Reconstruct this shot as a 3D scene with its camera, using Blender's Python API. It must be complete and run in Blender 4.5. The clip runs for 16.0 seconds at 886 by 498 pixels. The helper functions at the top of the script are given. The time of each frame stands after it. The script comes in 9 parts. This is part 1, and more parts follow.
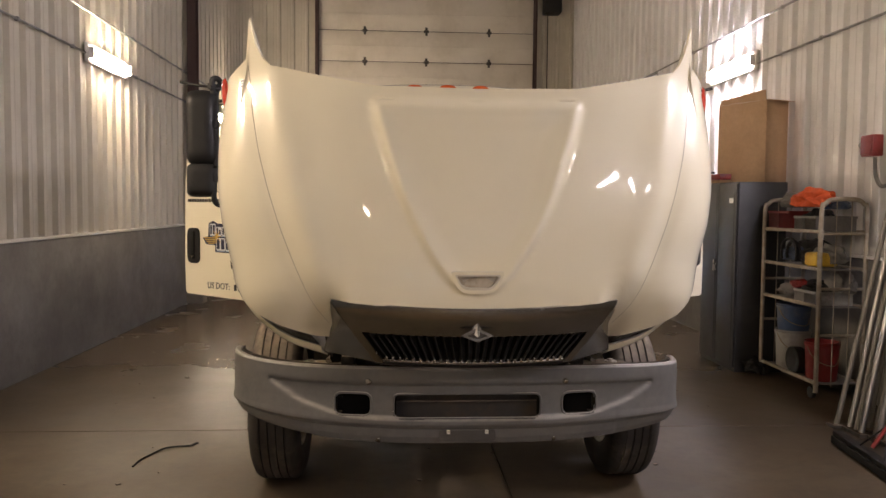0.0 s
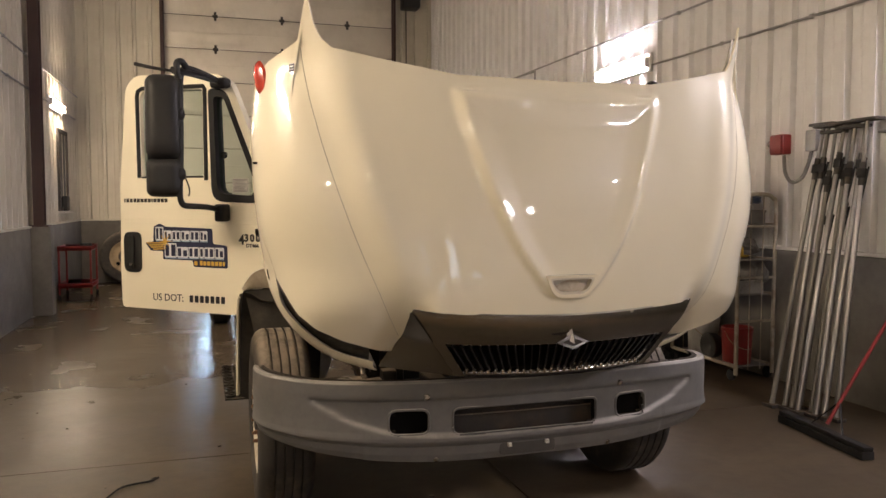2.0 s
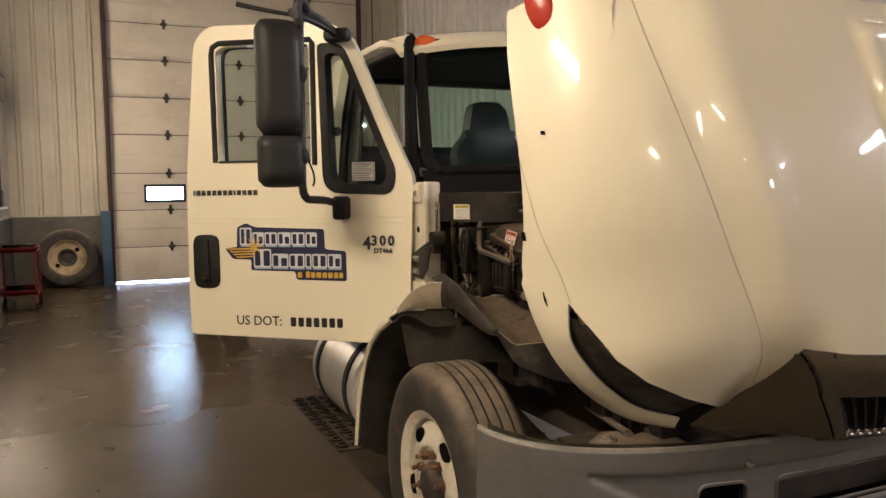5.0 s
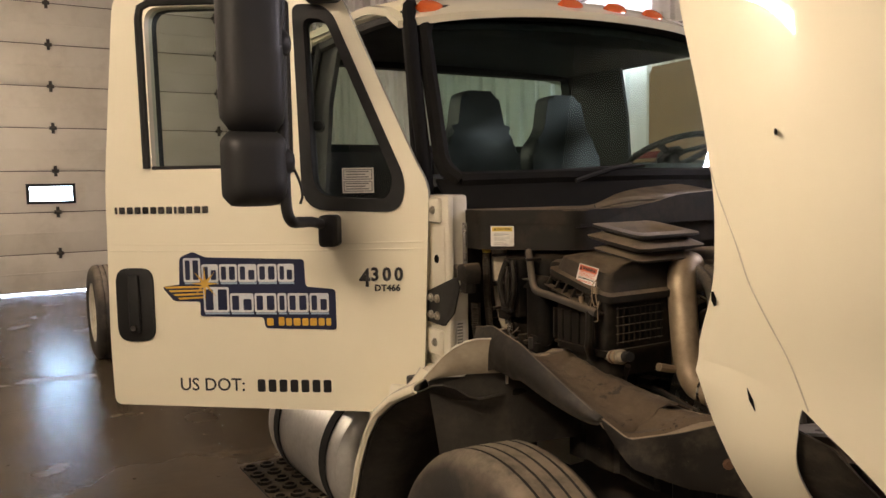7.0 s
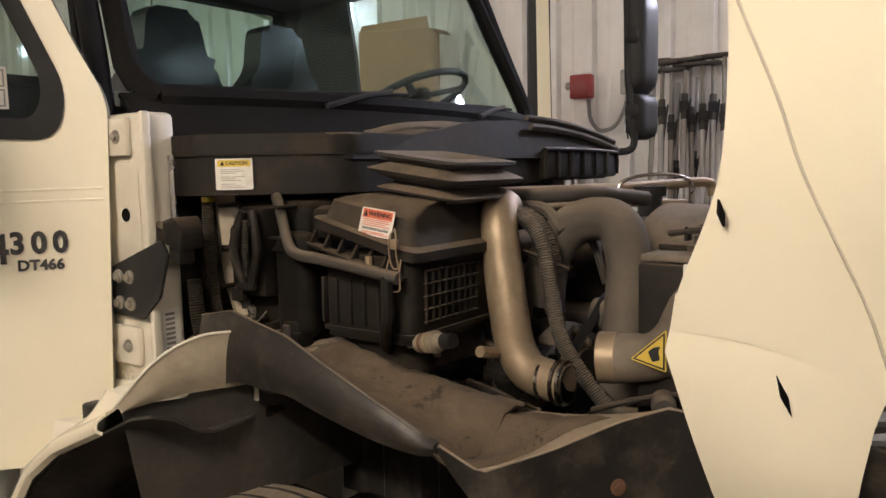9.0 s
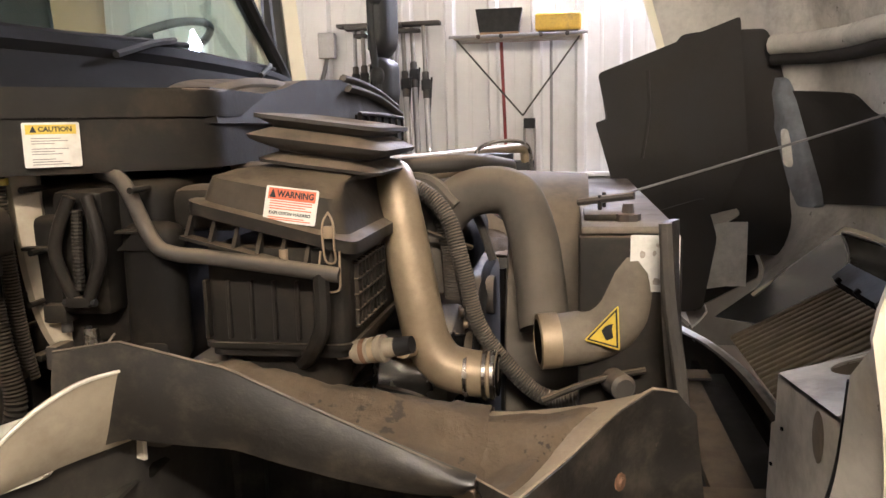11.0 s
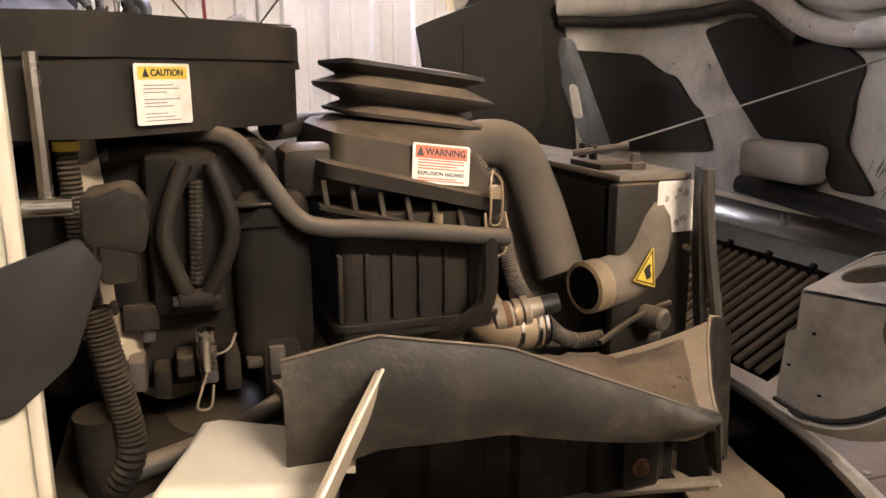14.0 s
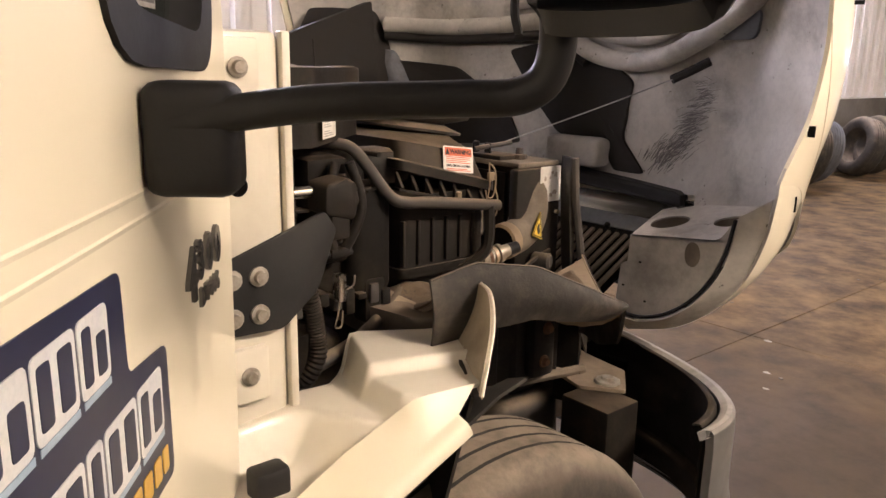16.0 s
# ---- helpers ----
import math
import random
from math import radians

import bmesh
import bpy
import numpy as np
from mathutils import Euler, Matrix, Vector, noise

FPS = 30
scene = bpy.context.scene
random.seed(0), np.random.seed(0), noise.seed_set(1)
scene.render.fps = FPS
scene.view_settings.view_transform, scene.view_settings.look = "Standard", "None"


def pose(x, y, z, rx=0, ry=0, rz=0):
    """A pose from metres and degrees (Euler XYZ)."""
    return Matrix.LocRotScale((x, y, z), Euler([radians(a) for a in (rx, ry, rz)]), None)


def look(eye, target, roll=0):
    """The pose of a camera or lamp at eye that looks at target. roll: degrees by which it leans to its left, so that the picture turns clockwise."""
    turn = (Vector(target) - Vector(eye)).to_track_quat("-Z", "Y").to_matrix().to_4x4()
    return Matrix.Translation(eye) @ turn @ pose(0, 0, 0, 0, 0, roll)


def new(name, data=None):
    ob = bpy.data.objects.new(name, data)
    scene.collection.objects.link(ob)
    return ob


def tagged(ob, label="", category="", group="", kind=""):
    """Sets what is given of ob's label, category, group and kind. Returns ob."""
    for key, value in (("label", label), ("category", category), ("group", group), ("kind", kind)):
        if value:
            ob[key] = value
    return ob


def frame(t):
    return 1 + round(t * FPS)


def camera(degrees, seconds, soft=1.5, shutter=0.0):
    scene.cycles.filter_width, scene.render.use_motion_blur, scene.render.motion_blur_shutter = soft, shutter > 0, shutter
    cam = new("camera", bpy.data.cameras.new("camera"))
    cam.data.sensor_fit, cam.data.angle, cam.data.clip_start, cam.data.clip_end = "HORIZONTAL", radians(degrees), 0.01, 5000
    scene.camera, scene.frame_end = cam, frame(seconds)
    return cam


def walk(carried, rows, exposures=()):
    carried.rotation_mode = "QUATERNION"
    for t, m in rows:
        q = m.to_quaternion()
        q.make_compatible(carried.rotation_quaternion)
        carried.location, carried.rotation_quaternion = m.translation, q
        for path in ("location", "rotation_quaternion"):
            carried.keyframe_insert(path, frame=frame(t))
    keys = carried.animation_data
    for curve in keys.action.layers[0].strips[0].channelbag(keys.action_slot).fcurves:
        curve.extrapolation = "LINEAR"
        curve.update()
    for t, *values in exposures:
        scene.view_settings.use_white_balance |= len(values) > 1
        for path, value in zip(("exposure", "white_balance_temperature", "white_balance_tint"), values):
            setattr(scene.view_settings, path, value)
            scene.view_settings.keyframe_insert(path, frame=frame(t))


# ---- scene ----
cam = camera(59.7, 16.0)
PATH = [
    (0, (-0.347, -3.618, 1.629), (-0.225, -1.625, 1.517), 0.5),
    (0.5, (-0.625, -3.553, 1.627), (-0.392, -1.569, 1.515), 0.4),
    (1, (-0.904, -3.482, 1.627), (-0.549, -1.517, 1.512), 0.3),
    (1.5, (-1.136, -3.324, 1.636), (-0.66, -1.386, 1.514), 0.1),
    (2, (-1.399, -3.172, 1.641), (-0.804, -1.266, 1.52), 0.0),
    (2.5, (-1.698, -3.004, 1.648), (-1.013, -1.129, 1.524), -0.0),
    (3, (-1.874, -2.749, 1.638), (-1.133, -0.895, 1.504), -0.2),
    (3.5, (-2.003, -2.476, 1.647), (-1.238, -0.634, 1.506), -0.3),
    (4, (-2.177, -2.217, 1.648), (-1.398, -0.381, 1.504), -0.3),
    (4.5, (-2.273, -1.986, 1.639), (-1.479, -0.156, 1.492), -0.5),
    (7, (-2.289, -0.721, 1.727), (-1.255, 0.983, 1.558), -1.0),
    (7.5, (-2.269, -0.536, 1.676), (-1.095, 1.074, 1.514), -0.8),
    (8, (-2.133, -0.337, 1.633), (-0.835, 1.177, 1.482), -0.9),
    (8.5, (-2.02, -0.162, 1.586), (-0.538, 1.17, 1.412), -1.0),
    (9, (-1.908, -0.021, 1.562), (-0.298, 1.147, 1.353), -1.2),
    (9.5, (-1.908, 0.109, 1.557), (-0.195, 1.108, 1.295), -1.1),
    (10, (-1.928, 0.253, 1.57), (-0.098, 1.009, 1.286), -1.2),
    (12.5, (-1.754, 0.908, 1.564), (0.203, 0.761, 1.178), -1.1),
    (13, (-1.725, 1.039, 1.56), (0.206, 0.734, 1.138), -0.8),
    (13.5, (-1.704, 1.141, 1.58), (0.189, 0.666, 1.143), -0.4),
    (14, (-1.767, 1.256, 1.578), (0.074, 0.613, 1.136), -0.2),
    (14.5, (-1.903, 1.463, 1.597), (-0.14, 0.632, 1.148), -0.1),
    (15, (-1.946, 1.597, 1.61), (-0.266, 0.616, 1.147), 0.2),
    (15.5, (-1.931, 1.736, 1.627), (-0.343, 0.612, 1.159), 0.6),
    (16, (-1.979, 1.949, 1.648), (-0.495, 0.691, 1.183), 1.0),
]
EXPOSURES = [(0,-1.2,6550,17),(4.5,-1.25,6500,16),(7,-1.38,6450,18),(8.5,-1.2,6150,17),(9.5,-0.8,5600,14),(12.5,-0.15,5850,17),(15,-0.3,6100,21),(16,-0.48,6050,22)]
walk(cam, [(t, look(eye, target, roll)) for t, eye, target, roll in PATH], EXPOSURES)

# ---- world and lamps ----
world = bpy.data.worlds.new("world")
scene.world = world
world.use_nodes = True
_bg = world.node_tree.nodes["Background"]
_bg.inputs[0].default_value = (0.55, 0.7, 1.0, 1)
_bg.inputs[1].default_value = 0.25

WARM, COOL = (1.0, 0.80, 0.56), (0.97, 0.92, 1.0)
LAMP_Z = 3.28
LEFT_X, RIGHT_X, BACK_Y, FRONT_Y, ROOF_Z = -3.8, 3.7, 13.95, -13.2, 6.9
LAMPS_LEFT, LAMPS_RIGHT = (-11.0, -5.4, 0.2, 5.8, 11.4), (-10.4, -4.6, 0.1, 5.45)


def strip_lamp(x, y, side, colour, watts):
    data = bpy.data.lights.new("tube_light", "AREA")
    data.shape, data.size, data.size_y = "RECTANGLE", 1.2, 0.12
    data.energy, data.color = watts, colour
    ob = new("tube_light", data)
    ob.matrix_basis = look((x + side * 0.16, y, LAMP_Z), (x + side * 3.0, y, LAMP_Z - 1.3)) @ pose(0, 0, 0, 0, 0, 0)


for _y, _w in zip(LAMPS_LEFT, (40, 46, 72, 84, 74)):
    strip_lamp(LEFT_X, _y, 1, WARM, _w)
for _y, _w in zip(LAMPS_RIGHT, (45, 52, 95, 95)):
    strip_lamp(RIGHT_X, _y, -1, COOL, _w)

# ---- mesh helpers ----
ORIGIN = {}


def part(name, bm, material, parent=None, label="", sharp=38):
    """Links a bmesh, in world metres, as one mesh object under a thing or a part."""
    bmesh.ops.remove_doubles(bm, verts=bm.verts, dist=1e-5)
    bmesh.ops.recalc_face_normals(bm, faces=bm.faces)
    lim = radians(sharp)
    for f in bm.faces:
        f.smooth = True
    for e in bm.edges:
        if len(e.link_faces) == 2 and e.calc_face_angle(0) > lim:
            e.smooth = False
    me = bpy.data.meshes.new(name)
    bm.to_mesh(me)
    bm.free()
    me.materials.append(material)
    return hang(new(name, me), parent, label)


def hang(ob, parent, label=""):
    if parent is not None:
        ob.parent = parent
        if parent in ORIGIN:
            ob.matrix_parent_inverse = ORIGIN[parent].inverted()
    return tagged(ob, label) if label else ob


def thing(name, base, label, category, group="", kind=""):
    """An Empty at the thing's base, under which its parts hang."""
    ob = new(name)
    ob.empty_display_size = 0.1
    ob.matrix_basis = Matrix.Translation(base)
    ORIGIN[ob] = ob.matrix_basis.copy()
    return tagged(ob, label, category, group, kind)


def single(name, bm, material, label, category, group="", kind="", sharp=38):
    return tagged(part(name, bm, material, None, "", sharp), label, category, group, kind)


def B():
    return bmesh.new()


ALONG_X = Matrix(((1, 0, 0, 0), (0, 0, -1, 0), (0, 1, 0, 0), (0, 0, 0, 1)))  # outline in x and z, standing out along -y


def xyz(p, m):
    return m @ Vector(p) if m is not None else Vector(p)


def box(bm, lo, hi, m=None, bevel=0.0, seg=2):
    c = [(a + b) / 2 for a, b in zip(lo, hi)]
    s = [max(abs(b - a), 1e-4) for a, b in zip(lo, hi)]
    mm = Matrix.Translation(c) @ Matrix.Diagonal((*s, 1))
    made = bmesh.ops.create_cube(bm, size=1.0, matrix=mm)
    vs = made["verts"]
    if bevel > 0:
        es = list({e for v in vs for e in v.link_edges})
        out = bmesh.ops.bevel(bm, geom=es, offset=min(bevel, min(s) * 0.45), segments=seg, affect="EDGES", profile=0.5)
        vs = list({v for f in out["faces"] for v in f.verts} | {v for v in vs if v.is_valid})
    if m is not None:
        bmesh.ops.transform(bm, matrix=m, verts=[v for v in vs if v.is_valid])
    return bm


def basis(p0, p1):
    """A matrix at p0 whose z points to p1, and the distance."""
    d = Vector(p1) - Vector(p0)
    return Matrix.Translation(p0) @ d.to_track_quat("Z", "Y").to_matrix().to_4x4(), d.length


def lathe(bm, prof, m=None, seg=24, closed=False):
    """Turns (radius, height) pairs round z."""
    rings = []
    for r, h in prof:
        if r < 1e-6:
            rings.append([bm.verts.new(xyz((0, 0, h), m))])
        else:
            rings.append([bm.verts.new(xyz((r * math.cos(2 * math.pi * i / seg), r * math.sin(2 * math.pi * i / seg), h), m)) for i in range(seg)])
    pairs = list(zip(rings, rings[1:]))
    if closed:
        pairs.append((rings[-1], rings[0]))
    for a, b in pairs:
        for i in range(seg):
            j = (i + 1) % seg
            q = [a[i % len(a)], a[j % len(a)], b[j % len(b)], b[i % len(b)]]
            q = [v for k, v in enumerate(q) if v not in q[:k]]
            if len(q) > 2:
                bm.faces.new(q)
    return bm


def cyl(bm, p0, p1, r, r1=None, seg=16, edge=0.0):
    m, h = basis(p0, p1)
    r1 = r if r1 is None else r1
    e = min(edge, h * 0.4, r * 0.5)
    prof = [(0, 0), (r - e, 0), (r, e), (r1, h - e), (r1 - e, h), (0, h)] if e > 0 else [(0, 0), (r, 0), (r1, h), (0, h)]
    return lathe(bm, prof, m, seg)


def spline(pts, n=8):
    pts = [Vector(p) for p in pts]
    if len(pts) < 3:
        return pts
    ext = [2 * pts[0] - pts[1], *pts, 2 * pts[-1] - pts[-2]]
    out = []
    for i in range(1, len(ext) - 2):
        a, b, c, d = ext[i - 1:i + 3]
        for k in range(n):
            t = k / n
            out.append(0.5 * (2 * b + (c - a) * t + (2 * a - 5 * b + 4 * c - d) * t * t + (3 * b - a - 3 * c + d) * t ** 3))
    return out + [pts[-1]]


def tube(bm, pts, r, seg=10, n=8, ribs=0.0, flat=1.0, smooth=True):
    """Sweeps a circle along a smooth line. ribs: depth of the corrugation of a flexible hose."""
    line = spline(pts, n) if smooth else [Vector(p) for p in pts]
    if ribs:
        fine = []
        for a, b in zip(line, line[1:]):
            k = max(1, int((b - a).length / 0.0024))
            fine += [a.lerp(b, i / k) for i in range(k)]
        line = fine + [line[-1]]
    up, rings = None, []
    for i, p in enumerate(line):
        d = (line[min(i + 1, len(line) - 1)] - line[max(i - 1, 0)]).normalized()
        if up is None:
            up = d.orthogonal().normalized()
        up = (up - d * up.dot(d)).normalized()
        side = d.cross(up)
        rr = r(i / (len(line) - 1)) if callable(r) else r
        if ribs:
            rr -= ribs * (i % 2 == 0)
        rings.append([bm.verts.new(p + rr * (math.cos(a) * up + flat * math.sin(a) * side)) for a in (2 * math.pi * k / seg for k in range(seg))])
    for a, b in zip(rings, rings[1:]):
        for k in range(seg):
            bm.faces.new((a[k], a[(k + 1) % seg], b[(k + 1) % seg], b[k]))
    bm.faces.new(rings[0])
    bm.faces.new(rings[-1])
    return bm


def prism(bm, poly, h0, h1, m=None, bevel=0.0):
    """Extrudes a plane outline from height h0 to h1 along z."""
    lo = [bm.verts.new((x, y, h0)) for x, y in poly]
    hi = [bm.verts.new((x, y, h1)) for x, y in poly]
    fs = [bm.faces.new(lo), bm.faces.new(hi)]
    k = len(poly)
    for i in range(k):
        fs.append(bm.faces.new((lo[i], lo[(i + 1) % k], hi[(i + 1) % k], hi[i])))
    vs = lo + hi
    if bevel > 0:
        es = [e for e in fs[1].edges]
        out = bmesh.ops.bevel(bm, geom=es, offset=bevel, segments=2, affect="EDGES", profile=0.5)
        vs = list({v for f in out["faces"] for v in f.verts} | {v for v in vs if v.is_valid})
    if m is not None:
        bmesh.ops.transform(bm, matrix=m, verts=[v for v in vs if v.is_valid])
    return bm


def collar(bm, outer, inner, h0, h1, m=None):
    """A flat frame between two outlines with as many points each."""
    k = len(outer)
    rows = [[bm.verts.new(xyz((x, y, h), m)) for x, y in o] for o, h in ((outer, h0), (outer, h1), (inner, h1), (inner, h0))]
    for a, b in zip(rows, rows[1:] + rows[:1]):
        for i in range(k):
            bm.faces.new((a[i], a[(i + 1) % k], b[(i + 1) % k], b[i]))
    return bm


def round_poly(poly, r, n=5):
    """The outline with its corners rounded; r: one radius, or one for each corner."""
    out, k = [], len(poly)
    for i in range(k):
        p, a, b = Vector(poly[i]), Vector(poly[i - 1]), Vector(poly[(i + 1) % k])
        rr = r[i] if isinstance(r, (list, tuple)) else r
        rr = min(rr, (a - p).length * 0.48, (b - p).length * 0.48)
        u, v = p + (a - p).normalized() * rr, p + (b - p).normalized() * rr
        for j in range(n + 1):
            t = j / n
            out.append(tuple((1 - t) ** 2 * u + 2 * t * (1 - t) * p + t * t * v))
    return out


def rect(x0, y0, x1, y1):
    return [(x0, y0), (x1, y0), (x1, y1), (x0, y1)]


def shrink(poly, d):
    c = sum((Vector(p) for p in poly), Vector((0, 0))) / len(poly)
    ext = [max(abs(p[i] - c[i]) for p in poly) for i in (0, 1)]
    return [(c[0] + (p[0] - c[0]) * (1 - d / ext[0]), c[1] + (p[1] - c[1]) * (1 - d / ext[1])) for p in poly]


def sheet(bm, f, us, vs, thick, hole=None):
    """A shell over the grid f(u, v), thickened along its normals by thick; hole(u, v) leaves cells out."""
    P = [[Vector(f(u, v)) for v in vs] for u in us]
    nu, nv = len(us), len(vs)
    lo, hi = [], []
    for i in range(nu):
        a, b = [], []
        for j in range(nv):
            du = P[min(i + 1, nu - 1)][j] - P[max(i - 1, 0)][j]
            dv = P[i][min(j + 1, nv - 1)] - P[i][max(j - 1, 0)]
            n = du.cross(dv)
            n = n.normalized() if n.length > 1e-9 else Vector((0, 0, 1))
            a.append(bm.verts.new(P[i][j]))
            b.append(bm.verts.new(P[i][j] - n * thick))
        lo.append(a)
        hi.append(b)
    kept = [[hole is None or not hole((us[i] + us[i + 1]) / 2, (vs[j] + vs[j + 1]) / 2) for j in range(nv - 1)] for i in range(nu - 1)]

    def has(i, j):
        return 0 <= i < nu - 1 and 0 <= j < nv - 1 and kept[i][j]
    for i in range(nu - 1):
        for j in range(nv - 1):
            if not kept[i][j]:
                continue
            bm.faces.new((lo[i][j], lo[i + 1][j], lo[i + 1][j + 1], lo[i][j + 1]))
            bm.faces.new((hi[i][j], hi[i][j + 1], hi[i + 1][j + 1], hi[i + 1][j]))
            for di, dj, a, b in ((-1, 0, (i, j), (i, j + 1)), (1, 0, (i + 1, j + 1), (i + 1, j)), (0, -1, (i + 1, j), (i, j)), (0, 1, (i, j + 1), (i + 1, j + 1))):
                if not has(i + di, j + dj):
                    bm.faces.new((lo[a[0]][a[1]], lo[b[0]][b[1]], hi[b[0]][b[1]], hi[a[0]][a[1]]))
    if hole:
        bmesh.ops.delete(bm, geom=[v for v in bm.verts if not v.link_faces], context="VERTS")
    return bm


def steps(a, b, n):
    return [a + (b - a) * i / n for i in range(n + 1)]


def smooth01(t):
    t = min(max(t, 0.0), 1.0)
    return t * t * (3 - 2 * t)


def lerp_table(rows, x):
    """Smooth values between rows of (x, value, value ...)."""
    if x <= rows[0][0]:
        return rows[0][1:]
    for a, b in zip(rows, rows[1:]):
        if x <= b[0]:
            t = (x - a[0]) / (b[0] - a[0])
            return tuple(p + (q - p) * t for p, q in zip(a[1:], b[1:]))
    return rows[-1][1:]


def lettering(name, text, size, material, m, parent, depth=0.0015, bold=0.0, squeeze=1.0, label=""):
    """Raised letters in the built-in font, centred on m, standing out along its z."""
    cu = bpy.data.curves.new(name, "FONT")
    cu.body, cu.size, cu.extrude, cu.offset = text, size, depth, bold
    cu.align_x, cu.align_y, cu.resolution_u = "CENTER", "CENTER", 3
    tmp = new(name, cu)
    deps = bpy.context.evaluated_depsgraph_get()
    me = bpy.data.meshes.new_from_object(tmp.evaluated_get(deps))
    bpy.data.objects.remove(tmp)
    bpy.data.curves.remove(cu)
    me.transform(m @ Matrix.Diagonal((squeeze, 1, 1, 1)))
    if m.to_3x3().determinant() < 0:
        me.flip_normals()
    me.materials.clear()
    me.materials.append(material)
    return hang(new(name, me), parent, label)

# ---- materials ----
def mat(name, c1, c2=None, scale=6.0, rough=0.5, rvar=0.12, metal=0.0, bump=0.0, bscale=80.0, coat=0.0,
        dirt=None, dscale=2.5, damt=0.5, dust=None, dust_amt=0.7, spec=0.5, stretch=(1, 1, 1), spots=None, spot_scale=14.0, spot_at=0.68, fine_amt=0.35):
    """A procedural surface: colour drift at two scales, stains, dust on what faces up, and fine relief."""
    m = bpy.data.materials.new(name)
    m.use_nodes = True
    nt = m.node_tree
    N, L = nt.nodes, nt.links
    bsdf = N["Principled BSDF"]
    co = N.new("ShaderNodeTexCoord")
    mp = N.new("ShaderNodeMapping")
    mp.inputs["Scale"].default_value = stretch
    L.new(co.outputs["Object"], mp.inputs["Vector"])

    def tex(s, detail=5.0, r=0.6):
        n = N.new("ShaderNodeTexNoise")
        n.inputs["Scale"].default_value, n.inputs["Detail"].default_value, n.inputs["Roughness"].default_value = s, detail, r
        L.new(mp.outputs[0], n.inputs["Vector"])
        return n

    def ramp(src, a, b, va=0.0, vb=1.0):
        n = N.new("ShaderNodeMapRange")
        n.interpolation_type = "SMOOTHSTEP"
        for k, v in zip((1, 2, 3, 4), (a, b, va, vb)):
            n.inputs[k].default_value = v
        L.new(src, n.inputs[0])
        return n.outputs[0]

    def mix(fac, a, b):
        n = N.new("ShaderNodeMix")
        n.data_type = "RGBA"
        for sock, v in ((n.inputs[0], fac), (n.inputs[6], a), (n.inputs[7], b)):
            if isinstance(v, (tuple, float)):
                sock.default_value = (*v, 1) if isinstance(v, tuple) else v
            else:
                L.new(v, sock)
        return n.outputs[2]

    c2 = c2 or tuple(0.85 * v for v in c1)
    big, fine = tex(scale), tex(scale * 9, 6.0, 0.65)
    col = mix(ramp(big.outputs[0], 0.3, 0.7), c1, c2)
    col = mix(ramp(fine.outputs[0], 0.35, 0.75, 0.0, fine_amt), col, tuple(0.72 * v for v in c2))
    rsrc = ramp(big.outputs[0], 0.25, 0.75, max(rough - rvar, 0.02), min(rough + rvar, 1.0))
    if spots:
        sp = tex(spot_scale, 4.0, 0.7)
        col = mix(ramp(sp.outputs[0], spot_at, spot_at + 0.05), col, spots)
    if dirt:
        d = tex(dscale, 7.0, 0.68)
        fac = ramp(d.outputs[0], 0.46, 0.68, 0.0, damt)
        col = mix(fac, col, dirt)
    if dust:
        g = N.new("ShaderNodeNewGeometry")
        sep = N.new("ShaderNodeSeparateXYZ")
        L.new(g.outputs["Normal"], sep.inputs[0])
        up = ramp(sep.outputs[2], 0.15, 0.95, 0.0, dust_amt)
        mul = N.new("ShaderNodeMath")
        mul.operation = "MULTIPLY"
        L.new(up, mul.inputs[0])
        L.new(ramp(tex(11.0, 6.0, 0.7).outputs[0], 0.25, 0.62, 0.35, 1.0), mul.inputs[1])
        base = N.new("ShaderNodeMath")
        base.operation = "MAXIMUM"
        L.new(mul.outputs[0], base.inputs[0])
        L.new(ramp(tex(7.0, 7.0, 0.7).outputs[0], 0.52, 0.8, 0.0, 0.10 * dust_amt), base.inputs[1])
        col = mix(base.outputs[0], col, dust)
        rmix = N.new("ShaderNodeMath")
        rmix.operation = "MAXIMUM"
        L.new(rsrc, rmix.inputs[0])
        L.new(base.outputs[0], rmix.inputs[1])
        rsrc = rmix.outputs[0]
    L.new(col, bsdf.inputs["Base Color"])
    L.new(rsrc, bsdf.inputs["Roughness"])
    bsdf.inputs["Metallic"].default_value = metal
    bsdf.inputs["Specular IOR Level"].default_value = spec
    if coat:
        bsdf.inputs["Coat Weight"].default_value = coat
        bsdf.inputs["Coat Roughness"].default_value = 0.025
    if bump:
        b = N.new("ShaderNodeBump")
        b.inputs["Strength"].default_value = bump
        b.inputs["Distance"].default_value = 0.003
        L.new(tex(bscale, 5.0, 0.65).outputs[0], b.inputs["Height"])
        L.new(b.outputs[0], bsdf.inputs["Normal"])
    return m


def glow(name, colour, strength):
    m = bpy.data.materials.new(name)
    m.use_nodes = True
    b = m.node_tree.nodes["Principled BSDF"]
    b.inputs["Base Color"].default_value = (0.8, 0.8, 0.8, 1)
    b.inputs["Emission Color"].default_value = (*colour, 1)
    b.inputs["Emission Strength"].default_value = strength
    return m


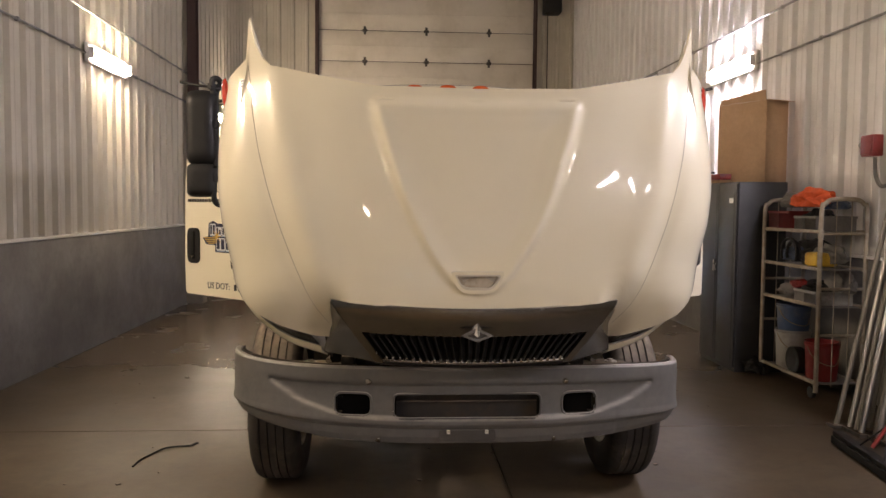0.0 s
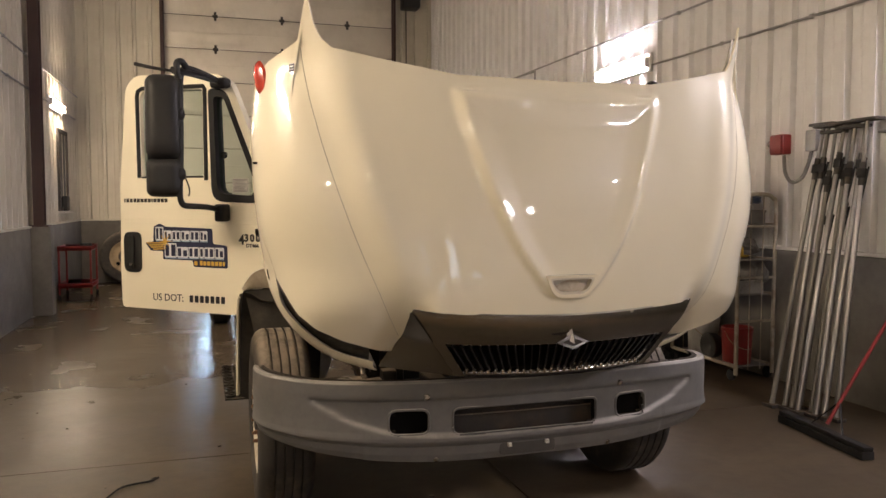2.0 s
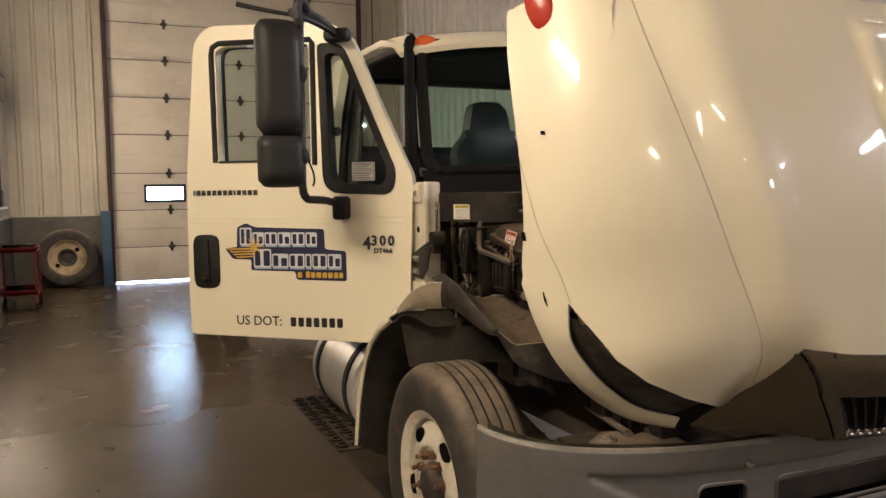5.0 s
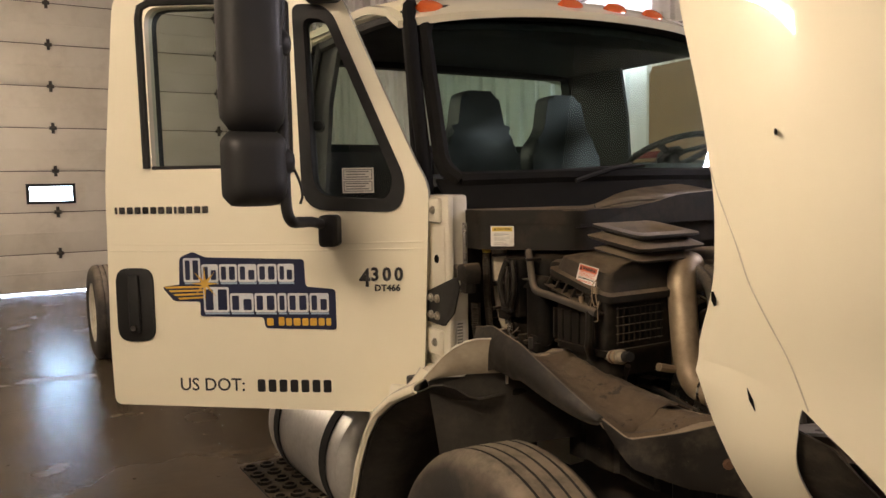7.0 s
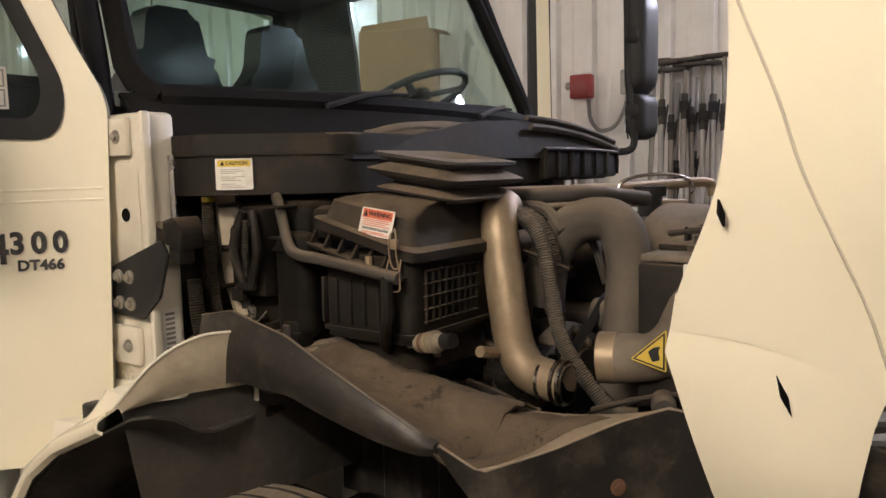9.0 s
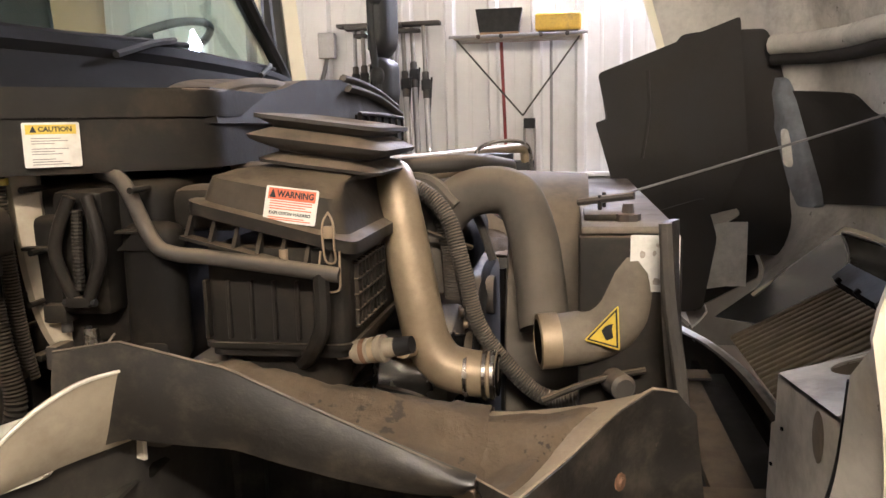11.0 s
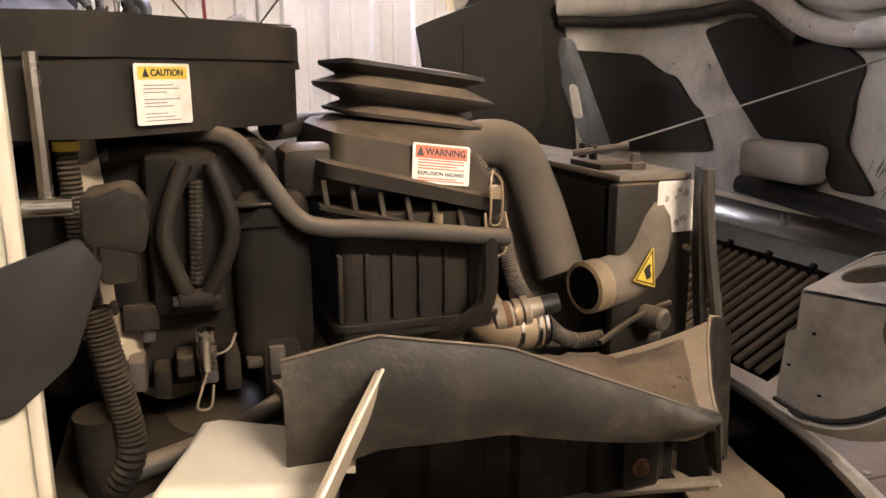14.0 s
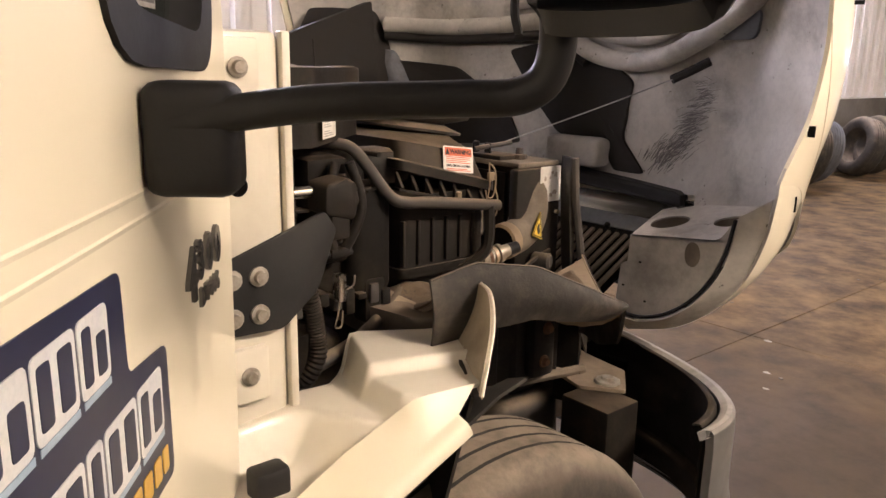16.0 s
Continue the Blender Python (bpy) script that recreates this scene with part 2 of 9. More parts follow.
def glass(name, tint, rough=0.02):
    m = bpy.data.materials.new(name)
    m.use_nodes = True
    nt = m.node_tree
    nt.nodes.clear()
    out, mixn = nt.nodes.new("ShaderNodeOutputMaterial"), nt.nodes.new("ShaderNodeMixShader")
    clear, shine, fres = nt.nodes.new("ShaderNodeBsdfTransparent"), nt.nodes.new("ShaderNodeBsdfGlossy"), nt.nodes.new("ShaderNodeLayerWeight")
    clear.inputs[0].default_value = (*tint, 1)
    shine.inputs["Roughness"].default_value = rough
    fres.inputs[0].default_value = 0.5
    curve = nt.nodes.new("ShaderNodeMath")
    curve.operation = "POWER"
    curve.inputs[1].default_value = 4.0
    gain = nt.nodes.new("ShaderNodeMapRange")
    gain.inputs[3].default_value, gain.inputs[4].default_value = 0.018, 0.7
    nt.links.new(fres.outputs["Facing"], curve.inputs[0])
    nt.links.new(curve.outputs[0], gain.inputs[0])
    nt.links.new(gain.outputs[0], mixn.inputs[0])
    nt.links.new(clear.outputs[0], mixn.inputs[1])
    nt.links.new(shine.outputs[0], mixn.inputs[2])
    nt.links.new(mixn.outputs[0], out.inputs[0])
    return m


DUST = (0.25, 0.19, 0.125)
M_WHITE = mat("white_truck_paint", (0.86, 0.80, 0.62), (0.85, 0.785, 0.60), 1.2, 0.32, 0.05, coat=1.0, dirt=(0.55, 0.48, 0.36), dscale=3.0, damt=0.035, fine_amt=0.03, spec=0.3)
M_HOODIN = mat("hood_inner_fibreglass", (0.56, 0.53, 0.47), (0.46, 0.435, 0.385), 5.0, 0.7, 0.1, bump=0.15, bscale=60, dirt=(0.14, 0.12, 0.10), dscale=3.5, damt=0.55, spots=(0.09, 0.08, 0.07), spot_scale=22, spot_at=0.66)
M_WHITEDIRTY = mat("white_paint_dusty", (0.70, 0.655, 0.54), (0.64, 0.595, 0.48), 3.0, 0.35, 0.1, coat=0.2, dirt=(0.40, 0.33, 0.24), dscale=3.5, damt=0.22, fine_amt=0.1, bump=0.05)
M_TAN = mat("dusty_tan_flare", (0.45, 0.39, 0.29), (0.37, 0.31, 0.22), 5.0, 0.6, 0.1, dirt=(0.25, 0.2, 0.14), dscale=6.0, damt=0.5, bump=0.08)
# the bumper's dust colour also carries the lamp-lit pale of its top rim
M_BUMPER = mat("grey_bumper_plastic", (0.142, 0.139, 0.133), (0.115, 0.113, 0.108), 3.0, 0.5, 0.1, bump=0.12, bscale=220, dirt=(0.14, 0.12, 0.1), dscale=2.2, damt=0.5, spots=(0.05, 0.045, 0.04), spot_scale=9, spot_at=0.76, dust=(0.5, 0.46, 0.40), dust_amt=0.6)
M_BLACK = mat("black_plastic", (0.016, 0.0155, 0.015), (0.022, 0.021, 0.02), 6.0, 0.5, 0.12, bump=0.12, bscale=240, spec=0.22)
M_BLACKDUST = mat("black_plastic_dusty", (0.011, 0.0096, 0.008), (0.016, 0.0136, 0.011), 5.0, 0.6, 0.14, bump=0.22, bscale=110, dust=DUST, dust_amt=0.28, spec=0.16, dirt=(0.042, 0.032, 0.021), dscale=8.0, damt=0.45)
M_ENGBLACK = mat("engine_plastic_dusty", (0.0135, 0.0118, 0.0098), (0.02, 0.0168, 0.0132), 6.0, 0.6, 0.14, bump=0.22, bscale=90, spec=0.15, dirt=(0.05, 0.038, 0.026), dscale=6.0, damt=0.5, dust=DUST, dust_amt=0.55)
M_RUBBER = mat("black_rubber", (0.018, 0.018, 0.018), (0.028, 0.027, 0.026), 8.0, 0.7, 0.1, bump=0.1, bscale=150, spec=0.15)
M_TYRE = mat("tyre_rubber", (0.026, 0.023, 0.020), (0.042, 0.036, 0.029), 6.0, 0.8, 0.08, dust=(0.34, 0.275, 0.20), dust_amt=0.75, bump=0.3, bscale=90, dirt=(0.11, 0.088, 0.064), dscale=5.0, damt=0.5)
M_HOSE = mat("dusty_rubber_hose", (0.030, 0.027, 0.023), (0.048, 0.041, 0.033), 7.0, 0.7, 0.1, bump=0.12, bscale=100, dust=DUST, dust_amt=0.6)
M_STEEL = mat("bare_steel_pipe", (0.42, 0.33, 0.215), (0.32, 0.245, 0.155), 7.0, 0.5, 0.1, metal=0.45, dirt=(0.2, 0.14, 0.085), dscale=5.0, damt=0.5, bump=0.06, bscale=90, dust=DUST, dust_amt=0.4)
M_CLAMP = mat("clamp_steel", (0.62, 0.59, 0.53), (0.5, 0.46, 0.4), 9.0, 0.25, 0.08, metal=1.0)
M_CHROME = mat("chrome_surround", (0.36, 0.36, 0.345), (0.29, 0.29, 0.275), 4.0, 0.22, 0.06, metal=1.0, dirt=(0.25, 0.22, 0.18), dscale=4, damt=0.25)
M_BRIGHT = mat("bright_trim", (0.75, 0.74, 0.72), (0.65, 0.64, 0.62), 10.0, 0.15, 0.05, metal=1.0)
M_SLAT = mat("grille_slat", (0.014, 0.014, 0.0145), (0.02, 0.019, 0.0185), 8.0, 0.42, 0.08, spec=0.3)
M_BOLT = mat("dull_zinc_bolt", (0.42, 0.39, 0.33), (0.32, 0.29, 0.24), 30.0, 0.45, 0.1, metal=0.5, dirt=(0.2, 0.16, 0.11), dscale=30, damt=0.5)
M_SLATIN = mat("grille_slat_dusty", (0.28, 0.225, 0.155), (0.19, 0.15, 0.10), 9.0, 0.7, 0.1, bump=0.1)
M_RIM = mat("painted_steel_rim", (0.78, 0.74, 0.62), (0.68, 0.63, 0.5), 6.0, 0.45, 0.1, dirt=(0.3, 0.2, 0.12), dscale=6.0, damt=0.4, bump=0.1)
M_RUST = mat("rusty_iron", (0.13, 0.065, 0.035), (0.2, 0.11, 0.06), 14.0, 0.85, 0.08, bump=0.3, bscale=120)
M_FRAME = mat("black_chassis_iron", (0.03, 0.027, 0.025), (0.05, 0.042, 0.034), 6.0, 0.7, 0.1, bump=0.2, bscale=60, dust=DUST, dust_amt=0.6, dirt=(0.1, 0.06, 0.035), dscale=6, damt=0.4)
M_LINER = mat("fender_liner_plastic", (0.013, 0.0115, 0.0098), (0.022, 0.019, 0.0155), 9.0, 0.48, 0.2, bump=0.5, bscale=38, spec=0.38, dirt=(0.10, 0.082, 0.06), dscale=11.0, damt=0.5, spots=(0.13, 0.108, 0.08), spot_scale=38, spot_at=0.68, stretch=(1, 0.75, 1))
M_TRAYDIRT = mat("dirt_covered_tray", (0.135, 0.098, 0.06), (0.095, 0.067, 0.041), 9.0, 0.95, 0.04, bump=0.9, bscale=60, spots=(0.045, 0.032, 0.021), spot_scale=20, spot_at=0.6)
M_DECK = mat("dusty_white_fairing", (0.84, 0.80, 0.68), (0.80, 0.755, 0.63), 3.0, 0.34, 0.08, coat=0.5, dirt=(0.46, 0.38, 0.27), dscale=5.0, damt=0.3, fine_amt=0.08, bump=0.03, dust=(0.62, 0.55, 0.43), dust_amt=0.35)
M_GLUE = mat("dried_glue", (0.13, 0.12, 0.11), (0.2, 0.185, 0.17), 30.0, 0.8, 0.1)
M_ALU = mat("aluminium_tank", (0.74, 0.72, 0.68), (0.64, 0.62, 0.58), 5.0, 0.46, 0.1, metal=0.7, bump=0.04, bscale=60)
M_SEAT = mat("dark_vinyl_seat", (0.010, 0.0098, 0.0092), (0.015, 0.0145, 0.0135), 6.0, 0.55, 0.1, bump=0.1, bscale=180)
M_DASH = mat("grey_dashboard", (0.05, 0.055, 0.05), (0.06, 0.065, 0.06), 6.0, 0.65, 0.08, bump=0.1, bscale=200)
M_CABIN = mat("cab_lining", (0.03, 0.03, 0.029), (0.038, 0.037, 0.035), 5.0, 0.75, 0.08, bump=0.08, bscale=150)
M_AMBER = mat("amber_lens", (0.62, 0.13, 0.03), (0.52, 0.09, 0.02), 20.0, 0.18, 0.05, coat=0.5)
M_RED = mat("red_lens", (0.5, 0.045, 0.02), (0.4, 0.03, 0.015), 20.0, 0.2, 0.05, coat=0.5)
M_LABEL = mat("white_label", (0.78, 0.76, 0.7), (0.7, 0.67, 0.6), 12.0, 0.5, 0.1, dirt=(0.42, 0.36, 0.28), dscale=14, damt=0.4)
M_YELLOW = mat("yellow_label", (0.72, 0.52, 0.06), (0.62, 0.43, 0.05), 12.0, 0.5, 0.1)
M_ORANGE = mat("red_label", (0.68, 0.16, 0.07), (0.58, 0.12, 0.05), 12.0, 0.5, 0.1)
M_INK = mat("black_ink", (0.012, 0.012, 0.013), None, 10.0, 0.5, 0.1)
M_GREYINK = mat("grey_print", (0.25, 0.24, 0.22), None, 10.0, 0.6, 0.1)
M_NAVY = mat("navy_decal", (0.012, 0.016, 0.045), (0.016, 0.02, 0.055), 10.0, 0.35, 0.05)
M_DECALW = mat("white_decal", (0.70, 0.70, 0.68), (0.60, 0.63, 0.66), 22.0, 0.35, 0.05)
M_DECALB = mat("light_blue_decal", (0.36, 0.47, 0.58), (0.32, 0.43, 0.55), 22.0, 0.35, 0.05)
M_GOLD = mat("gold_decal", (0.66, 0.42, 0.07), (0.6, 0.33, 0.04), 12.0, 0.35, 0.05)
M_BADGE = mat("dark_chrome_badge", (0.12, 0.12, 0.12), (0.2, 0.19, 0.18), 30.0, 0.2, 0.08, metal=0.8)
M_MIRROR = mat("mirror_glass", (0.9, 0.9, 0.9), (0.88, 0.88, 0.88), 5.0, 0.03, 0.0, metal=1.0)
M_GLASS = glass("tinted_glass", (0.76, 0.89, 0.86))
M_GLASSD = glass("clear_glass", (0.84, 0.9, 0.87))
M_WALLW = mat("white_metal_wall", (0.78, 0.765, 0.75), (0.73, 0.715, 0.70), 1.6, 0.45, 0.08, bump=0.05, bscale=40, dirt=(0.42, 0.39, 0.35), dscale=1.8, damt=0.15, spots=(0.3, 0.28, 0.26), spot_scale=9, spot_at=0.8, fine_amt=0.08)
M_WALLT = mat("cream_metal_wall", (0.60, 0.555, 0.455), (0.54, 0.495, 0.4), 1.4, 0.5, 0.08, bump=0.05, bscale=40, dirt=(0.38, 0.33, 0.26), dscale=1.2, damt=0.15, fine_amt=0.08)
M_CONCW = mat("concrete_wall", (0.165, 0.152, 0.13), (0.125, 0.113, 0.096), 1.5, 0.85, 0.08, bump=0.3, bscale=45, dirt=(0.085, 0.075, 0.063), dscale=0.9, damt=0.7, spots=(0.07, 0.06, 0.05), spot_scale=5, spot_at=0.7)
M_DOORP = mat("overhead_door_panel", (0.72, 0.66, 0.56), (0.66, 0.6, 0.5), 1.0, 0.5, 0.08, bump=0.03, dirt=(0.48, 0.42, 0.33), dscale=1.0, damt=0.35, fine_amt=0.08)
M_DARKSTEEL = mat("dark_red_steel", (0.045, 0.022, 0.02), (0.06, 0.03, 0.025), 3.0, 0.6, 0.1, bump=0.1)
M_CONDUIT = mat("galvanised_conduit", (0.35, 0.34, 0.33), (0.28, 0.27, 0.26), 8.0, 0.45, 0.1, metal=0.7)
M_ROOF = mat("roof_lining", (0.16, 0.15, 0.14), (0.13, 0.12, 0.11), 1.0, 0.7, 0.1)
M_TUBE = glow("lit_tube", (1.0, 0.84, 0.60), 560.0)
M_TUBEC = glow("lit_tube_cool", (0.99, 0.95, 1.0), 530.0)
M_DAY = glow("daylight_backdrop", (0.5, 0.68, 1.0), 130.0)
M_DAYFAR = glow("far_daylight_backdrop", (0.6, 0.75, 1.0), 12.0)
M_FIXTURE = mat("white_lamp_housing", (0.72, 0.7, 0.66), None, 6.0, 0.4, 0.1)
M_REDPAINT = mat("red_tool_cart_paint", (0.26, 0.022, 0.02), (0.2, 0.018, 0.016), 5.0, 0.4, 0.1, dirt=(0.1, 0.03, 0.02), dscale=6, damt=0.4)
M_BLUE = mat("blue_painted_post", (0.035, 0.10, 0.19), (0.03, 0.08, 0.15), 5.0, 0.55, 0.1, dirt=(0.08, 0.08, 0.08), dscale=5, damt=0.4)
M_CABINET = mat("black_cabinet_steel", (0.022, 0.022, 0.024), (0.03, 0.03, 0.031), 3.0, 0.45, 0.1, bump=0.04, dirt=(0.06, 0.055, 0.05), dscale=3, damt=0.4)
M_CARD = mat("cardboard", (0.44, 0.285, 0.165), (0.40, 0.25, 0.14), 3.0, 0.85, 0.06, bump=0.08, bscale=60, dirt=(0.3, 0.19, 0.11), dscale=4, damt=0.3)
M_HIVIS = mat("orange_hi_vis_cloth", (0.8, 0.13, 0.03), (0.66, 0.1, 0.025), 9.0, 0.85, 0.08, bump=0.5, bscale=30)
M_GREYCLOTH = mat("grey_cloth", (0.2, 0.19, 0.17), (0.14, 0.13, 0.12), 9.0, 0.9, 0.06, bump=0.4, bscale=40)
M_BUCKET = mat("blue_plastic_pail", (0.06, 0.1, 0.19), (0.05, 0.08, 0.15), 6.0, 0.5, 0.1, dirt=(0.2, 0.19, 0.18), dscale=5, damt=0.5)
M_PAIL = mat("white_plastic_pail", (0.38, 0.37, 0.33), (0.4, 0.39, 0.36), 6.0, 0.5, 0.1, dirt=(0.15, 0.13, 0.11), dscale=5, damt=0.6)
M_TOOLYELLOW = mat("yellow_plastic", (0.7, 0.46, 0.05), (0.6, 0.38, 0.05), 8.0, 0.5, 0.1, dirt=(0.25, 0.18, 0.08), dscale=9, damt=0.5)
M_CARTPIPE = mat("worn_white_pipe", (0.43, 0.385, 0.31), (0.32, 0.27, 0.2), 12.0, 0.55, 0.1, dirt=(0.2, 0.14, 0.09), dscale=9, damt=0.6)
M_POLE = mat("aluminium_pole", (0.40, 0.39, 0.38), (0.31, 0.30, 0.29), 4.0, 0.38, 0.05, metal=0.9, fine_amt=0.1, stretch=(1, 1, 0.2))
M_POLEGREY = mat("worn_grey_pole", (0.2, 0.185, 0.16), (0.28, 0.26, 0.23), 4.0, 0.5, 0.06, metal=0.4, fine_amt=0.15, stretch=(1, 1, 0.2))
M_WOOD = mat("wooden_handle", (0.36, 0.21, 0.1), (0.28, 0.16, 0.075), 14.0, 0.6, 0.1, stretch=(1, 1, 0.15))
M_BRISTLE = mat("black_bristle", (0.02, 0.019, 0.018), None, 30.0, 0.9, 0.05, bump=0.6, bscale=200)


def concrete_floor():
    """Trowelled slab: cloudy grey, oil stains, and damp smooth patches among the rough."""
    m = mat("concrete_floor", (0.09, 0.067, 0.043), (0.058, 0.044, 0.028), 0.8, 0.42, 0.0, bump=0.35, bscale=16, dirt=(0.05, 0.036, 0.023), dscale=1.9, damt=0.62, spec=0.22, fine_amt=0.65)
    nt = m.node_tree
    N, L = nt.nodes, nt.links
    bsdf = N["Principled BSDF"]
    co = N.new("ShaderNodeTexCoord")
    n = N.new("ShaderNodeTexNoise")
    n.inputs["Scale"].default_value, n.inputs["Detail"].default_value = 1.6, 9.0
    L.new(co.outputs["Object"], n.inputs["Vector"])
    r = N.new("ShaderNodeMapRange")
    for k, v in zip((1, 2, 3, 4), (0.3, 0.7, 0.04, 0.12)):
        r.inputs[k].default_value = v
    L.new(n.outputs[0], r.inputs[0])
    # worn smooth towards the overhead door
    sep = N.new("ShaderNodeSeparateXYZ")
    L.new(co.outputs["Object"], sep.inputs[0])
    polish = N.new("ShaderNodeMapRange")
    for k, v in zip((1, 2, 3, 4), (-1.0, 4.5, 0.52, 0.17)):
        polish.inputs[k].default_value = v
    L.new(sep.outputs[1], polish.inputs[0])
    total = N.new("ShaderNodeMath")
    L.new(r.outputs[0], total.inputs[0])
    L.new(polish.outputs[0], total.inputs[1])
    r = total
    # muddy blotches the size of a hand
    blot = N.new("ShaderNodeTexNoise")
    blot.inputs["Scale"].default_value, blot.inputs["Detail"].default_value, blot.inputs["Roughness"].default_value = 3.2, 9.0, 0.62
    L.new(co.outputs["Object"], blot.inputs["Vector"])
    edge = N.new("ShaderNodeMapRange")
    for k, v in zip((1, 2, 3, 4), (0.36, 0.68, 0.0, 0.8)):
        edge.inputs[k].default_value = v
    L.new(blot.outputs[0], edge.inputs[0])
    mud = N.new("ShaderNodeMix")
    mud.data_type = "RGBA"
    sep = N.new("ShaderNodeSeparateXYZ")
    L.new(co.outputs["Object"], sep.inputs[0])
    where = N.new("ShaderNodeMapRange")
    for k, v in zip((1, 2, 3, 4), (-1.6, -3.2, 0.1, 1.0)):
        where.inputs[k].default_value = v
    L.new(sep.outputs[1], where.inputs[0])
    both = N.new("ShaderNodeMath")
    both.operation = "MULTIPLY"
    L.new(edge.outputs[0], both.inputs[0])
    L.new(where.outputs[0], both.inputs[1])
    L.new(both.outputs[0], mud.inputs[0])
    L.new(bsdf.inputs["Base Color"].links[0].from_socket, mud.inputs[6])
    mud.inputs[7].default_value = (0.31, 0.205, 0.10, 1)
    L.new(mud.outputs[2], bsdf.inputs["Base Color"])
    for l in list(bsdf.inputs["Roughness"].links):
        L.remove(l)
    L.new(r.outputs[0], bsdf.inputs["Roughness"])
    gloss = N.new("ShaderNodeMapRange")
    for k, v in zip((1, 2, 3, 4), (-3.0, 3.0, 0.03, 0.3)):
        gloss.inputs[k].default_value = v
    L.new(sep.outputs[1], gloss.inputs[0])
    L.new(gloss.outputs[0], bsdf.inputs["Specular IOR Level"])
    return m


M_FLOOR = concrete_floor()
M_LINER_TAN = mat("dusty_tray_plastic", (0.34, 0.272, 0.188), (0.27, 0.21, 0.143), 6.0, 0.8, 0.08, bump=0.1, dirt=(0.14, 0.1, 0.07), dscale=5, damt=0.4)
M_BAYBLACK = mat("deep_black_housing", (0.0058, 0.005, 0.0042), (0.009, 0.0076, 0.006), 6.0, 0.7, 0.1, bump=0.15, bscale=120, dust=DUST, dust_amt=0.12, spec=0.14, dirt=(0.028, 0.021, 0.014), dscale=7.0, damt=0.5)
M_CAST = mat("dust_coated_casting", (0.20, 0.165, 0.12), (0.15, 0.122, 0.088), 8.0, 0.75, 0.1, bump=0.12, bscale=70, dirt=(0.07, 0.058, 0.044), dscale=7, damt=0.5)
M_DUSTHOSE = mat("dust_coated_hose", (0.105, 0.09, 0.07), (0.075, 0.064, 0.05), 6.0, 0.8, 0.08, bump=0.1, bscale=90, dust=DUST, dust_amt=0.6)

M_SCREENBLACK = mat("black_screen_surround", (0.007, 0.0068, 0.0065), (0.011, 0.0102, 0.0095), 6.0, 0.75, 0.1, bump=0.05, spec=0.06)
M_ARCH = mat("muddy_arch_lining", (0.034, 0.029, 0.022), (0.02, 0.017, 0.013), 5.0, 0.8, 0.1, bump=0.3, bscale=50, dirt=(0.062, 0.05, 0.036), dscale=8.0, damt=0.6, spots=(0.012, 0.01, 0.008), spot_scale=15, spot_at=0.66)

# ---- the garage ----
def structure(name, bm, material, label="", sharp=38):
    return tagged(part(name, bm, material, None, "", sharp), label, "", "", "structure")


def ribbed(bm, a0, a1, z0, z1, place, thick=0.02, pitch=0.305, depth=0.052):
    """A trapezoid-ribbed metal panel along a line; place(a, out, z) gives the world point."""
    prof, a = [], a0
    while a < a1 - 0.01:
        for da, out in ((0.0, 0.0), (0.085, 0.0), (0.090, 0.003), (0.105, 0.003), (0.110, 0.0), (0.195, 0.0), (0.212, depth), (0.262, depth), (0.279, 0.0)):
            if a + da < a1:
                prof.append((a + da, out))
        a += pitch
    prof.append((a1, 0.0))
    rows = [[bm.verts.new(place(p, o, z)) for p, o in prof] for z in (z0, z1)]
    back = [[bm.verts.new(place(p, -thick, z)) for p, o in prof] for z in (z0, z1)]
    for i in range(len(prof) - 1):
        bm.faces.new((rows[0][i], rows[0][i + 1], rows[1][i + 1], rows[1][i]))
        bm.faces.new((back[0][i], back[1][i], back[1][i + 1], back[0][i + 1]))
        for k in (0, 1):
            bm.faces.new((rows[k][i], back[k][i], back[k][i + 1], rows[k][i + 1]))
    for i in (0, -1):
        bm.faces.new((rows[0][i], rows[1][i], back[1][i], back[0][i]))
    return bm


SILL = 1.27
GX0, GX1, GTOP = -2.1, 2.75, 6.25
structure("wall_left", ribbed(B(), FRONT_Y, BACK_Y, SILL, ROOF_Z, lambda a, o, z: (LEFT_X + o, a, z)), M_WALLT, "cream ribbed metal cladding above a concrete wall", 20)
structure("wall_right", ribbed(B(), FRONT_Y, BACK_Y, SILL - 0.06, ROOF_Z, lambda a, o, z: (RIGHT_X - o, a, z)), M_WALLW, "white ribbed metal cladding above a concrete wall", 20)
structure("wall_back_left", ribbed(B(), LEFT_X, GX0, SILL, ROOF_Z, lambda a, o, z: (a, BACK_Y - o, z)), M_WALLT, "", 20)
structure("wall_back_right", ribbed(B(), GX1, RIGHT_X, SILL, ROOF_Z, lambda a, o, z: (a, BACK_Y - o, z)), M_WALLT, "", 20)
structure("wall_back_top", ribbed(B(), GX0, GX1, GTOP, ROOF_Z, lambda a, o, z: (a, BACK_Y - o, z)), M_WALLT, "", 20)
FX0, FX1 = -2.5, 2.35
structure("wall_front_left", ribbed(B(), LEFT_X, FX0, SILL, ROOF_Z, lambda a, o, z: (a, FRONT_Y + o, z)), M_WALLW, "", 20)
structure("wall_front_right", ribbed(B(), FX1, RIGHT_X, SILL, ROOF_Z, lambda a, o, z: (a, FRONT_Y + o, z)), M_WALLW, "", 20)
structure("wall_front_top", ribbed(B(), FX0, FX1, GTOP, ROOF_Z, lambda a, o, z: (a, FRONT_Y + o, z)), M_WALLW, "", 20)
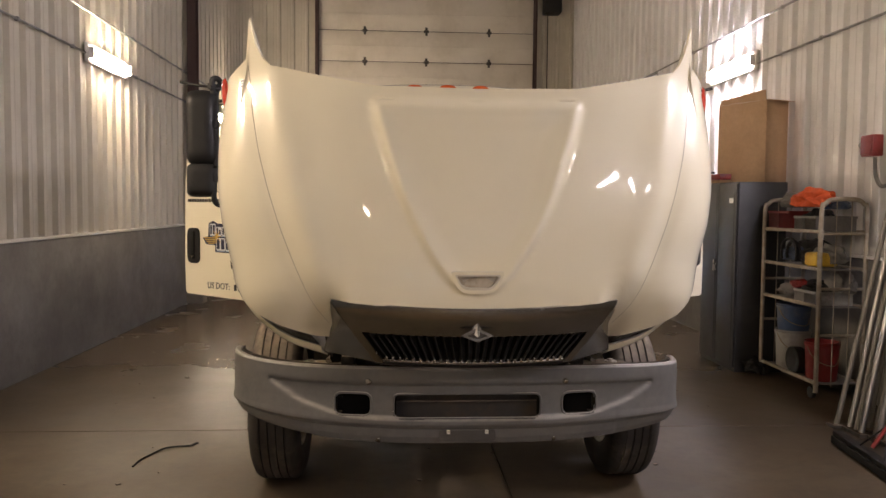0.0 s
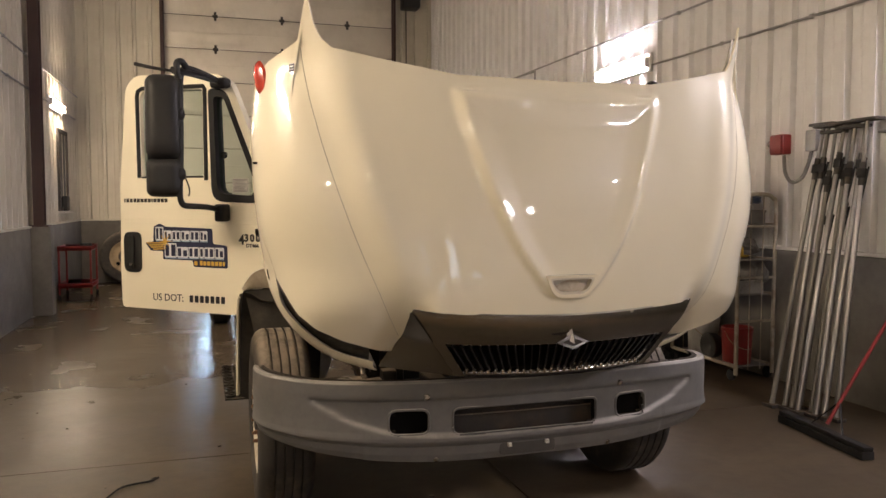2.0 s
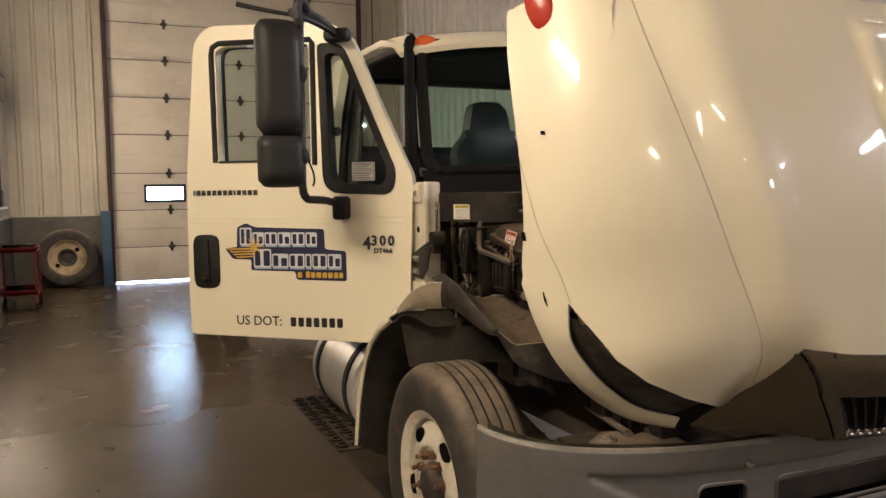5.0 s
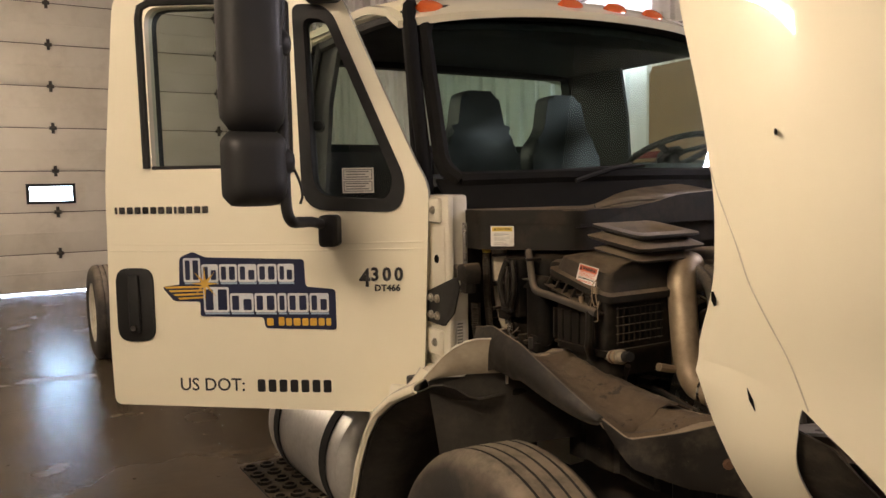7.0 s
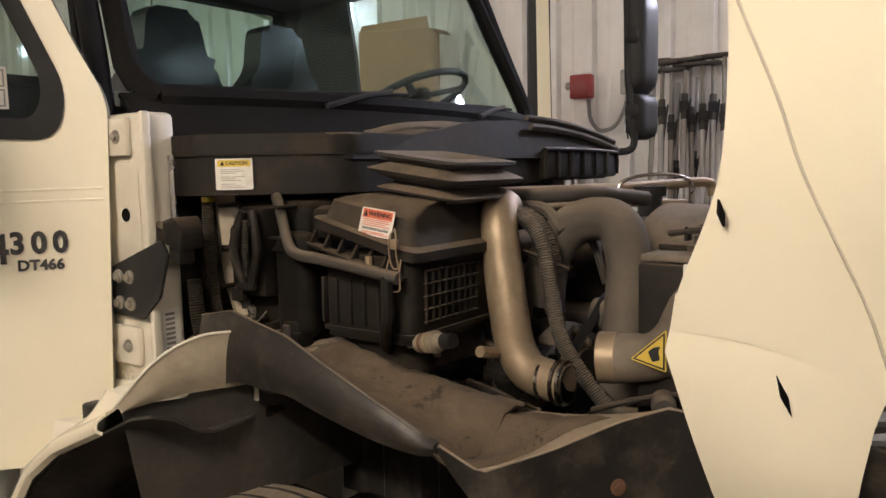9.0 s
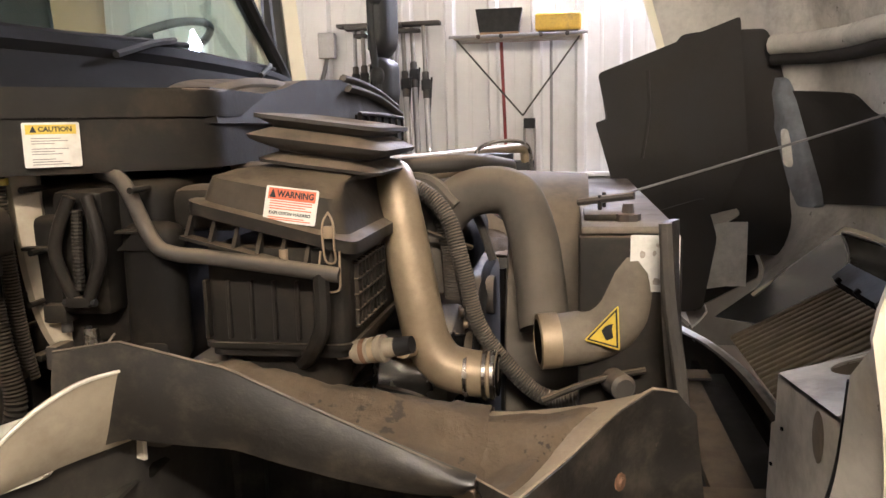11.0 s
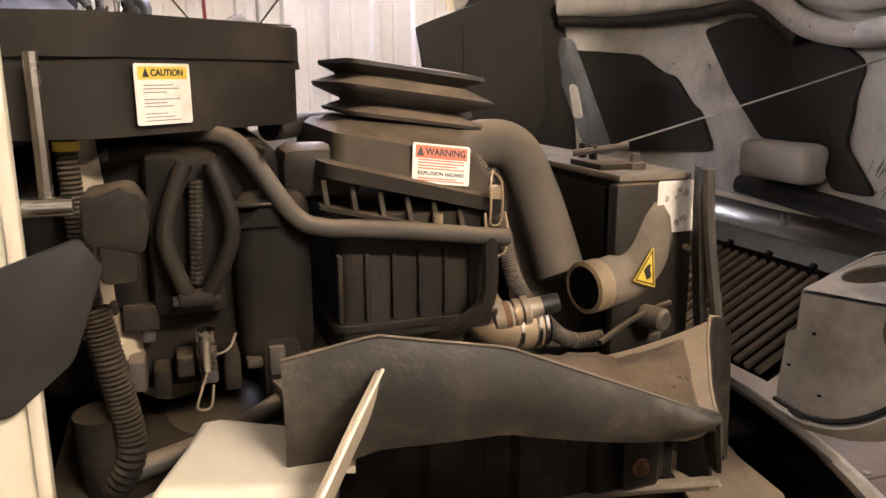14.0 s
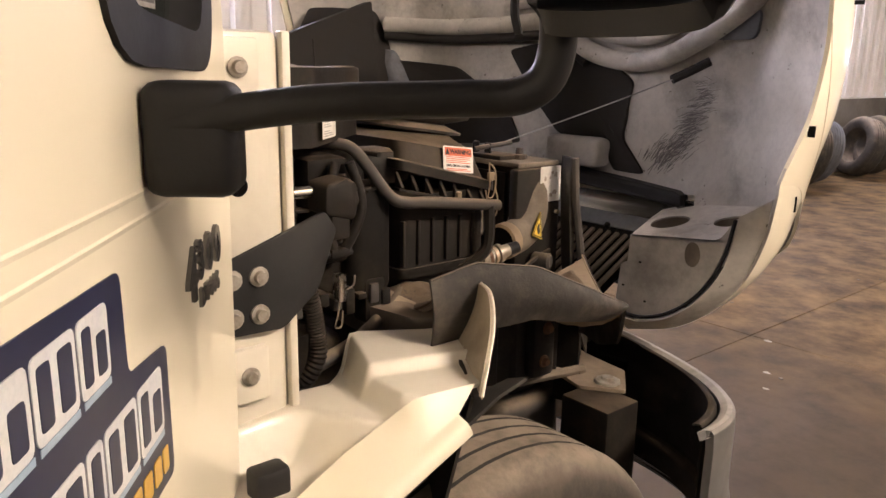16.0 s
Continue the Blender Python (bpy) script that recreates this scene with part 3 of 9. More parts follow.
structure("concrete_wall_left", box(B(), (LEFT_X - 0.2, FRONT_Y, 0), (LEFT_X + 0.06, BACK_Y + 0.1, SILL - 0.004), None, 0.01), M_CONCW, "stained grey concrete lower wall")
structure("concrete_wall_right", box(B(), (RIGHT_X - 0.05, FRONT_Y, 0), (RIGHT_X + 0.2, BACK_Y + 0.1, SILL - 0.064), None, 0.01), M_CONCW, "stained grey concrete lower wall")
structure("concrete_wall_back_left", box(B(), (LEFT_X + 0.062, BACK_Y - 0.06, 0), (GX0 - 0.02, BACK_Y + 0.1, SILL - 0.004), None, 0.01), M_CONCW)
structure("concrete_wall_back_right", box(B(), (GX1 + 0.02, BACK_Y - 0.06, 0), (RIGHT_X - 0.052, BACK_Y + 0.1, SILL - 0.004), None, 0.01), M_CONCW)
structure("concrete_wall_front_left", box(B(), (LEFT_X + 0.062, FRONT_Y - 0.2, 0), (FX0 - 0.02, FRONT_Y + 0.05, SILL - 0.004), None, 0.01), M_CONCW)
structure("concrete_wall_front_right", box(B(), (FX1 + 0.02, FRONT_Y - 0.2, 0), (RIGHT_X - 0.052, FRONT_Y + 0.05, SILL - 0.004), None, 0.01), M_CONCW)
structure("trim_left", box(B(), (LEFT_X - 0.02, FRONT_Y, SILL - 0.002), (LEFT_X + 0.075, BACK_Y - 0.02, SILL + 0.03), None, 0.004), M_WALLT, "pale metal flashing along the wall")
structure("trim_right", box(B(), (RIGHT_X - 0.065, FRONT_Y, SILL - 0.062), (RIGHT_X + 0.02, BACK_Y - 0.02, SILL - 0.03), None, 0.004), M_WALLW, "pale metal flashing along the wall")
structure("trim_back", box(B(), (LEFT_X + 0.08, BACK_Y - 0.075, SILL - 0.002), (GX0 - 0.02, BACK_Y + 0.02, SILL + 0.03), None, 0.004), M_WALLT)
structure("ceiling", box(B(), (LEFT_X - 0.2, FRONT_Y - 0.2, ROOF_Z), (RIGHT_X + 0.2, BACK_Y + 0.2, ROOF_Z + 0.12)), M_ROOF)

# columns and door jambs
def column(x, y, side):
    t = thing("steel_column", (x, y, 0), "dark red-brown steel column on a concrete pier", "column", "wall columns", "structure")
    bm = B()
    box(bm, (x - 0.07, y - 0.09, 1.31), (x + 0.07, y - 0.075, ROOF_Z))
    box(bm, (x - 0.07, y + 0.075, 1.31), (x + 0.07, y + 0.09, ROOF_Z))
    box(bm, (x - 0.006, y - 0.075, 1.31), (x + 0.006, y + 0.075, ROOF_Z))
    part("post", bm, M_DARKSTEEL, t)
    part("base_plate", box(B(), (x - 0.13, y - 0.13, 1.29), (x + 0.13, y + 0.13, 1.31)), M_DARKSTEEL, t)
    part("pier", box(B(), (x - 0.14, y - 0.14, 0), (x + 0.16, y + 0.14, 1.288), None, 0.012), M_CONCW, t)


for _y in (9.25, 1.2, -6.9):
    column(LEFT_X + 0.16, _y, 1)

bm = B()
for x0, x1 in ((GX0 - 0.05, GX0 + 0.03), (GX1 - 0.03, GX1 + 0.05)):
    box(bm, (x0, BACK_Y - 0.14, 0), (x1, BACK_Y - 0.04, GTOP + 0.1))
    box(bm, (x0 + 0.02, BACK_Y - 0.2, 0), (x1 - 0.02, BACK_Y - 0.145, GTOP + 0.1))
structure("door_track", bm, M_DARKSTEEL, "dark steel tracks of the overhead door")

# overhead door in sections, with hinges and one small window
door = thing("door_1", (0, BACK_Y, 0), "cream sectional overhead door, closed, with a small window", "overhead door", "", "structure")
ROW = [0.012, 0.66, 1.36, 2.05, 2.77, 3.46, 4.15, 4.83, 5.51, GTOP]
WX0, WX1, WZ0, WZ1 = -1.49, -0.8, 1.53, 1.81
for z0, z1 in zip(ROW, ROW[1:]):
    bm = B()
    y0, y1 = BACK_Y - 0.06, BACK_Y + 0.0
    if z0 < WZ0 < z1:
        for lo, hi in (((GX0, z0 + 0.006), (WX0, z1 - 0.006)), ((WX1, z0 + 0.006), (GX1, z1 - 0.006)), ((WX0, z0 + 0.006), (WX1, WZ0)), ((WX0, WZ1), (WX1, z1 - 0.006))):
            box(bm, (lo[0], y0, lo[1]), (hi[0], y1, hi[1]))
    else:
        box(bm, (GX0, y0, z0 + 0.006), (GX1, y1, z1 - 0.006), None, 0.006)
    box(bm, (GX0, y0 - 0.006, (z0 + z1) / 2 - 0.012), (GX1, y0 + 0.01, (z0 + z1) / 2 + 0.012), None, 0.005)
    part("panel", bm, M_DOORP, door)
for z in ROW[1:-1]:
    thick = 0.03 if z > 5.2 else 0.0
    part("joint", box(B(), (GX0, BACK_Y - 0.052, z - 0.012 - thick), (GX1, BACK_Y - 0.03, z + 0.012 + thick)), M_RUBBER if thick else M_DARKSTEEL, door)
    for x in (-1.06, 0.31, 1.72):
        bm = B()
        box(bm, (x - 0.025, BACK_Y - 0.085, z - 0.09), (x + 0.025, BACK_Y - 0.062, z + 0.09), None, 0.004)
        box(bm, (x - 0.055, BACK_Y - 0.082, z - 0.03), (x + 0.055, BACK_Y - 0.064, z + 0.03), None, 0.004)
        cyl(bm, (x - 0.04, BACK_Y - 0.095, z), (x + 0.04, BACK_Y - 0.095, z), 0.014, seg=8)
        part("hinge", bm, M_FRAME, door)
part("window_frame", collar(B(), rect(WX0 - 0.03, WZ0 - 0.03, WX1 + 0.03, WZ1 + 0.03), rect(WX0 + 0.02, WZ0 + 0.02, WX1 - 0.02, WZ1 - 0.02), 0.055, 0.075, Matrix(((1, 0, 0, 0), (0, 0, -1, BACK_Y), (0, 1, 0, 0), (0, 0, 0, 1)))), M_BLACK, door)
_pane = part("pane", box(B(), (WX0, BACK_Y - 0.03, WZ0), (WX1, BACK_Y - 0.02, WZ1)), M_GLASSD, door)
_pane.visible_shadow = False
structure("backdrop", box(B(), (-4.5, BACK_Y + 0.9, -0.2), (4.5, BACK_Y + 0.92, 3.0)), M_DAY, "pale daylight outside the overhead door")

# the overhead door behind the walk, with a row of small windows
door = thing("door_2", (0, FRONT_Y, 0), "cream sectional overhead door with three small windows", "overhead door", "", "structure")
LIGHTS = (-1.95, -0.42, 1.12)
for z0, z1 in zip(ROW, ROW[1:]):
    bm = B()
    y0, y1 = FRONT_Y, FRONT_Y + 0.05
    if z0 < WZ0 < z1:
        box(bm, (FX0, y0, z0 + 0.006), (FX1, y1, WZ0))
        box(bm, (FX0, y0, WZ1), (FX1, y1, z1 - 0.006))
        for x0, x1 in zip((FX0, *[c + 0.33 for c in LIGHTS]), (*[c - 0.33 for c in LIGHTS], FX1)):
            box(bm, (x0, y0, WZ0), (x1, y1, WZ1))
    else:
        box(bm, (FX0, y0, z0 + 0.006), (FX1, y1, z1 - 0.006), None, 0.006)
    part("panel", bm, M_DOORP, door)
for c in LIGHTS:
    part("window_frame", collar(B(), rect(c - 0.36, WZ0 - 0.03, c + 0.36, WZ1 + 0.03), rect(c - 0.31, WZ0 + 0.02, c + 0.31, WZ1 - 0.02), -0.07, -0.045, Matrix.Translation((0, FRONT_Y, 0)) @ ALONG_X), M_BLACK, door)
    _pane = part("pane", box(B(), (c - 0.33, FRONT_Y + 0.02, WZ0), (c + 0.33, FRONT_Y + 0.03, WZ1)), M_GLASSD, door)
    _pane.visible_shadow = False
structure("backdrop_front", box(B(), (-4.5, FRONT_Y - 0.92, -0.2), (4.5, FRONT_Y - 0.9, 3.0)), M_DAYFAR, "pale daylight outside the overhead door")

# opener motor box high beside the door
t = thing("door_motor", (3.1, BACK_Y, 5.9), "black door opener motor box on the wall", "motor")
part("housing", box(B(), (2.92, BACK_Y - 0.42, 5.92), (3.3, BACK_Y - 0.05, 6.35), None, 0.03), M_BLACK, t)
part("chain", cyl(B(), (3.02, BACK_Y - 0.2, 1.3), (3.02, BACK_Y - 0.2, 5.92), 0.012, seg=6), M_FRAME, t)

# blue guard post by the door
t = thing("guard_post", (-2.2, BACK_Y - 0.18, 0), "blue painted steel guard post", "bollard")
part("post", box(B(), (-2.28, BACK_Y - 0.26, 0), (-2.12, BACK_Y - 0.11, 1.36), None, 0.01), M_BLUE, t)

# window in the left wall
WL0, WL1, WLZ0, WLZ1 = 11.55, 12.35, 1.55, 2.85
t = thing("window_1", (LEFT_X, 12.0, WLZ0), "dark framed wall window with things on its sill", "window", "", "structure")
m_l = Matrix(((0, 0, 1, LEFT_X + 0.035), (1, 0, 0, 0), (0, 1, 0, 0), (0, 0, 0, 1)))
part("window_frame", collar(B(), rect(WL0 - 0.06, WLZ0 - 0.06, WL1 + 0.06, WLZ1 + 0.06), rect(WL0, WLZ0, WL1, WLZ1), 0, 0.05, m_l), M_FRAME, t)
part("pane", prism(B(), rect(WL0, WLZ0, WL1, WLZ1), 0.006, 0.012, m_l), M_SLAT, t)
part("window_sill", box(B(), (LEFT_X + 0.03, WL0 - 0.1, WLZ0 - 0.1), (LEFT_X + 0.16, WL1 + 0.1, WLZ0 - 0.064), None, 0.004), M_DOORP, t)


# tube lamps and conduit on both walls
def tube_lamp(x, y, side, tube_mat):
    t = thing("tube_lamp", (x, y, LAMP_Z), "lit wall lamp with two bare tubes", "lamp", "wall lamps")
    xs = sorted((x + side * 0.035, x + side * 0.075))
    part("housing", box(B(), (xs[0], y - 0.64, LAMP_Z - 0.11), (xs[1], y + 0.64, LAMP_Z + 0.11), None, 0.012), M_FIXTURE, t)
    for dz in (-0.035, 0.035):
        part("tube", cyl(B(), (x + side * 0.105, y - 0.59, LAMP_Z + dz), (x + side * 0.105, y + 0.59, LAMP_Z + dz), 0.019, seg=12), tube_mat, t)
    for dy in (-0.6, 0.6):
        ys = sorted((y + dy - 0.012, y + dy + 0.012))
        part("socket", box(B(), (min(xs[1], x + side * 0.13), ys[0], LAMP_Z - 0.06), (max(xs[1], x + side * 0.13), ys[1], LAMP_Z + 0.06)), M_FIXTURE, t)


for _y in LAMPS_LEFT:
    tube_lamp(LEFT_X, _y, 1, M_TUBE)
for _y in LAMPS_RIGHT:
    tube_lamp(RIGHT_X, _y, -1, M_TUBEC)


def conduit(x, side, z, y0, y1, drop=None):
    t = thing("conduit", (x, (y0 + y1) / 2, z), "thin grey electrical conduit clipped along the wall", "conduit", "conduits")
    pts = [(x + side * 0.05, y0, z), (x + side * 0.05, y1 - 0.15, z), (x + side * 0.05, y1, z)]
    if drop:
        pts = pts[:-1] + [(x + side * 0.05, y1 - 0.03, z - 0.03), (x + side * 0.05, y1, z - 0.15), (x + side * 0.05, y1, z - drop)]
    part("pipe", tube(B(), pts, 0.013, 8, 4), M_CONDUIT, t)
    y = y0 + 0.4
    while y < y1 - 0.3:
        part("clip", box(B(), (x + side * 0.05 - 0.018, y - 0.02, z - 0.02), (x + side * 0.05 + 0.018, y + 0.02, z + 0.02), None, 0.004), M_CONDUIT, t)
        y += 1.2


for _a, _b in zip((FRONT_Y + 0.3, *[v + 0.63 for v in LAMPS_LEFT]), (*[v - 0.63 for v in LAMPS_LEFT], BACK_Y - 0.3)):
    conduit(LEFT_X, 1, 3.27, _a, _b)
for _a, _b in zip((FRONT_Y + 0.3, *[v + 0.63 for v in LAMPS_RIGHT[:3]]), LAMPS_RIGHT):
    conduit(RIGHT_X, -1, 3.24, _a, _b - 0.63)
conduit(LEFT_X, 1, 3.74, FRONT_Y + 0.3, BACK_Y - 0.3)
conduit(RIGHT_X, -1, 3.72, FRONT_Y + 0.3, 8.15, 0.45)

# ---- the truck ----
truck = thing("truck", (0, 4.0, 0), "white cab-chassis truck, hood tipped forward, cab doors open", "truck")
MIRROR_X = Matrix.Diagonal((-1, 1, 1, 1))


def plate_holes(bm, outer, holes, h0, h1, m=None):
    """A plate of the given outline with holes through it."""
    def fill(h):
        es, loops = [], []
        for loop in (outer, *holes):
            vs = [bm.verts.new(xyz((x, y, h), m)) for x, y in loop]
            es += [bm.edges.new((vs[i], vs[(i + 1) % len(vs)])) for i in range(len(vs))]
            loops.append(vs)
        bmesh.ops.triangle_fill(bm, use_beauty=True, use_dissolve=False, edges=es)
        return loops
    a, b = fill(h0), fill(h1)
    for la, lb in zip(a, b):
        for i in range(len(la)):
            j = (i + 1) % len(la)
            bm.faces.new((la[i], la[j], lb[j], lb[i]))
    return bm


def on_both_sides(make):
    for s in (-1, 1):
        make(s)


# bumper
def bumper_y(x, grow=1.0):
    r = min(abs(x) / 1.155, 1.0)
    return 0.49 * (1 - max(1 - r ** 2.35, 0.0) ** (1 / 2.35)) * grow


BSECT = [(0.856, 0.055), (0.862, 0.03), (0.861, 0.012), (0.850, 0.0), (0.80, -0.004), (0.70, -0.002), (0.63, -0.008), (0.602, -0.014), (0.588, -0.014), (0.575, -0.004), (0.562, 0.016), (0.52, 0.026), (0.488, 0.045), (0.478, 0.09)]


def bumper_pt(q, v):
    th = q * math.pi / 2
    s = 1 if q >= 0 else -1
    x = s * 1.155 * abs(math.sin(th)) ** (2 / 2.35)
    k = v * (len(BSECT) - 1)
    i = min(int(k), len(BSECT) - 2)
    z, o = [BSECT[i][n] + (BSECT[i + 1][n] - BSECT[i][n]) * (k - i) for n in (0, 1)]
    r = abs(x) / 1.155
    z2 = 0.70 + (z - 0.70) * (1 - 0.10 * r ** 4) + (0.035 * r ** 6 if z > 0.7 else 0.075 * r ** 3 * (0.7 - z) / 0.2)
    tuck = o * (1.0 if abs(x) > 0.75 else 0.75)
    # the sunk field that holds the openings: level above, sweeping down from its ends below
    ax = abs(x)
    low = lerp_table([(0.0, 0.598), (0.42, 0.600), (0.56, 0.606), (0.66, 0.622), (0.78, 0.662), (0.88, 0.712), (0.93, 0.738), (0.96, 0.76)], ax)[0]
    sunk = 0.015 * smooth01((0.784 - z) / 0.016) * smooth01((z - low) / 0.03) * smooth01((0.965 - ax) / 0.03)
    return (x * (1 - (o + sunk) * 0.4 * r) - 0.03 * r ** 4, bumper_y(x) + tuck * (1 - 0.5 * r) + sunk - 0.05 * max(x, 0) ** 6, z2 - 0.02 * max(x, 0) ** 4)


def bumper_hole(q, v):
    x, y, z = bumper_pt(q, v)
    c = abs(x + 0.0)
    for x0, x1, z0, z1, r in ((-0.355, 0.355, 0.612, 0.731, 0.035), (0.460, 0.638, 0.622, 0.732, 0.04)):
        xx = x if x0 < 0 else c
        dx, dz = max(x0 + r - xx, xx - x1 + r, 0), max(z0 + r - z, z - z1 + r, 0)
        if dx * dx + dz * dz < r * r:
            return True
    return False


bumper = part("bumper", sheet(B(), bumper_pt, steps(-1, 1, 260), steps(0, 1, 130), -0.02, bumper_hole), M_BUMPER, truck, "grey plastic front bumper, scuffed")


def bumper_in(q, v):
    x, y, z = bumper_pt(q, 0.06 + 0.86 * v)
    return (x * 0.972, y + 0.026, z)


part("bumper_lining", sheet(B(), bumper_in, steps(-0.97, 0.97, 110), steps(0, 1, 50), -0.004, bumper_hole), M_BAYBLACK, bumper)


def bumper_face(x, z, out):
    return (x, bumper_y(x) + out, z)


def curved_plate(bm, x0, x1, z0, z1, out, thick, r=0.03):
    """A rounded plate that follows the bumper's curve."""
    poly = round_poly(rect(x0, z0, x1, z1), r, 5)
    a = [bm.verts.new(bumper_face(x, z, out)) for x, z in poly]
    b = [bm.verts.new(bumper_face(x, z, out + thick)) for x, z in poly]
    bm.faces.new(a)
    bm.faces.new(b)
    for i in range(len(a)):
        j = (i + 1) % len(a)
        bm.faces.new((a[i], a[j], b[j], b[i]))
    return bm


# near-black that paints the shade inside openings and holes; also colours paint chips
M_VOID = mat("cavity_shade_and_chip_black", (0.004, 0.004, 0.004), (0.007, 0.006, 0.005), 5.0, 0.9, 0.05, spec=0.04)
part("opening_rim", tube(B(), [bumper_face(x, z, 0.012) for x, z in round_poly(rect(-0.355, 0.612, 0.355, 0.731), 0.035, 6)] + [bumper_face(-0.355, 0.65, 0.012)], 0.006, 6, 1, smooth=False), M_BUMPER, bumper)
part("lower_grille_bar", tube(B(), [(-0.4, 0.12, 0.67), (0, 0.11, 0.67), (0.4, 0.12, 0.67)], 0.006, 6, 4), M_FRAME, bumper)
# black panel added over the gap so that it stays dark behind the bumper
part("gap_shade_panel", box(B(), (-0.5, 0.06, 0.79), (0.5, 0.345, 0.805), None, 0.004), M_BLACK, bumper)
# black sheet added behind the opening to stand in for its dark inside
part("opening_shade_sheet", box(B(), (-0.42, 0.15, 0.52), (0.42, 0.17, 0.80)), M_VOID, bumper)
for s in (-1, 1):
    _o = [bumper_face(s * x, z, 0.012) for x, z in round_poly(rect(0.460, 0.622, 0.638, 0.732), 0.04, 6)]
    part("fog_lamp_rim", tube(B(), _o + _o[:1], 0.006, 6, 1, smooth=False), M_BUMPER, bumper)
    # added black sheet that gives the fog opening its shade
    part("fog_opening_shade", box(B(), (min(s * 0.43, s * 0.68), 0.11, 0.57), (max(s * 0.43, s * 0.68), 0.13, 0.79)), M_VOID, bumper)
    for x, z in ((0.474, 0.790), (0.425, 0.505)):
        part("bolt", lathe(B(), [(0, 0.014), (0.009, 0.012), (0.015, 0.004), (0.016, 0)], Matrix.Translation(bumper_face(s * x, z, -0.004 if z > 0.6 else 0.03)) @ ALONG_X, 10), M_CLAMP, bumper)
    part("plate_screw", collar(B(), rect(s * 0.092 - 0.008, 0.542, s * 0.092 + 0.008, 0.558), rect(s * 0.092 - 0.0035, 0.5465, s * 0.092 + 0.0035, 0.5535), -0.022, 0.004, ALONG_X), M_LABEL, bumper, "white square plate fastener")
part("plate_mark", curved_plate(B(), -0.135, 0.135, 0.502, 0.560, 0.012, 0.012, 0.02), mat("bare_scuffed_plastic", (0.05, 0.046, 0.042), (0.07, 0.064, 0.058), 12.0, 0.7, 0.1, bump=0.2), bumper, "dark bare patch where a plate hung")

# hood
HOOD = [(0.90, -0.33, 0.93, 0.55), (1.0, -0.36, 0.99, 0.56), (1.1, -0.385, 1.05, 0.57), (1.2, -0.40, 1.10, 0.58), (1.34, -0.395, 1.135, 0.635), (1.40, -0.39, 1.15, 0.645),
        (1.54, -0.38, 1.175, 0.57), (1.7, -0.365, 1.19, 0.545), (1.86, -0.34, 1.195, 0.55), (2.05, -0.305, 1.185, 0.575), (2.2, -0.275, 1.165, 0.575), (2.3, -0.26, 1.15, 0.46), (2.48, -0.235, 1.135, 0.28)]
HOOD_LOW = [(0.0, 1.19), (0.3, 1.197), (0.5, 1.217), (0.545, 1.226), (0.565, 1.226), (0.58, 1.18), (0.60, 1.10), (0.615, 1.045), (0.63, 1.018), (0.66, 1.022), (0.71, 1.032), (0.765, 1.056), (0.83, 1.083), (0.91, 1.133), (0.95, 1.19), (0.967, 1.262), (0.976, 1.30), (0.982, 1.335), (0.99, 1.362), (1.0, 1.392)]
HOOD_TOP = [(0.0, 2.13), (0.37, 2.14), (0.57, 2.185), (0.70, 2.22), (0.78, 2.24), (0.82, 2.28), (0.85, 2.34), (0.868, 2.41), (0.879, 2.455), (0.884, 2.40), (0.889, 2.28), (0.935, 2.24), (0.97, 2.215), (1.0, 2.17)]


# half outline of the raised rim round the middle panel, from its foot up to its top edge, as (x, z)
PANEL_RIM = [tuple(v)[:2] for v in spline([(0.0, 1.250, 0), (0.055, 1.262, 0), (0.10, 1.287, 0), (0.145, 1.335, 0), (0.225, 1.448, 0), (0.305, 1.605, 0), (0.375, 1.79, 0), (0.43, 1.96, 0), (0.452, 2.05, 0)], 6)] + [(0.444, 2.078), (0.42, 2.088), (0.30, 2.083), (0.15, 2.078), (0.0, 2.076)]
RIM_A = np.array(PANEL_RIM[:-1])
RIM_D = np.array(PANEL_RIM[1:]) - RIM_A
RIM_L = (RIM_D ** 2).sum(1)


def panel_depth(x, z):
    """Distance inwards from the rim of the hood's middle panel; negative outside it."""
    if x > 0.62 or z < 1.1:
        return -1.0
    w = np.array((x, z)) - RIM_A
    k = np.clip((w * RIM_D).sum(1) / RIM_L, 0, 1)
    d = float(np.sqrt(((w - RIM_D * k[:, None]) ** 2).sum(1).min()))
    half = lerp_table([(q[1], q[0]) for q in PANEL_RIM[:-5]], z)[0]
    return d if 1.25 < z < 2.08 and x < half else -d


# the same sections, faired along the height
_z = np.linspace(0.84, 2.54, 341)
_rows = [np.interp(np.linspace(0.72, 2.66, 389), [r[0] for r in HOOD], [r[k] for r in HOOD]) for k in (1, 2, 3)]
_bell = np.exp(-(np.arange(-24, 25) / 10.0) ** 2)
HOOD_FAIR = [np.convolve(r, _bell / _bell.sum(), "valid") for r in _rows]


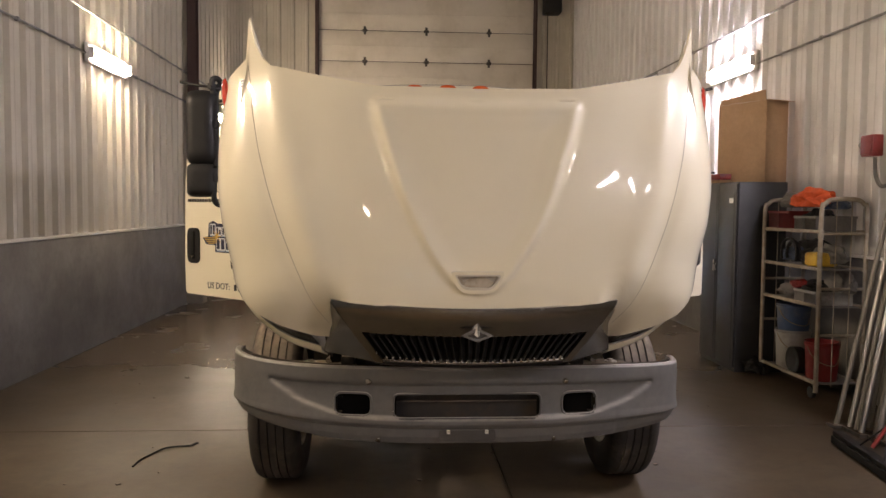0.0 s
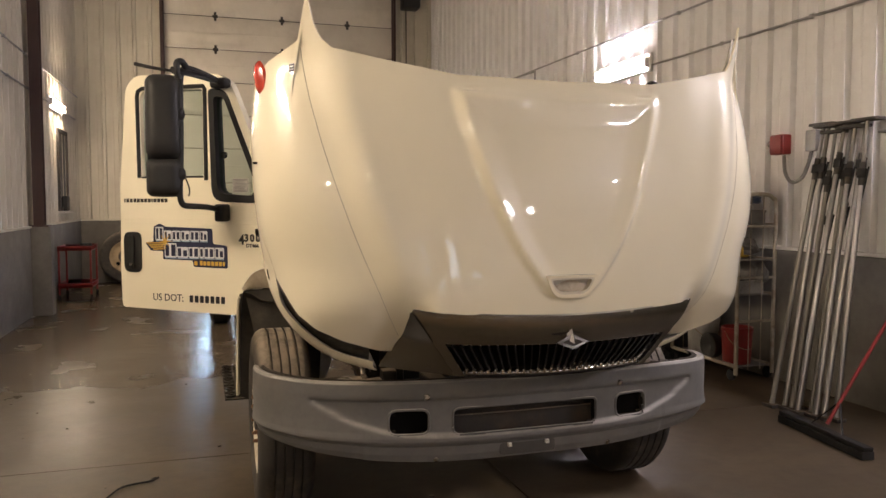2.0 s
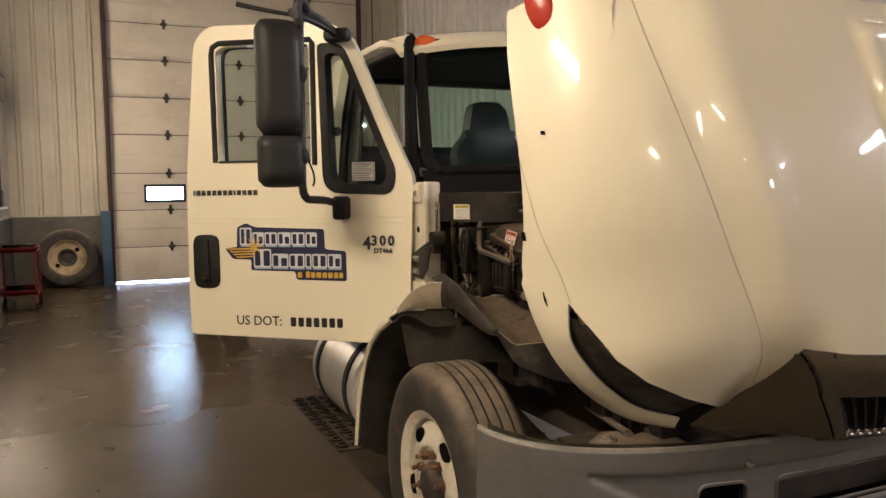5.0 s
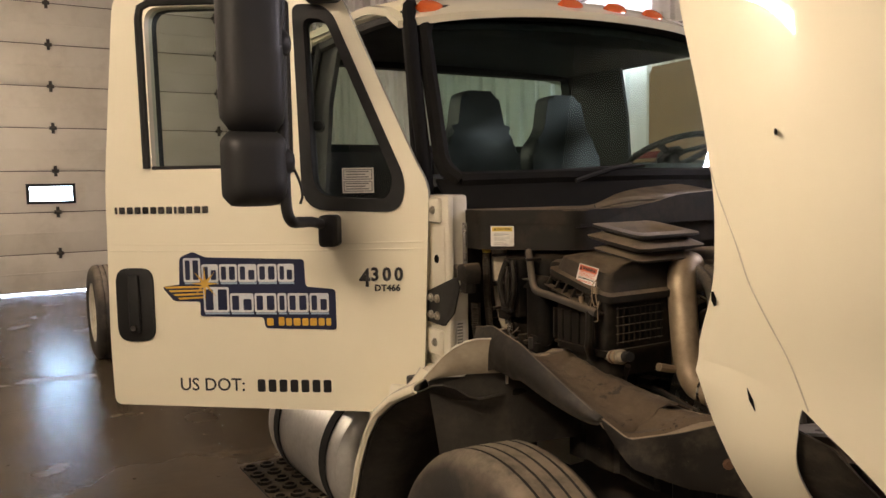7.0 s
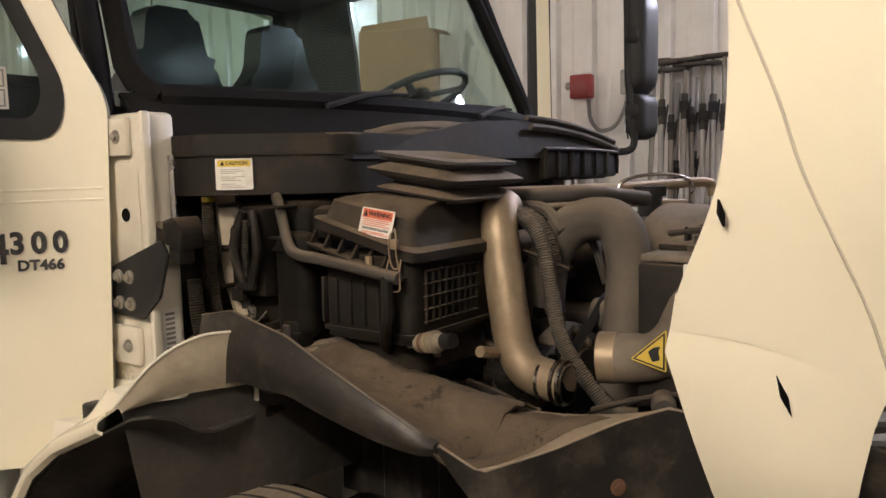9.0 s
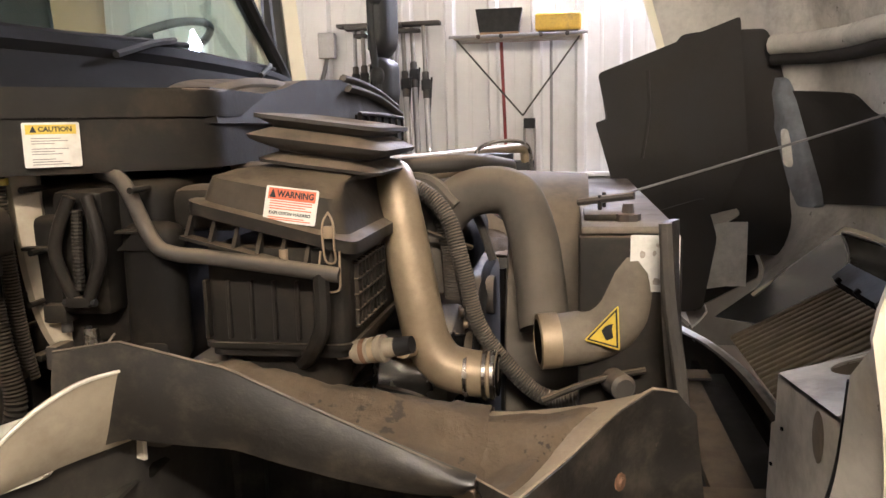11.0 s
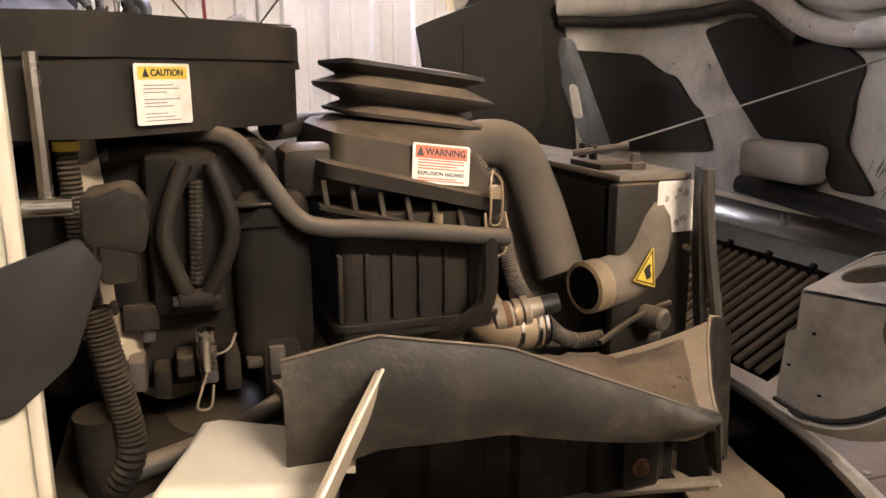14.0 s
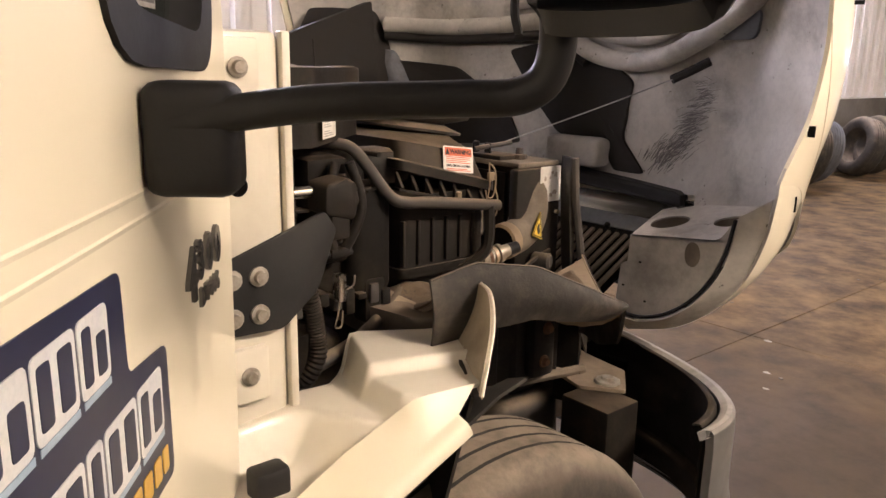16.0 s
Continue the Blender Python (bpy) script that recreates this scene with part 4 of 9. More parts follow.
def hood_xyz(X, z, s=1, out=0.0):
    yf, W, D = (float(np.interp(z, _z, r)) for r in HOOD_FAIR)
    x = W * X
    y = yf + D * (1 - max(1 - X ** 2.5, 0.0) ** 0.4)
    # beside the grille the lower lobes tuck back under the nose
    tuck = lerp_table([(0.98, 0.30), (1.02, 0.27), (1.07, 0.215), (1.11, 0.165), (1.15, 0.12), (1.20, 0.075), (1.25, 0.041), (1.30, 0.019), (1.35, 0.006), (1.40, 0.0), (3.0, 0.0)], z)[0]
    y += tuck * smooth01((X - 0.47) / 0.10) * min(max((0.96 - X) / 0.39, 0.0), 1.0)
    t = min(max((z - 1.27) / 0.82, 0.0), 1.0)
    d, k = panel_depth(x, z), 0.55 + 0.55 * t
    y -= 0.020 * smooth01((d + 0.022 * k) / (0.055 * k)) + 0.005 * math.exp(-((d - 0.030 * k) / (0.022 * k)) ** 2) - 0.009 * smooth01((d - 0.04 * k) / (0.10 * k))
    seam = lerp_table([(1.0, 0.62), (1.17, 0.70), (1.4, 0.80), (1.66, 0.885), (2.05, 0.975), (2.4, 1.03)], z)[0]
    fade = smooth01((2.3 - z) / 0.3)
    y += 0.012 * math.exp(-((x - seam) / 0.055) ** 2) - (0.012 + 0.006 * fade) * math.exp(-((x - seam + 0.115) / 0.075) ** 2)
    return (s * x, y - out, z)


def hood_pt(q, v):
    s = 1 if q >= 0 else -1
    X = abs(math.sin(q * math.pi / 2)) ** 0.8
    z0, z1 = lerp_table(HOOD_LOW, X)[0], lerp_table(HOOD_TOP, X)[0]
    return hood_xyz(X, z0 + v * (z1 - z0), s)


HOOD_X = steps(0, 0.9, 88)[:-1] + [1 - 0.1 * (1 - t) ** 2 for t in steps(0, 1, 44)]
HOOD_Q = [2 / math.pi * math.asin(min(X, 1.0) ** 1.25) for X in HOOD_X]
HANDLE = round_poly([(-0.105, 1.345), (-0.073, 1.274), (0.066, 1.274), (0.098, 1.345)], [0.012, 0.04, 0.04, 0.012])


def hood_hole(q, v):
    x, y, z = hood_pt(q, v)
    half = lerp_table([(1.272, 0.045), (1.29, 0.076), (1.347, 0.100)], z)[0]
    return 1.272 < z < 1.347 and abs(x + 0.003) < half


hood = part("hood", sheet(B(), hood_pt, [-q for q in HOOD_Q[:0:-1]] + HOOD_Q, steps(0, 1, 130), 0.010, hood_hole), M_WHITE, truck, "glossy white fibreglass hood tipped forward")
M_SEAM = mat("seam_shadow_filler", (0.54, 0.49, 0.37), (0.58, 0.52, 0.4), 20.0, 0.7, 0.1)


def hood_side(s):
    seam = [hood_xyz(0.615 + 0.262 * t ** 0.9, 1.10 + 1.15 * t, s, -0.0006) for t in steps(0, 1, 24)]
    part("seam", tube(B(), seam, 0.0022, 6, 1, smooth=False), M_SEAM, hood)
    # wheel arch lip: joined to the fender at its top, parted from it below by a crescent gap
    outer = spline([(1.148, 0.252, 1.37), (1.118, 0.225, 1.255), (1.06, 0.20, 1.135), (0.965, 0.178, 1.03), (0.84, 0.155, 0.95), (0.675, 0.131, 0.901)], 6)
    inner_e = spline([(1.108, 0.066, 1.31), (1.09, 0.08, 1.226), (1.039, 0.08, 1.15), (0.956, 0.08, 1.068), (0.849, 0.08, 0.999), (0.70, 0.08, 0.951)], 6)
    def lip(u, v):
        if u < 2:
            X = 0.982 + 0.018 * v
            x, y, z = hood_xyz(X, lerp_table(HOOD_LOW, X)[0] + (0.04, 0.004)[int(u)], s, -0.002)
            return (x * 0.9985, y, z)
        p = inner_e[int(u) - 2].lerp(outer[int(u) - 2], v)
        k = math.sin(math.pi * v)
        return (s * (p.x + 0.010 * k), p.y - 0.006 * k, p.z - 0.004 * k)
    part("arch_lip", sheet(B(), lip, list(range(len(outer) + 2)), steps(0, 1, 6), -0.0008 * s), M_WHITE, hood)
    part("arch_lip_back", sheet(B(), lip, list(range(len(outer) + 2)), steps(0, 1, 6), 0.006 * s), M_HOODIN, hood)
    # dark sheet across the crescent gap stands in for the shade inside it
    def shadow_gap(u, v):
        X = 0.979 - 0.245 * u
        a = Vector(hood_xyz(X, lerp_table(HOOD_LOW, X)[0] + 0.012, s, -0.03))
        q = inner_e[min(int(u * (len(inner_e) - 1)), len(inner_e) - 1)]
        return a.lerp(Vector((s * q.x * 0.985, q.y + 0.03, q.z)), v)
    part("arch_gap_shade", sheet(B(), shadow_gap, steps(0.05, 1, 24), steps(0, 1, 3), 0.004), M_LINER, hood)
    rear_seam = [hood_xyz(X, z, s, -0.0004) for X, z in ((0.980, 1.335), (0.984, 1.42), (0.993, 1.49), (0.9978, 1.553), (0.99934, 1.62), (0.99998, 1.70), (1.0, 1.75))]
    part("rear_seam", tube(B(), rear_seam, 0.0016, 6, 4), M_SEAM, hood)
    # side marker lamp
    c = Vector(hood_xyz(0.985, 2.15, s))
    n = Vector((s * 0.9, -0.42, 0)).normalized()
    m = Matrix.Translation(c + n * 0.004) @ n.to_track_quat("Z", "Y").to_matrix().to_4x4() @ pose(0, 0, 0, 0, 0, -22 * s) @ Matrix.Diagonal((0.045, 0.082, 1, 1))
    part("marker_lamp", lathe(B(), [(0, 0.016), (0.5, 0.014), (0.85, 0.008), (1.0, -0.004)], m, 24), M_RED, hood, "oval red side marker lamp")
    # chips in the paint
    for p, w, h, tilt in (((1.136, 0.14, 1.338), 0.0034, 0.021, 22), ((1.181, 0.188, 1.515), 0.0028, 0.013, 14), ((1.196, 0.06, 1.80), 0.0008, 0.005, 4)):
        mm = Matrix.Translation((s * p[0], p[1], p[2])) @ n.to_track_quat("Z", "Y").to_matrix().to_4x4() @ pose(0, 0, 0, 0, 0, tilt * -s)
        part("chip", prism(B(), [(-w, 0), (-0.2 * w, -h), (w, -0.1 * h), (0.3 * w, h)], -0.02, 0.003, mm), M_VOID, hood)


on_both_sides(hood_side)
_n = Vector((-0.62, -0.74, 0.26)).normalized()
_m = Matrix.Translation(Vector((-1.045, -0.023, 2.187)) + _n * 0.002) @ _n.to_track_quat("Z", "Y").to_matrix().to_4x4() @ pose(0, 0, 0, 0, 0, 10)
_st = part("hood_sticker", prism(B(), rect(-0.013, -0.03, 0.013, 0.03), 0, 0.0015, _m), M_NAVY, hood, "small navy sticker with pale bars")
for _k in range(4):
    part("print", prism(B(), rect(-0.009, -0.024 + 0.013 * _k, 0.009, -0.018 + 0.013 * _k), 0.0015, 0.002, _m), M_DECALW, _st)

# pull handle recess at the foot of the raised panel
_d = [(x, z - 1.31) for x, z in HANDLE]
_m = Matrix.Translation((0, -0.424, 1.31)) @ pose(0, 0, 0, 3, 0, 0) @ ALONG_X
part("handle_lip", collar(B(), shrink(_d, -0.012), shrink(_d, 0.003), -0.012, 0.001, _m), M_WHITE, hood)
part("handle_recess", collar(B(), shrink(_d, 0.002), shrink(_d, 0.012), -0.05, -0.001, _m), M_WHITEDIRTY, hood)
# grime, with the recess's shade also put into the darker colour
part("recess_floor", prism(B(), shrink(_d, 0.001), -0.006, 0.0, _m @ Matrix.Translation((0, 0, -0.028)) @ pose(0, 0, 0, -24, 0, 0)), mat("recess_grime_and_shade", (0.42, 0.37, 0.28), (0.52, 0.46, 0.36), 18.0, 0.6, 0.1, dirt=(0.16, 0.12, 0.08), dscale=14, damt=0.6), hood)

# grille
def grille_pt(u, v, out=0.0):
    a = Vector((0.622 * u, -0.405 + 0.125 * abs(u) ** 2.2 - out, 1.194 + 0.028 * u * u))
    b = Vector((0.43 * u, -0.275 + 0.045 * u * u - out, 0.94 + 0.012 * u * u))
    p = a.lerp(b, v)
    p.y -= 0.012 * math.sin(math.pi * v) + 0.014 * math.sin(math.pi * min(v / 0.46, 1.0))
    return p


grille = part("grille", sheet(B(), lambda u, v: grille_pt(u, 0.44 * v + 0.05 * v * u * u, 0.012), steps(-1, 1, 48), steps(0, 1, 14), 0.012), M_CHROME, hood, "chrome grille surround with dark slats")
# bright tube puts a highlight along the brow's top edge
part("top_edge_highlight", tube(B(), [grille_pt(u, 0.0, 0.014) for u in steps(-1, 1, 32)], 0.006, 8, 1, smooth=False), M_BRIGHT, grille)
part("brow_edge", tube(B(), [grille_pt(u, 0.44 + 0.05 * u * u, 0.012) for u in steps(-0.99, 0.99, 32)], 0.005, 8, 1, smooth=False), M_CHROME, grille)
for s in (-1, 1):
    part("side_surround", sheet(B(), lambda u, v: grille_pt(s * (0.925 + 0.085 * u), 0.46 + 0.56 * v, 0.010), steps(0, 1, 6), steps(0, 1, 12), 0.014 * s), M_CHROME, grille)
    part("side_moulding", tube(B(), [grille_pt(s * 1.0, v, 0.014) for v in steps(0, 1, 14)], 0.005, 8, 1, smooth=False), M_CHROME, grille)
    part("corner_surround", sheet(B(), lambda u, v: Vector(grille_pt(s * 1.0, 0.02 + 1.0 * v, 0.006)).lerp(Vector((s * lerp_table([(0, 0.624), (0.45, 0.63), (1, 0.68)], v)[0], lerp_table([(0, -0.27), (0.45, -0.11), (1, 0.06)], v)[0], lerp_table([(0, 1.215), (0.45, 1.09), (1, 0.94)], v)[0])), u), steps(0, 1, 6), steps(0, 1, 14), 0.012 * s), M_CHROME, grille)
part("bottom_bar", tube(B(), [grille_pt(u, 1.0, 0.004) for u in steps(-0.98, 0.98, 32)], 0.007, 8, 1, smooth=False), M_BRIGHT, grille)
part("lower_valance", sheet(B(), lambda u, v: grille_pt(u, 1.0 + 0.10 * v, -0.01 - 0.03 * v), steps(-1.05, 1.05, 32), steps(0, 1, 3), 0.008), M_BLACK, grille)
for k in range(27):
    u = -0.9 + 1.8 * k / 26
    def slat(a, v):
        return grille_pt(u * (1 - 0.02 * v), 0.45 + 0.53 * v, -0.040 * a) + Vector((0.018 * a, 0, 0))
    part("slat", sheet(B(), slat, steps(0, 1, 2), steps(0, 1, 6), 0.006), M_SLAT, grille)
    part("slat_tip", lathe(B(), [(0, -0.010), (0.008, -0.006), (0.010, 0.0), (0.008, 0.006), (0, 0.008)], Matrix.Translation(grille_pt(u * 0.985, 0.97, 0.006)) @ Matrix.Diagonal((0.8, 0.8, 1.5, 1)), 8), M_BRIGHT, grille)
_m = Matrix.Translation((-0.005, -0.424, 1.085)) @ ALONG_X @ pose(0, 0, 0, -14, 0, 0)
_o = [(-0.070, 0.0), (0, -0.028), (0.070, 0.0), (0, 0.034)]
emblem = part("emblem", collar(B(), _o, [(x * 0.62, z * 0.55) for x, z in _o], 0, 0.012, _m), M_BADGE, grille, "dark chrome diamond emblem with an upright spine")
part("emblem_field", prism(B(), [(x * 0.64, z * 0.58) for x, z in _o], 0, 0.006, _m), M_FRAME, emblem)
bm = B()
_tip, _foot = bm.verts.new(_m @ Vector((0, 0.108, 0.002))), bm.verts.new(_m @ Vector((0, -0.008, 0.026)))
_l, _r = bm.verts.new(_m @ Vector((-0.022, 0.014, 0.0))), bm.verts.new(_m @ Vector((0.022, 0.014, 0.0)))
for _f in ((_tip, _l, _foot), (_tip, _foot, _r), (_tip, _r, _l), (_l, _r, _foot)):
    bm.faces.new(_f)
part("emblem_spine", bm, M_BRIGHT, emblem)

# chassis frame
for s in (-1, 1):
    bm = B()
    box(bm, (s * 0.43 - 0.004, 0.12, 0.58), (s * 0.43 + 0.004, 8.9, 0.83))
    for z in (0.58, 0.83):
        xs = sorted((s * 0.43, s * 0.35))
        box(bm, (xs[0], 0.12, z - 0.004), (xs[1], 8.9, z + 0.004))
    for v in bm.verts:
        v.co.x -= 0.0175 * (v.co.y - 0.9)
    part("frame_rail", bm, M_FRAME, truck)
for y in (1.6, 3.2, 4.8, 6.4, 7.9, 8.85):
    part("cross_member", box(B(), (-0.426, y - 0.05, 0.62), (0.426, y + 0.05, 0.79), None, 0.01), M_FRAME, truck)
part("front_cross_member", box(B(), (-0.5, 0.14, 0.56), (0.5, 0.24, 0.82), None, 0.02), M_FRAME, truck)
part("front_axle", tube(B(), [(-0.95, 1.02, 0.5), (-0.5, 1.02, 0.42), (0, 1.02, 0.40), (0.5, 1.02, 0.42), (0.95, 1.02, 0.5)], 0.055, 10, 6), M_FRAME, truck)
part("rear_axle", lathe(B(), [(0, -0.75), (0.07, -0.75), (0.08, -0.3), (0.2, -0.12), (0.23, 0.0), (0.2, 0.12), (0.08, 0.3), (0.07, 0.75), (0, 0.75)], Matrix.Translation((-0.12, 7.8, 0.5)) @ pose(0, 0, 0, 0, 90, 0), 20), M_FRAME, truck)
# unseen underbody parts, down to the hose, added to block light under the truck
part("oil_pan", box(B(), (-0.2, 0.72, 0.36), (0.2, 1.35, 0.63), None, 0.05, 3), M_FRAME, truck)
part("gearbox", lathe(B(), [(0, 0), (0.27, 0.0), (0.27, 0.15), (0.19, 0.3), (0.17, 0.7), (0.08, 0.78), (0, 0.8)], Matrix.Translation((0, 1.42, 0.68)) @ pose(0, 0, 0, -90, 0, 0), 20), M_FRAME, truck)
part("steering_box", box(B(), (-0.62, 0.34, 0.46), (-0.46, 0.58, 0.74), None, 0.03, 3), M_FRAME, truck)
part("tie_rod", tube(B(), [(-0.86, 1.16, 0.44), (-0.4, 1.18, 0.42), (0.4, 1.18, 0.42), (0.86, 1.16, 0.44)], 0.022, 8, 4), M_FRAME, truck)
part("drag_link", tube(B(), [(-0.56, 0.46, 0.44), (-0.66, 0.75, 0.45), (-0.78, 1.0, 0.52)], 0.02, 8, 4), M_FRAME, truck)
part("lower_radiator_hose", tube(B(), [(0.3, 0.42, 0.6), (0.32, 0.56, 0.5), (0.25, 0.74, 0.55)], 0.035, 10, 6), M_HOSE, truck)
part("drive_shaft", cyl(B(), (0, 2.2, 0.6), (-0.12, 7.6, 0.52), 0.05, seg=12), M_FRAME, truck)


# wheels
TYRE = [(0.285, -0.115), (0.31, -0.128), (0.38, -0.142), (0.45, -0.135), (0.483, -0.118), (0.497, -0.098)]
for _c in (-0.066, -0.022, 0.022, 0.066):
    TYRE += [(0.503, _c - 0.017), (0.503, _c - 0.0045), (0.490, _c - 0.003), (0.490, _c + 0.003), (0.503, _c + 0.0045), (0.503, _c + 0.017)] if _c > -0.06 else [(0.501, _c - 0.024), (0.503, _c - 0.0045), (0.490, _c - 0.003), (0.490, _c + 0.003), (0.503, _c + 0.0045)]
TYRE += [(0.497, 0.098), (0.483, 0.118), (0.45, 0.135), (0.38, 0.142), (0.31, 0.128), (0.285, 0.115)]
TYRE = [(0.285 + (r - 0.285) * 0.9, h) for r, h in TYRE]


def wheel(c, s, parent, dished, nuts=True):
    """A wheel whose outer face looks towards s along x. dished: a rear wheel, with its disc set deep."""
    m = Matrix.Translation(c) @ pose(0, 0, 0, 0, 90 * s, 0)
    off = -0.10 if dished else 0.06
    w = part("wheel", lathe(B(), [(0.285, 0.12), (0.297, 0.125), (0.296, 0.112), (0.27, 0.10), (0.262, 0.05), (0.25, off + 0.02), (0.235, off + 0.028), (0.17, off + 0.05), (0.155, off + 0.05), (0.15, off + 0.03), (0.09, off + 0.03), (0.085, off - 0.02),
                             (0.25, off - 0.01), (0.262, -0.02), (0.262, -0.10), (0.296, -0.115), (0.285, -0.12), (0.265, -0.11), (0.25, -0.05), (0.255, 0.05), (0.262, 0.1)], m, 40, True), M_RIM, parent)
    part("tyre", lathe(B(), TYRE, m, 64, True), M_TYRE, w, "worn black truck tyre")
    part("hub", lathe(B(), [(0, off + 0.075), (0.05, off + 0.075), (0.075, off + 0.065), (0.085, off + 0.05), (0.095, off + 0.03), (0.095, off - 0.05), (0, off - 0.05)], m, 24), M_FRAME, w)
    for k in range(10 if nuts else 0):
        a = 2 * math.pi * k / 10
        mm = m @ Matrix.Translation((0.122 * math.cos(a), 0.122 * math.sin(a), off + 0.028))
        part("wheel_nut", lathe(B(), [(0, 0.055), (0.009, 0.055), (0.010, 0.028), (0.019, 0.026), (0.021, 0.0), (0, 0)], mm, 6), M_RUST, w)
    for k in range(5 if nuts else 0):
        a = 2 * math.pi * (k + 0.5) / 5
        mm = m @ pose(0, 0, 0, 0, 0, math.degrees(a)) @ Matrix.Translation((0.208, 0, off + 0.046)) @ Matrix.Diagonal((0.03, 0.044, 1, 1))
        # black disc on the solid rim stands in for the hole's shade
        part("hand_hole", lathe(B(), [(0, 0.002), (0.9, 0.003), (1.0, -0.01)], mm, 14), M_VOID, w)
    return w


for s in (-1, 1):
    wheel((s * 1.015, 1.03, 0.48), s, truck, False)
    wheel((s * 1.06 - 0.12, 7.8, 0.48), s, truck, True)
    wheel((s * 0.74 - 0.12, 7.8, 0.48), -s, truck, True, False)

# fuel tanks, straps and steps
def tank_side(s):
    m = Matrix.Translation((s * 0.87, 1.93, 0.62)) @ pose(0, 0, 0, -90, 0, 0)
    t = part("fuel_tank", lathe(B(), [(0, 0), (0.22, 0.0), (0.27, 0.015), (0.29, 0.04), (0.29, 0.82), (0.27, 0.845), (0.22, 0.86), (0, 0.86)], m, 40), M_ALU, truck, "brushed aluminium cylindrical fuel tank")
    for y in (0.16, 0.70):
        part("strap", lathe(B(), [(0.291, y - 0.03), (0.298, y - 0.028), (0.298, y + 0.028), (0.291, y + 0.03)], m, 40, True), M_RUBBER, t)
    step = part("cab_step", box(B(), (min(s * 1.05, s * 1.28), 1.80, 0.395), (max(s * 1.05, s * 1.28), 2.84, 0.405), None, 0.003), M_BLACKDUST, truck, "black grated step plate")
    for k in range(10):
        for j in range(3):
            x, y = s * (1.085 + 0.08 * j), 1.86 + 0.102 * k
            part("tread", lathe(B(), [(0.034, 0.404), (0.034, 0.418), (0.022, 0.418), (0.022, 0.404)], Matrix.Translation((x, y, 0)), 8, True), M_BLACKDUST, step)
    part("upper_step", box(B(), (min(s * 0.95, s * 1.2), 2.1, 0.93), (max(s * 0.95, s * 1.2), 2.75, 0.945), None, 0.004), M_BLACKDUST, truck)


on_both_sides(tank_side)

# ---- cab ----
def cab_half(z):
    return lerp_table([(0.95, 1.0), (1.7, 1.0), (2.1, 0.965), (2.42, 0.9)], z)[0]


def roof_pt(u, v):
    r = abs(u) ** 3.0
    y = 1.60 + 1.42 * v + 0.21 * u * u * (1 - v)
    e = min(v, 1 - v)
    return (0.93 * u, y, 2.435 + 0.055 * smooth01(e / 0.25) - 0.065 * r - 0.05 * (1 - smooth01(e / 0.08)))


cab = part("cab", sheet(B(), roof_pt, steps(-1, 1, 40), steps(0, 1, 24), 0.03), M_WHITE, truck, "white truck cab")
# back wall with window
part("back_wall", plate_holes(B(), round_poly([(-1.0, 0.95), (1.0, 0.95), (1.0, 1.75), (0.91, 2.42), (-0.91, 2.42), (-1.0, 1.75)], 0.06), [round_poly(rect(-0.86, 1.92, 0.86, 2.35), 0.07)], 0, 0.04, Matrix.Translation((0, 3.0, 0)) @ ALONG_X), M_WHITE, cab)
part("back_lining", plate_holes(B(), round_poly([(-0.97, 0.97), (0.97, 0.97), (0.97, 1.75), (0.88, 2.40), (-0.88, 2.40), (-0.97, 1.75)], 0.06), [round_poly(rect(-0.85, 1.93, 0.85, 2.34), 0.07)], 0.045, 0.06, Matrix.Translation((0, 3.0, 0)) @ ALONG_X), M_CABIN, cab)
part("rear_window_seal", collar(B(), round_poly(rect(-0.88, 1.895, 0.88, 2.375), 0.09), round_poly(rect(-0.845, 1.935, 0.845, 2.335), 0.06), -0.008, 0.068, Matrix.Translation((0, 3.0, 0)) @ ALONG_X), M_RUBBER, cab)
_g = part("rear_window", prism(B(), round_poly(rect(-0.85, 1.93, 0.85, 2.34), 0.06), 0.015, 0.02, Matrix.Translation((0, 3.0, 0)) @ ALONG_X), M_GLASSD, cab)
_g.visible_shadow = False
part("headliner", sheet(B(), lambda u, v: (0.88 * u, 1.86 + 1.1 * v, 2.39 - 0.02 * u * u), steps(-1, 1, 8), steps(0, 1, 8), 0.02), M_CABIN, cab)
part("cab_floor", box(B(), (-0.97, 1.5, 0.95), (0.97, 2.95, 1.0), None, 0.01), M_CABIN, cab)
part("firewall", box(B(), (-0.93, 1.46, 0.9), (0.93, 1.5, 1.62), None, 0.01), M_BLACKDUST, cab)


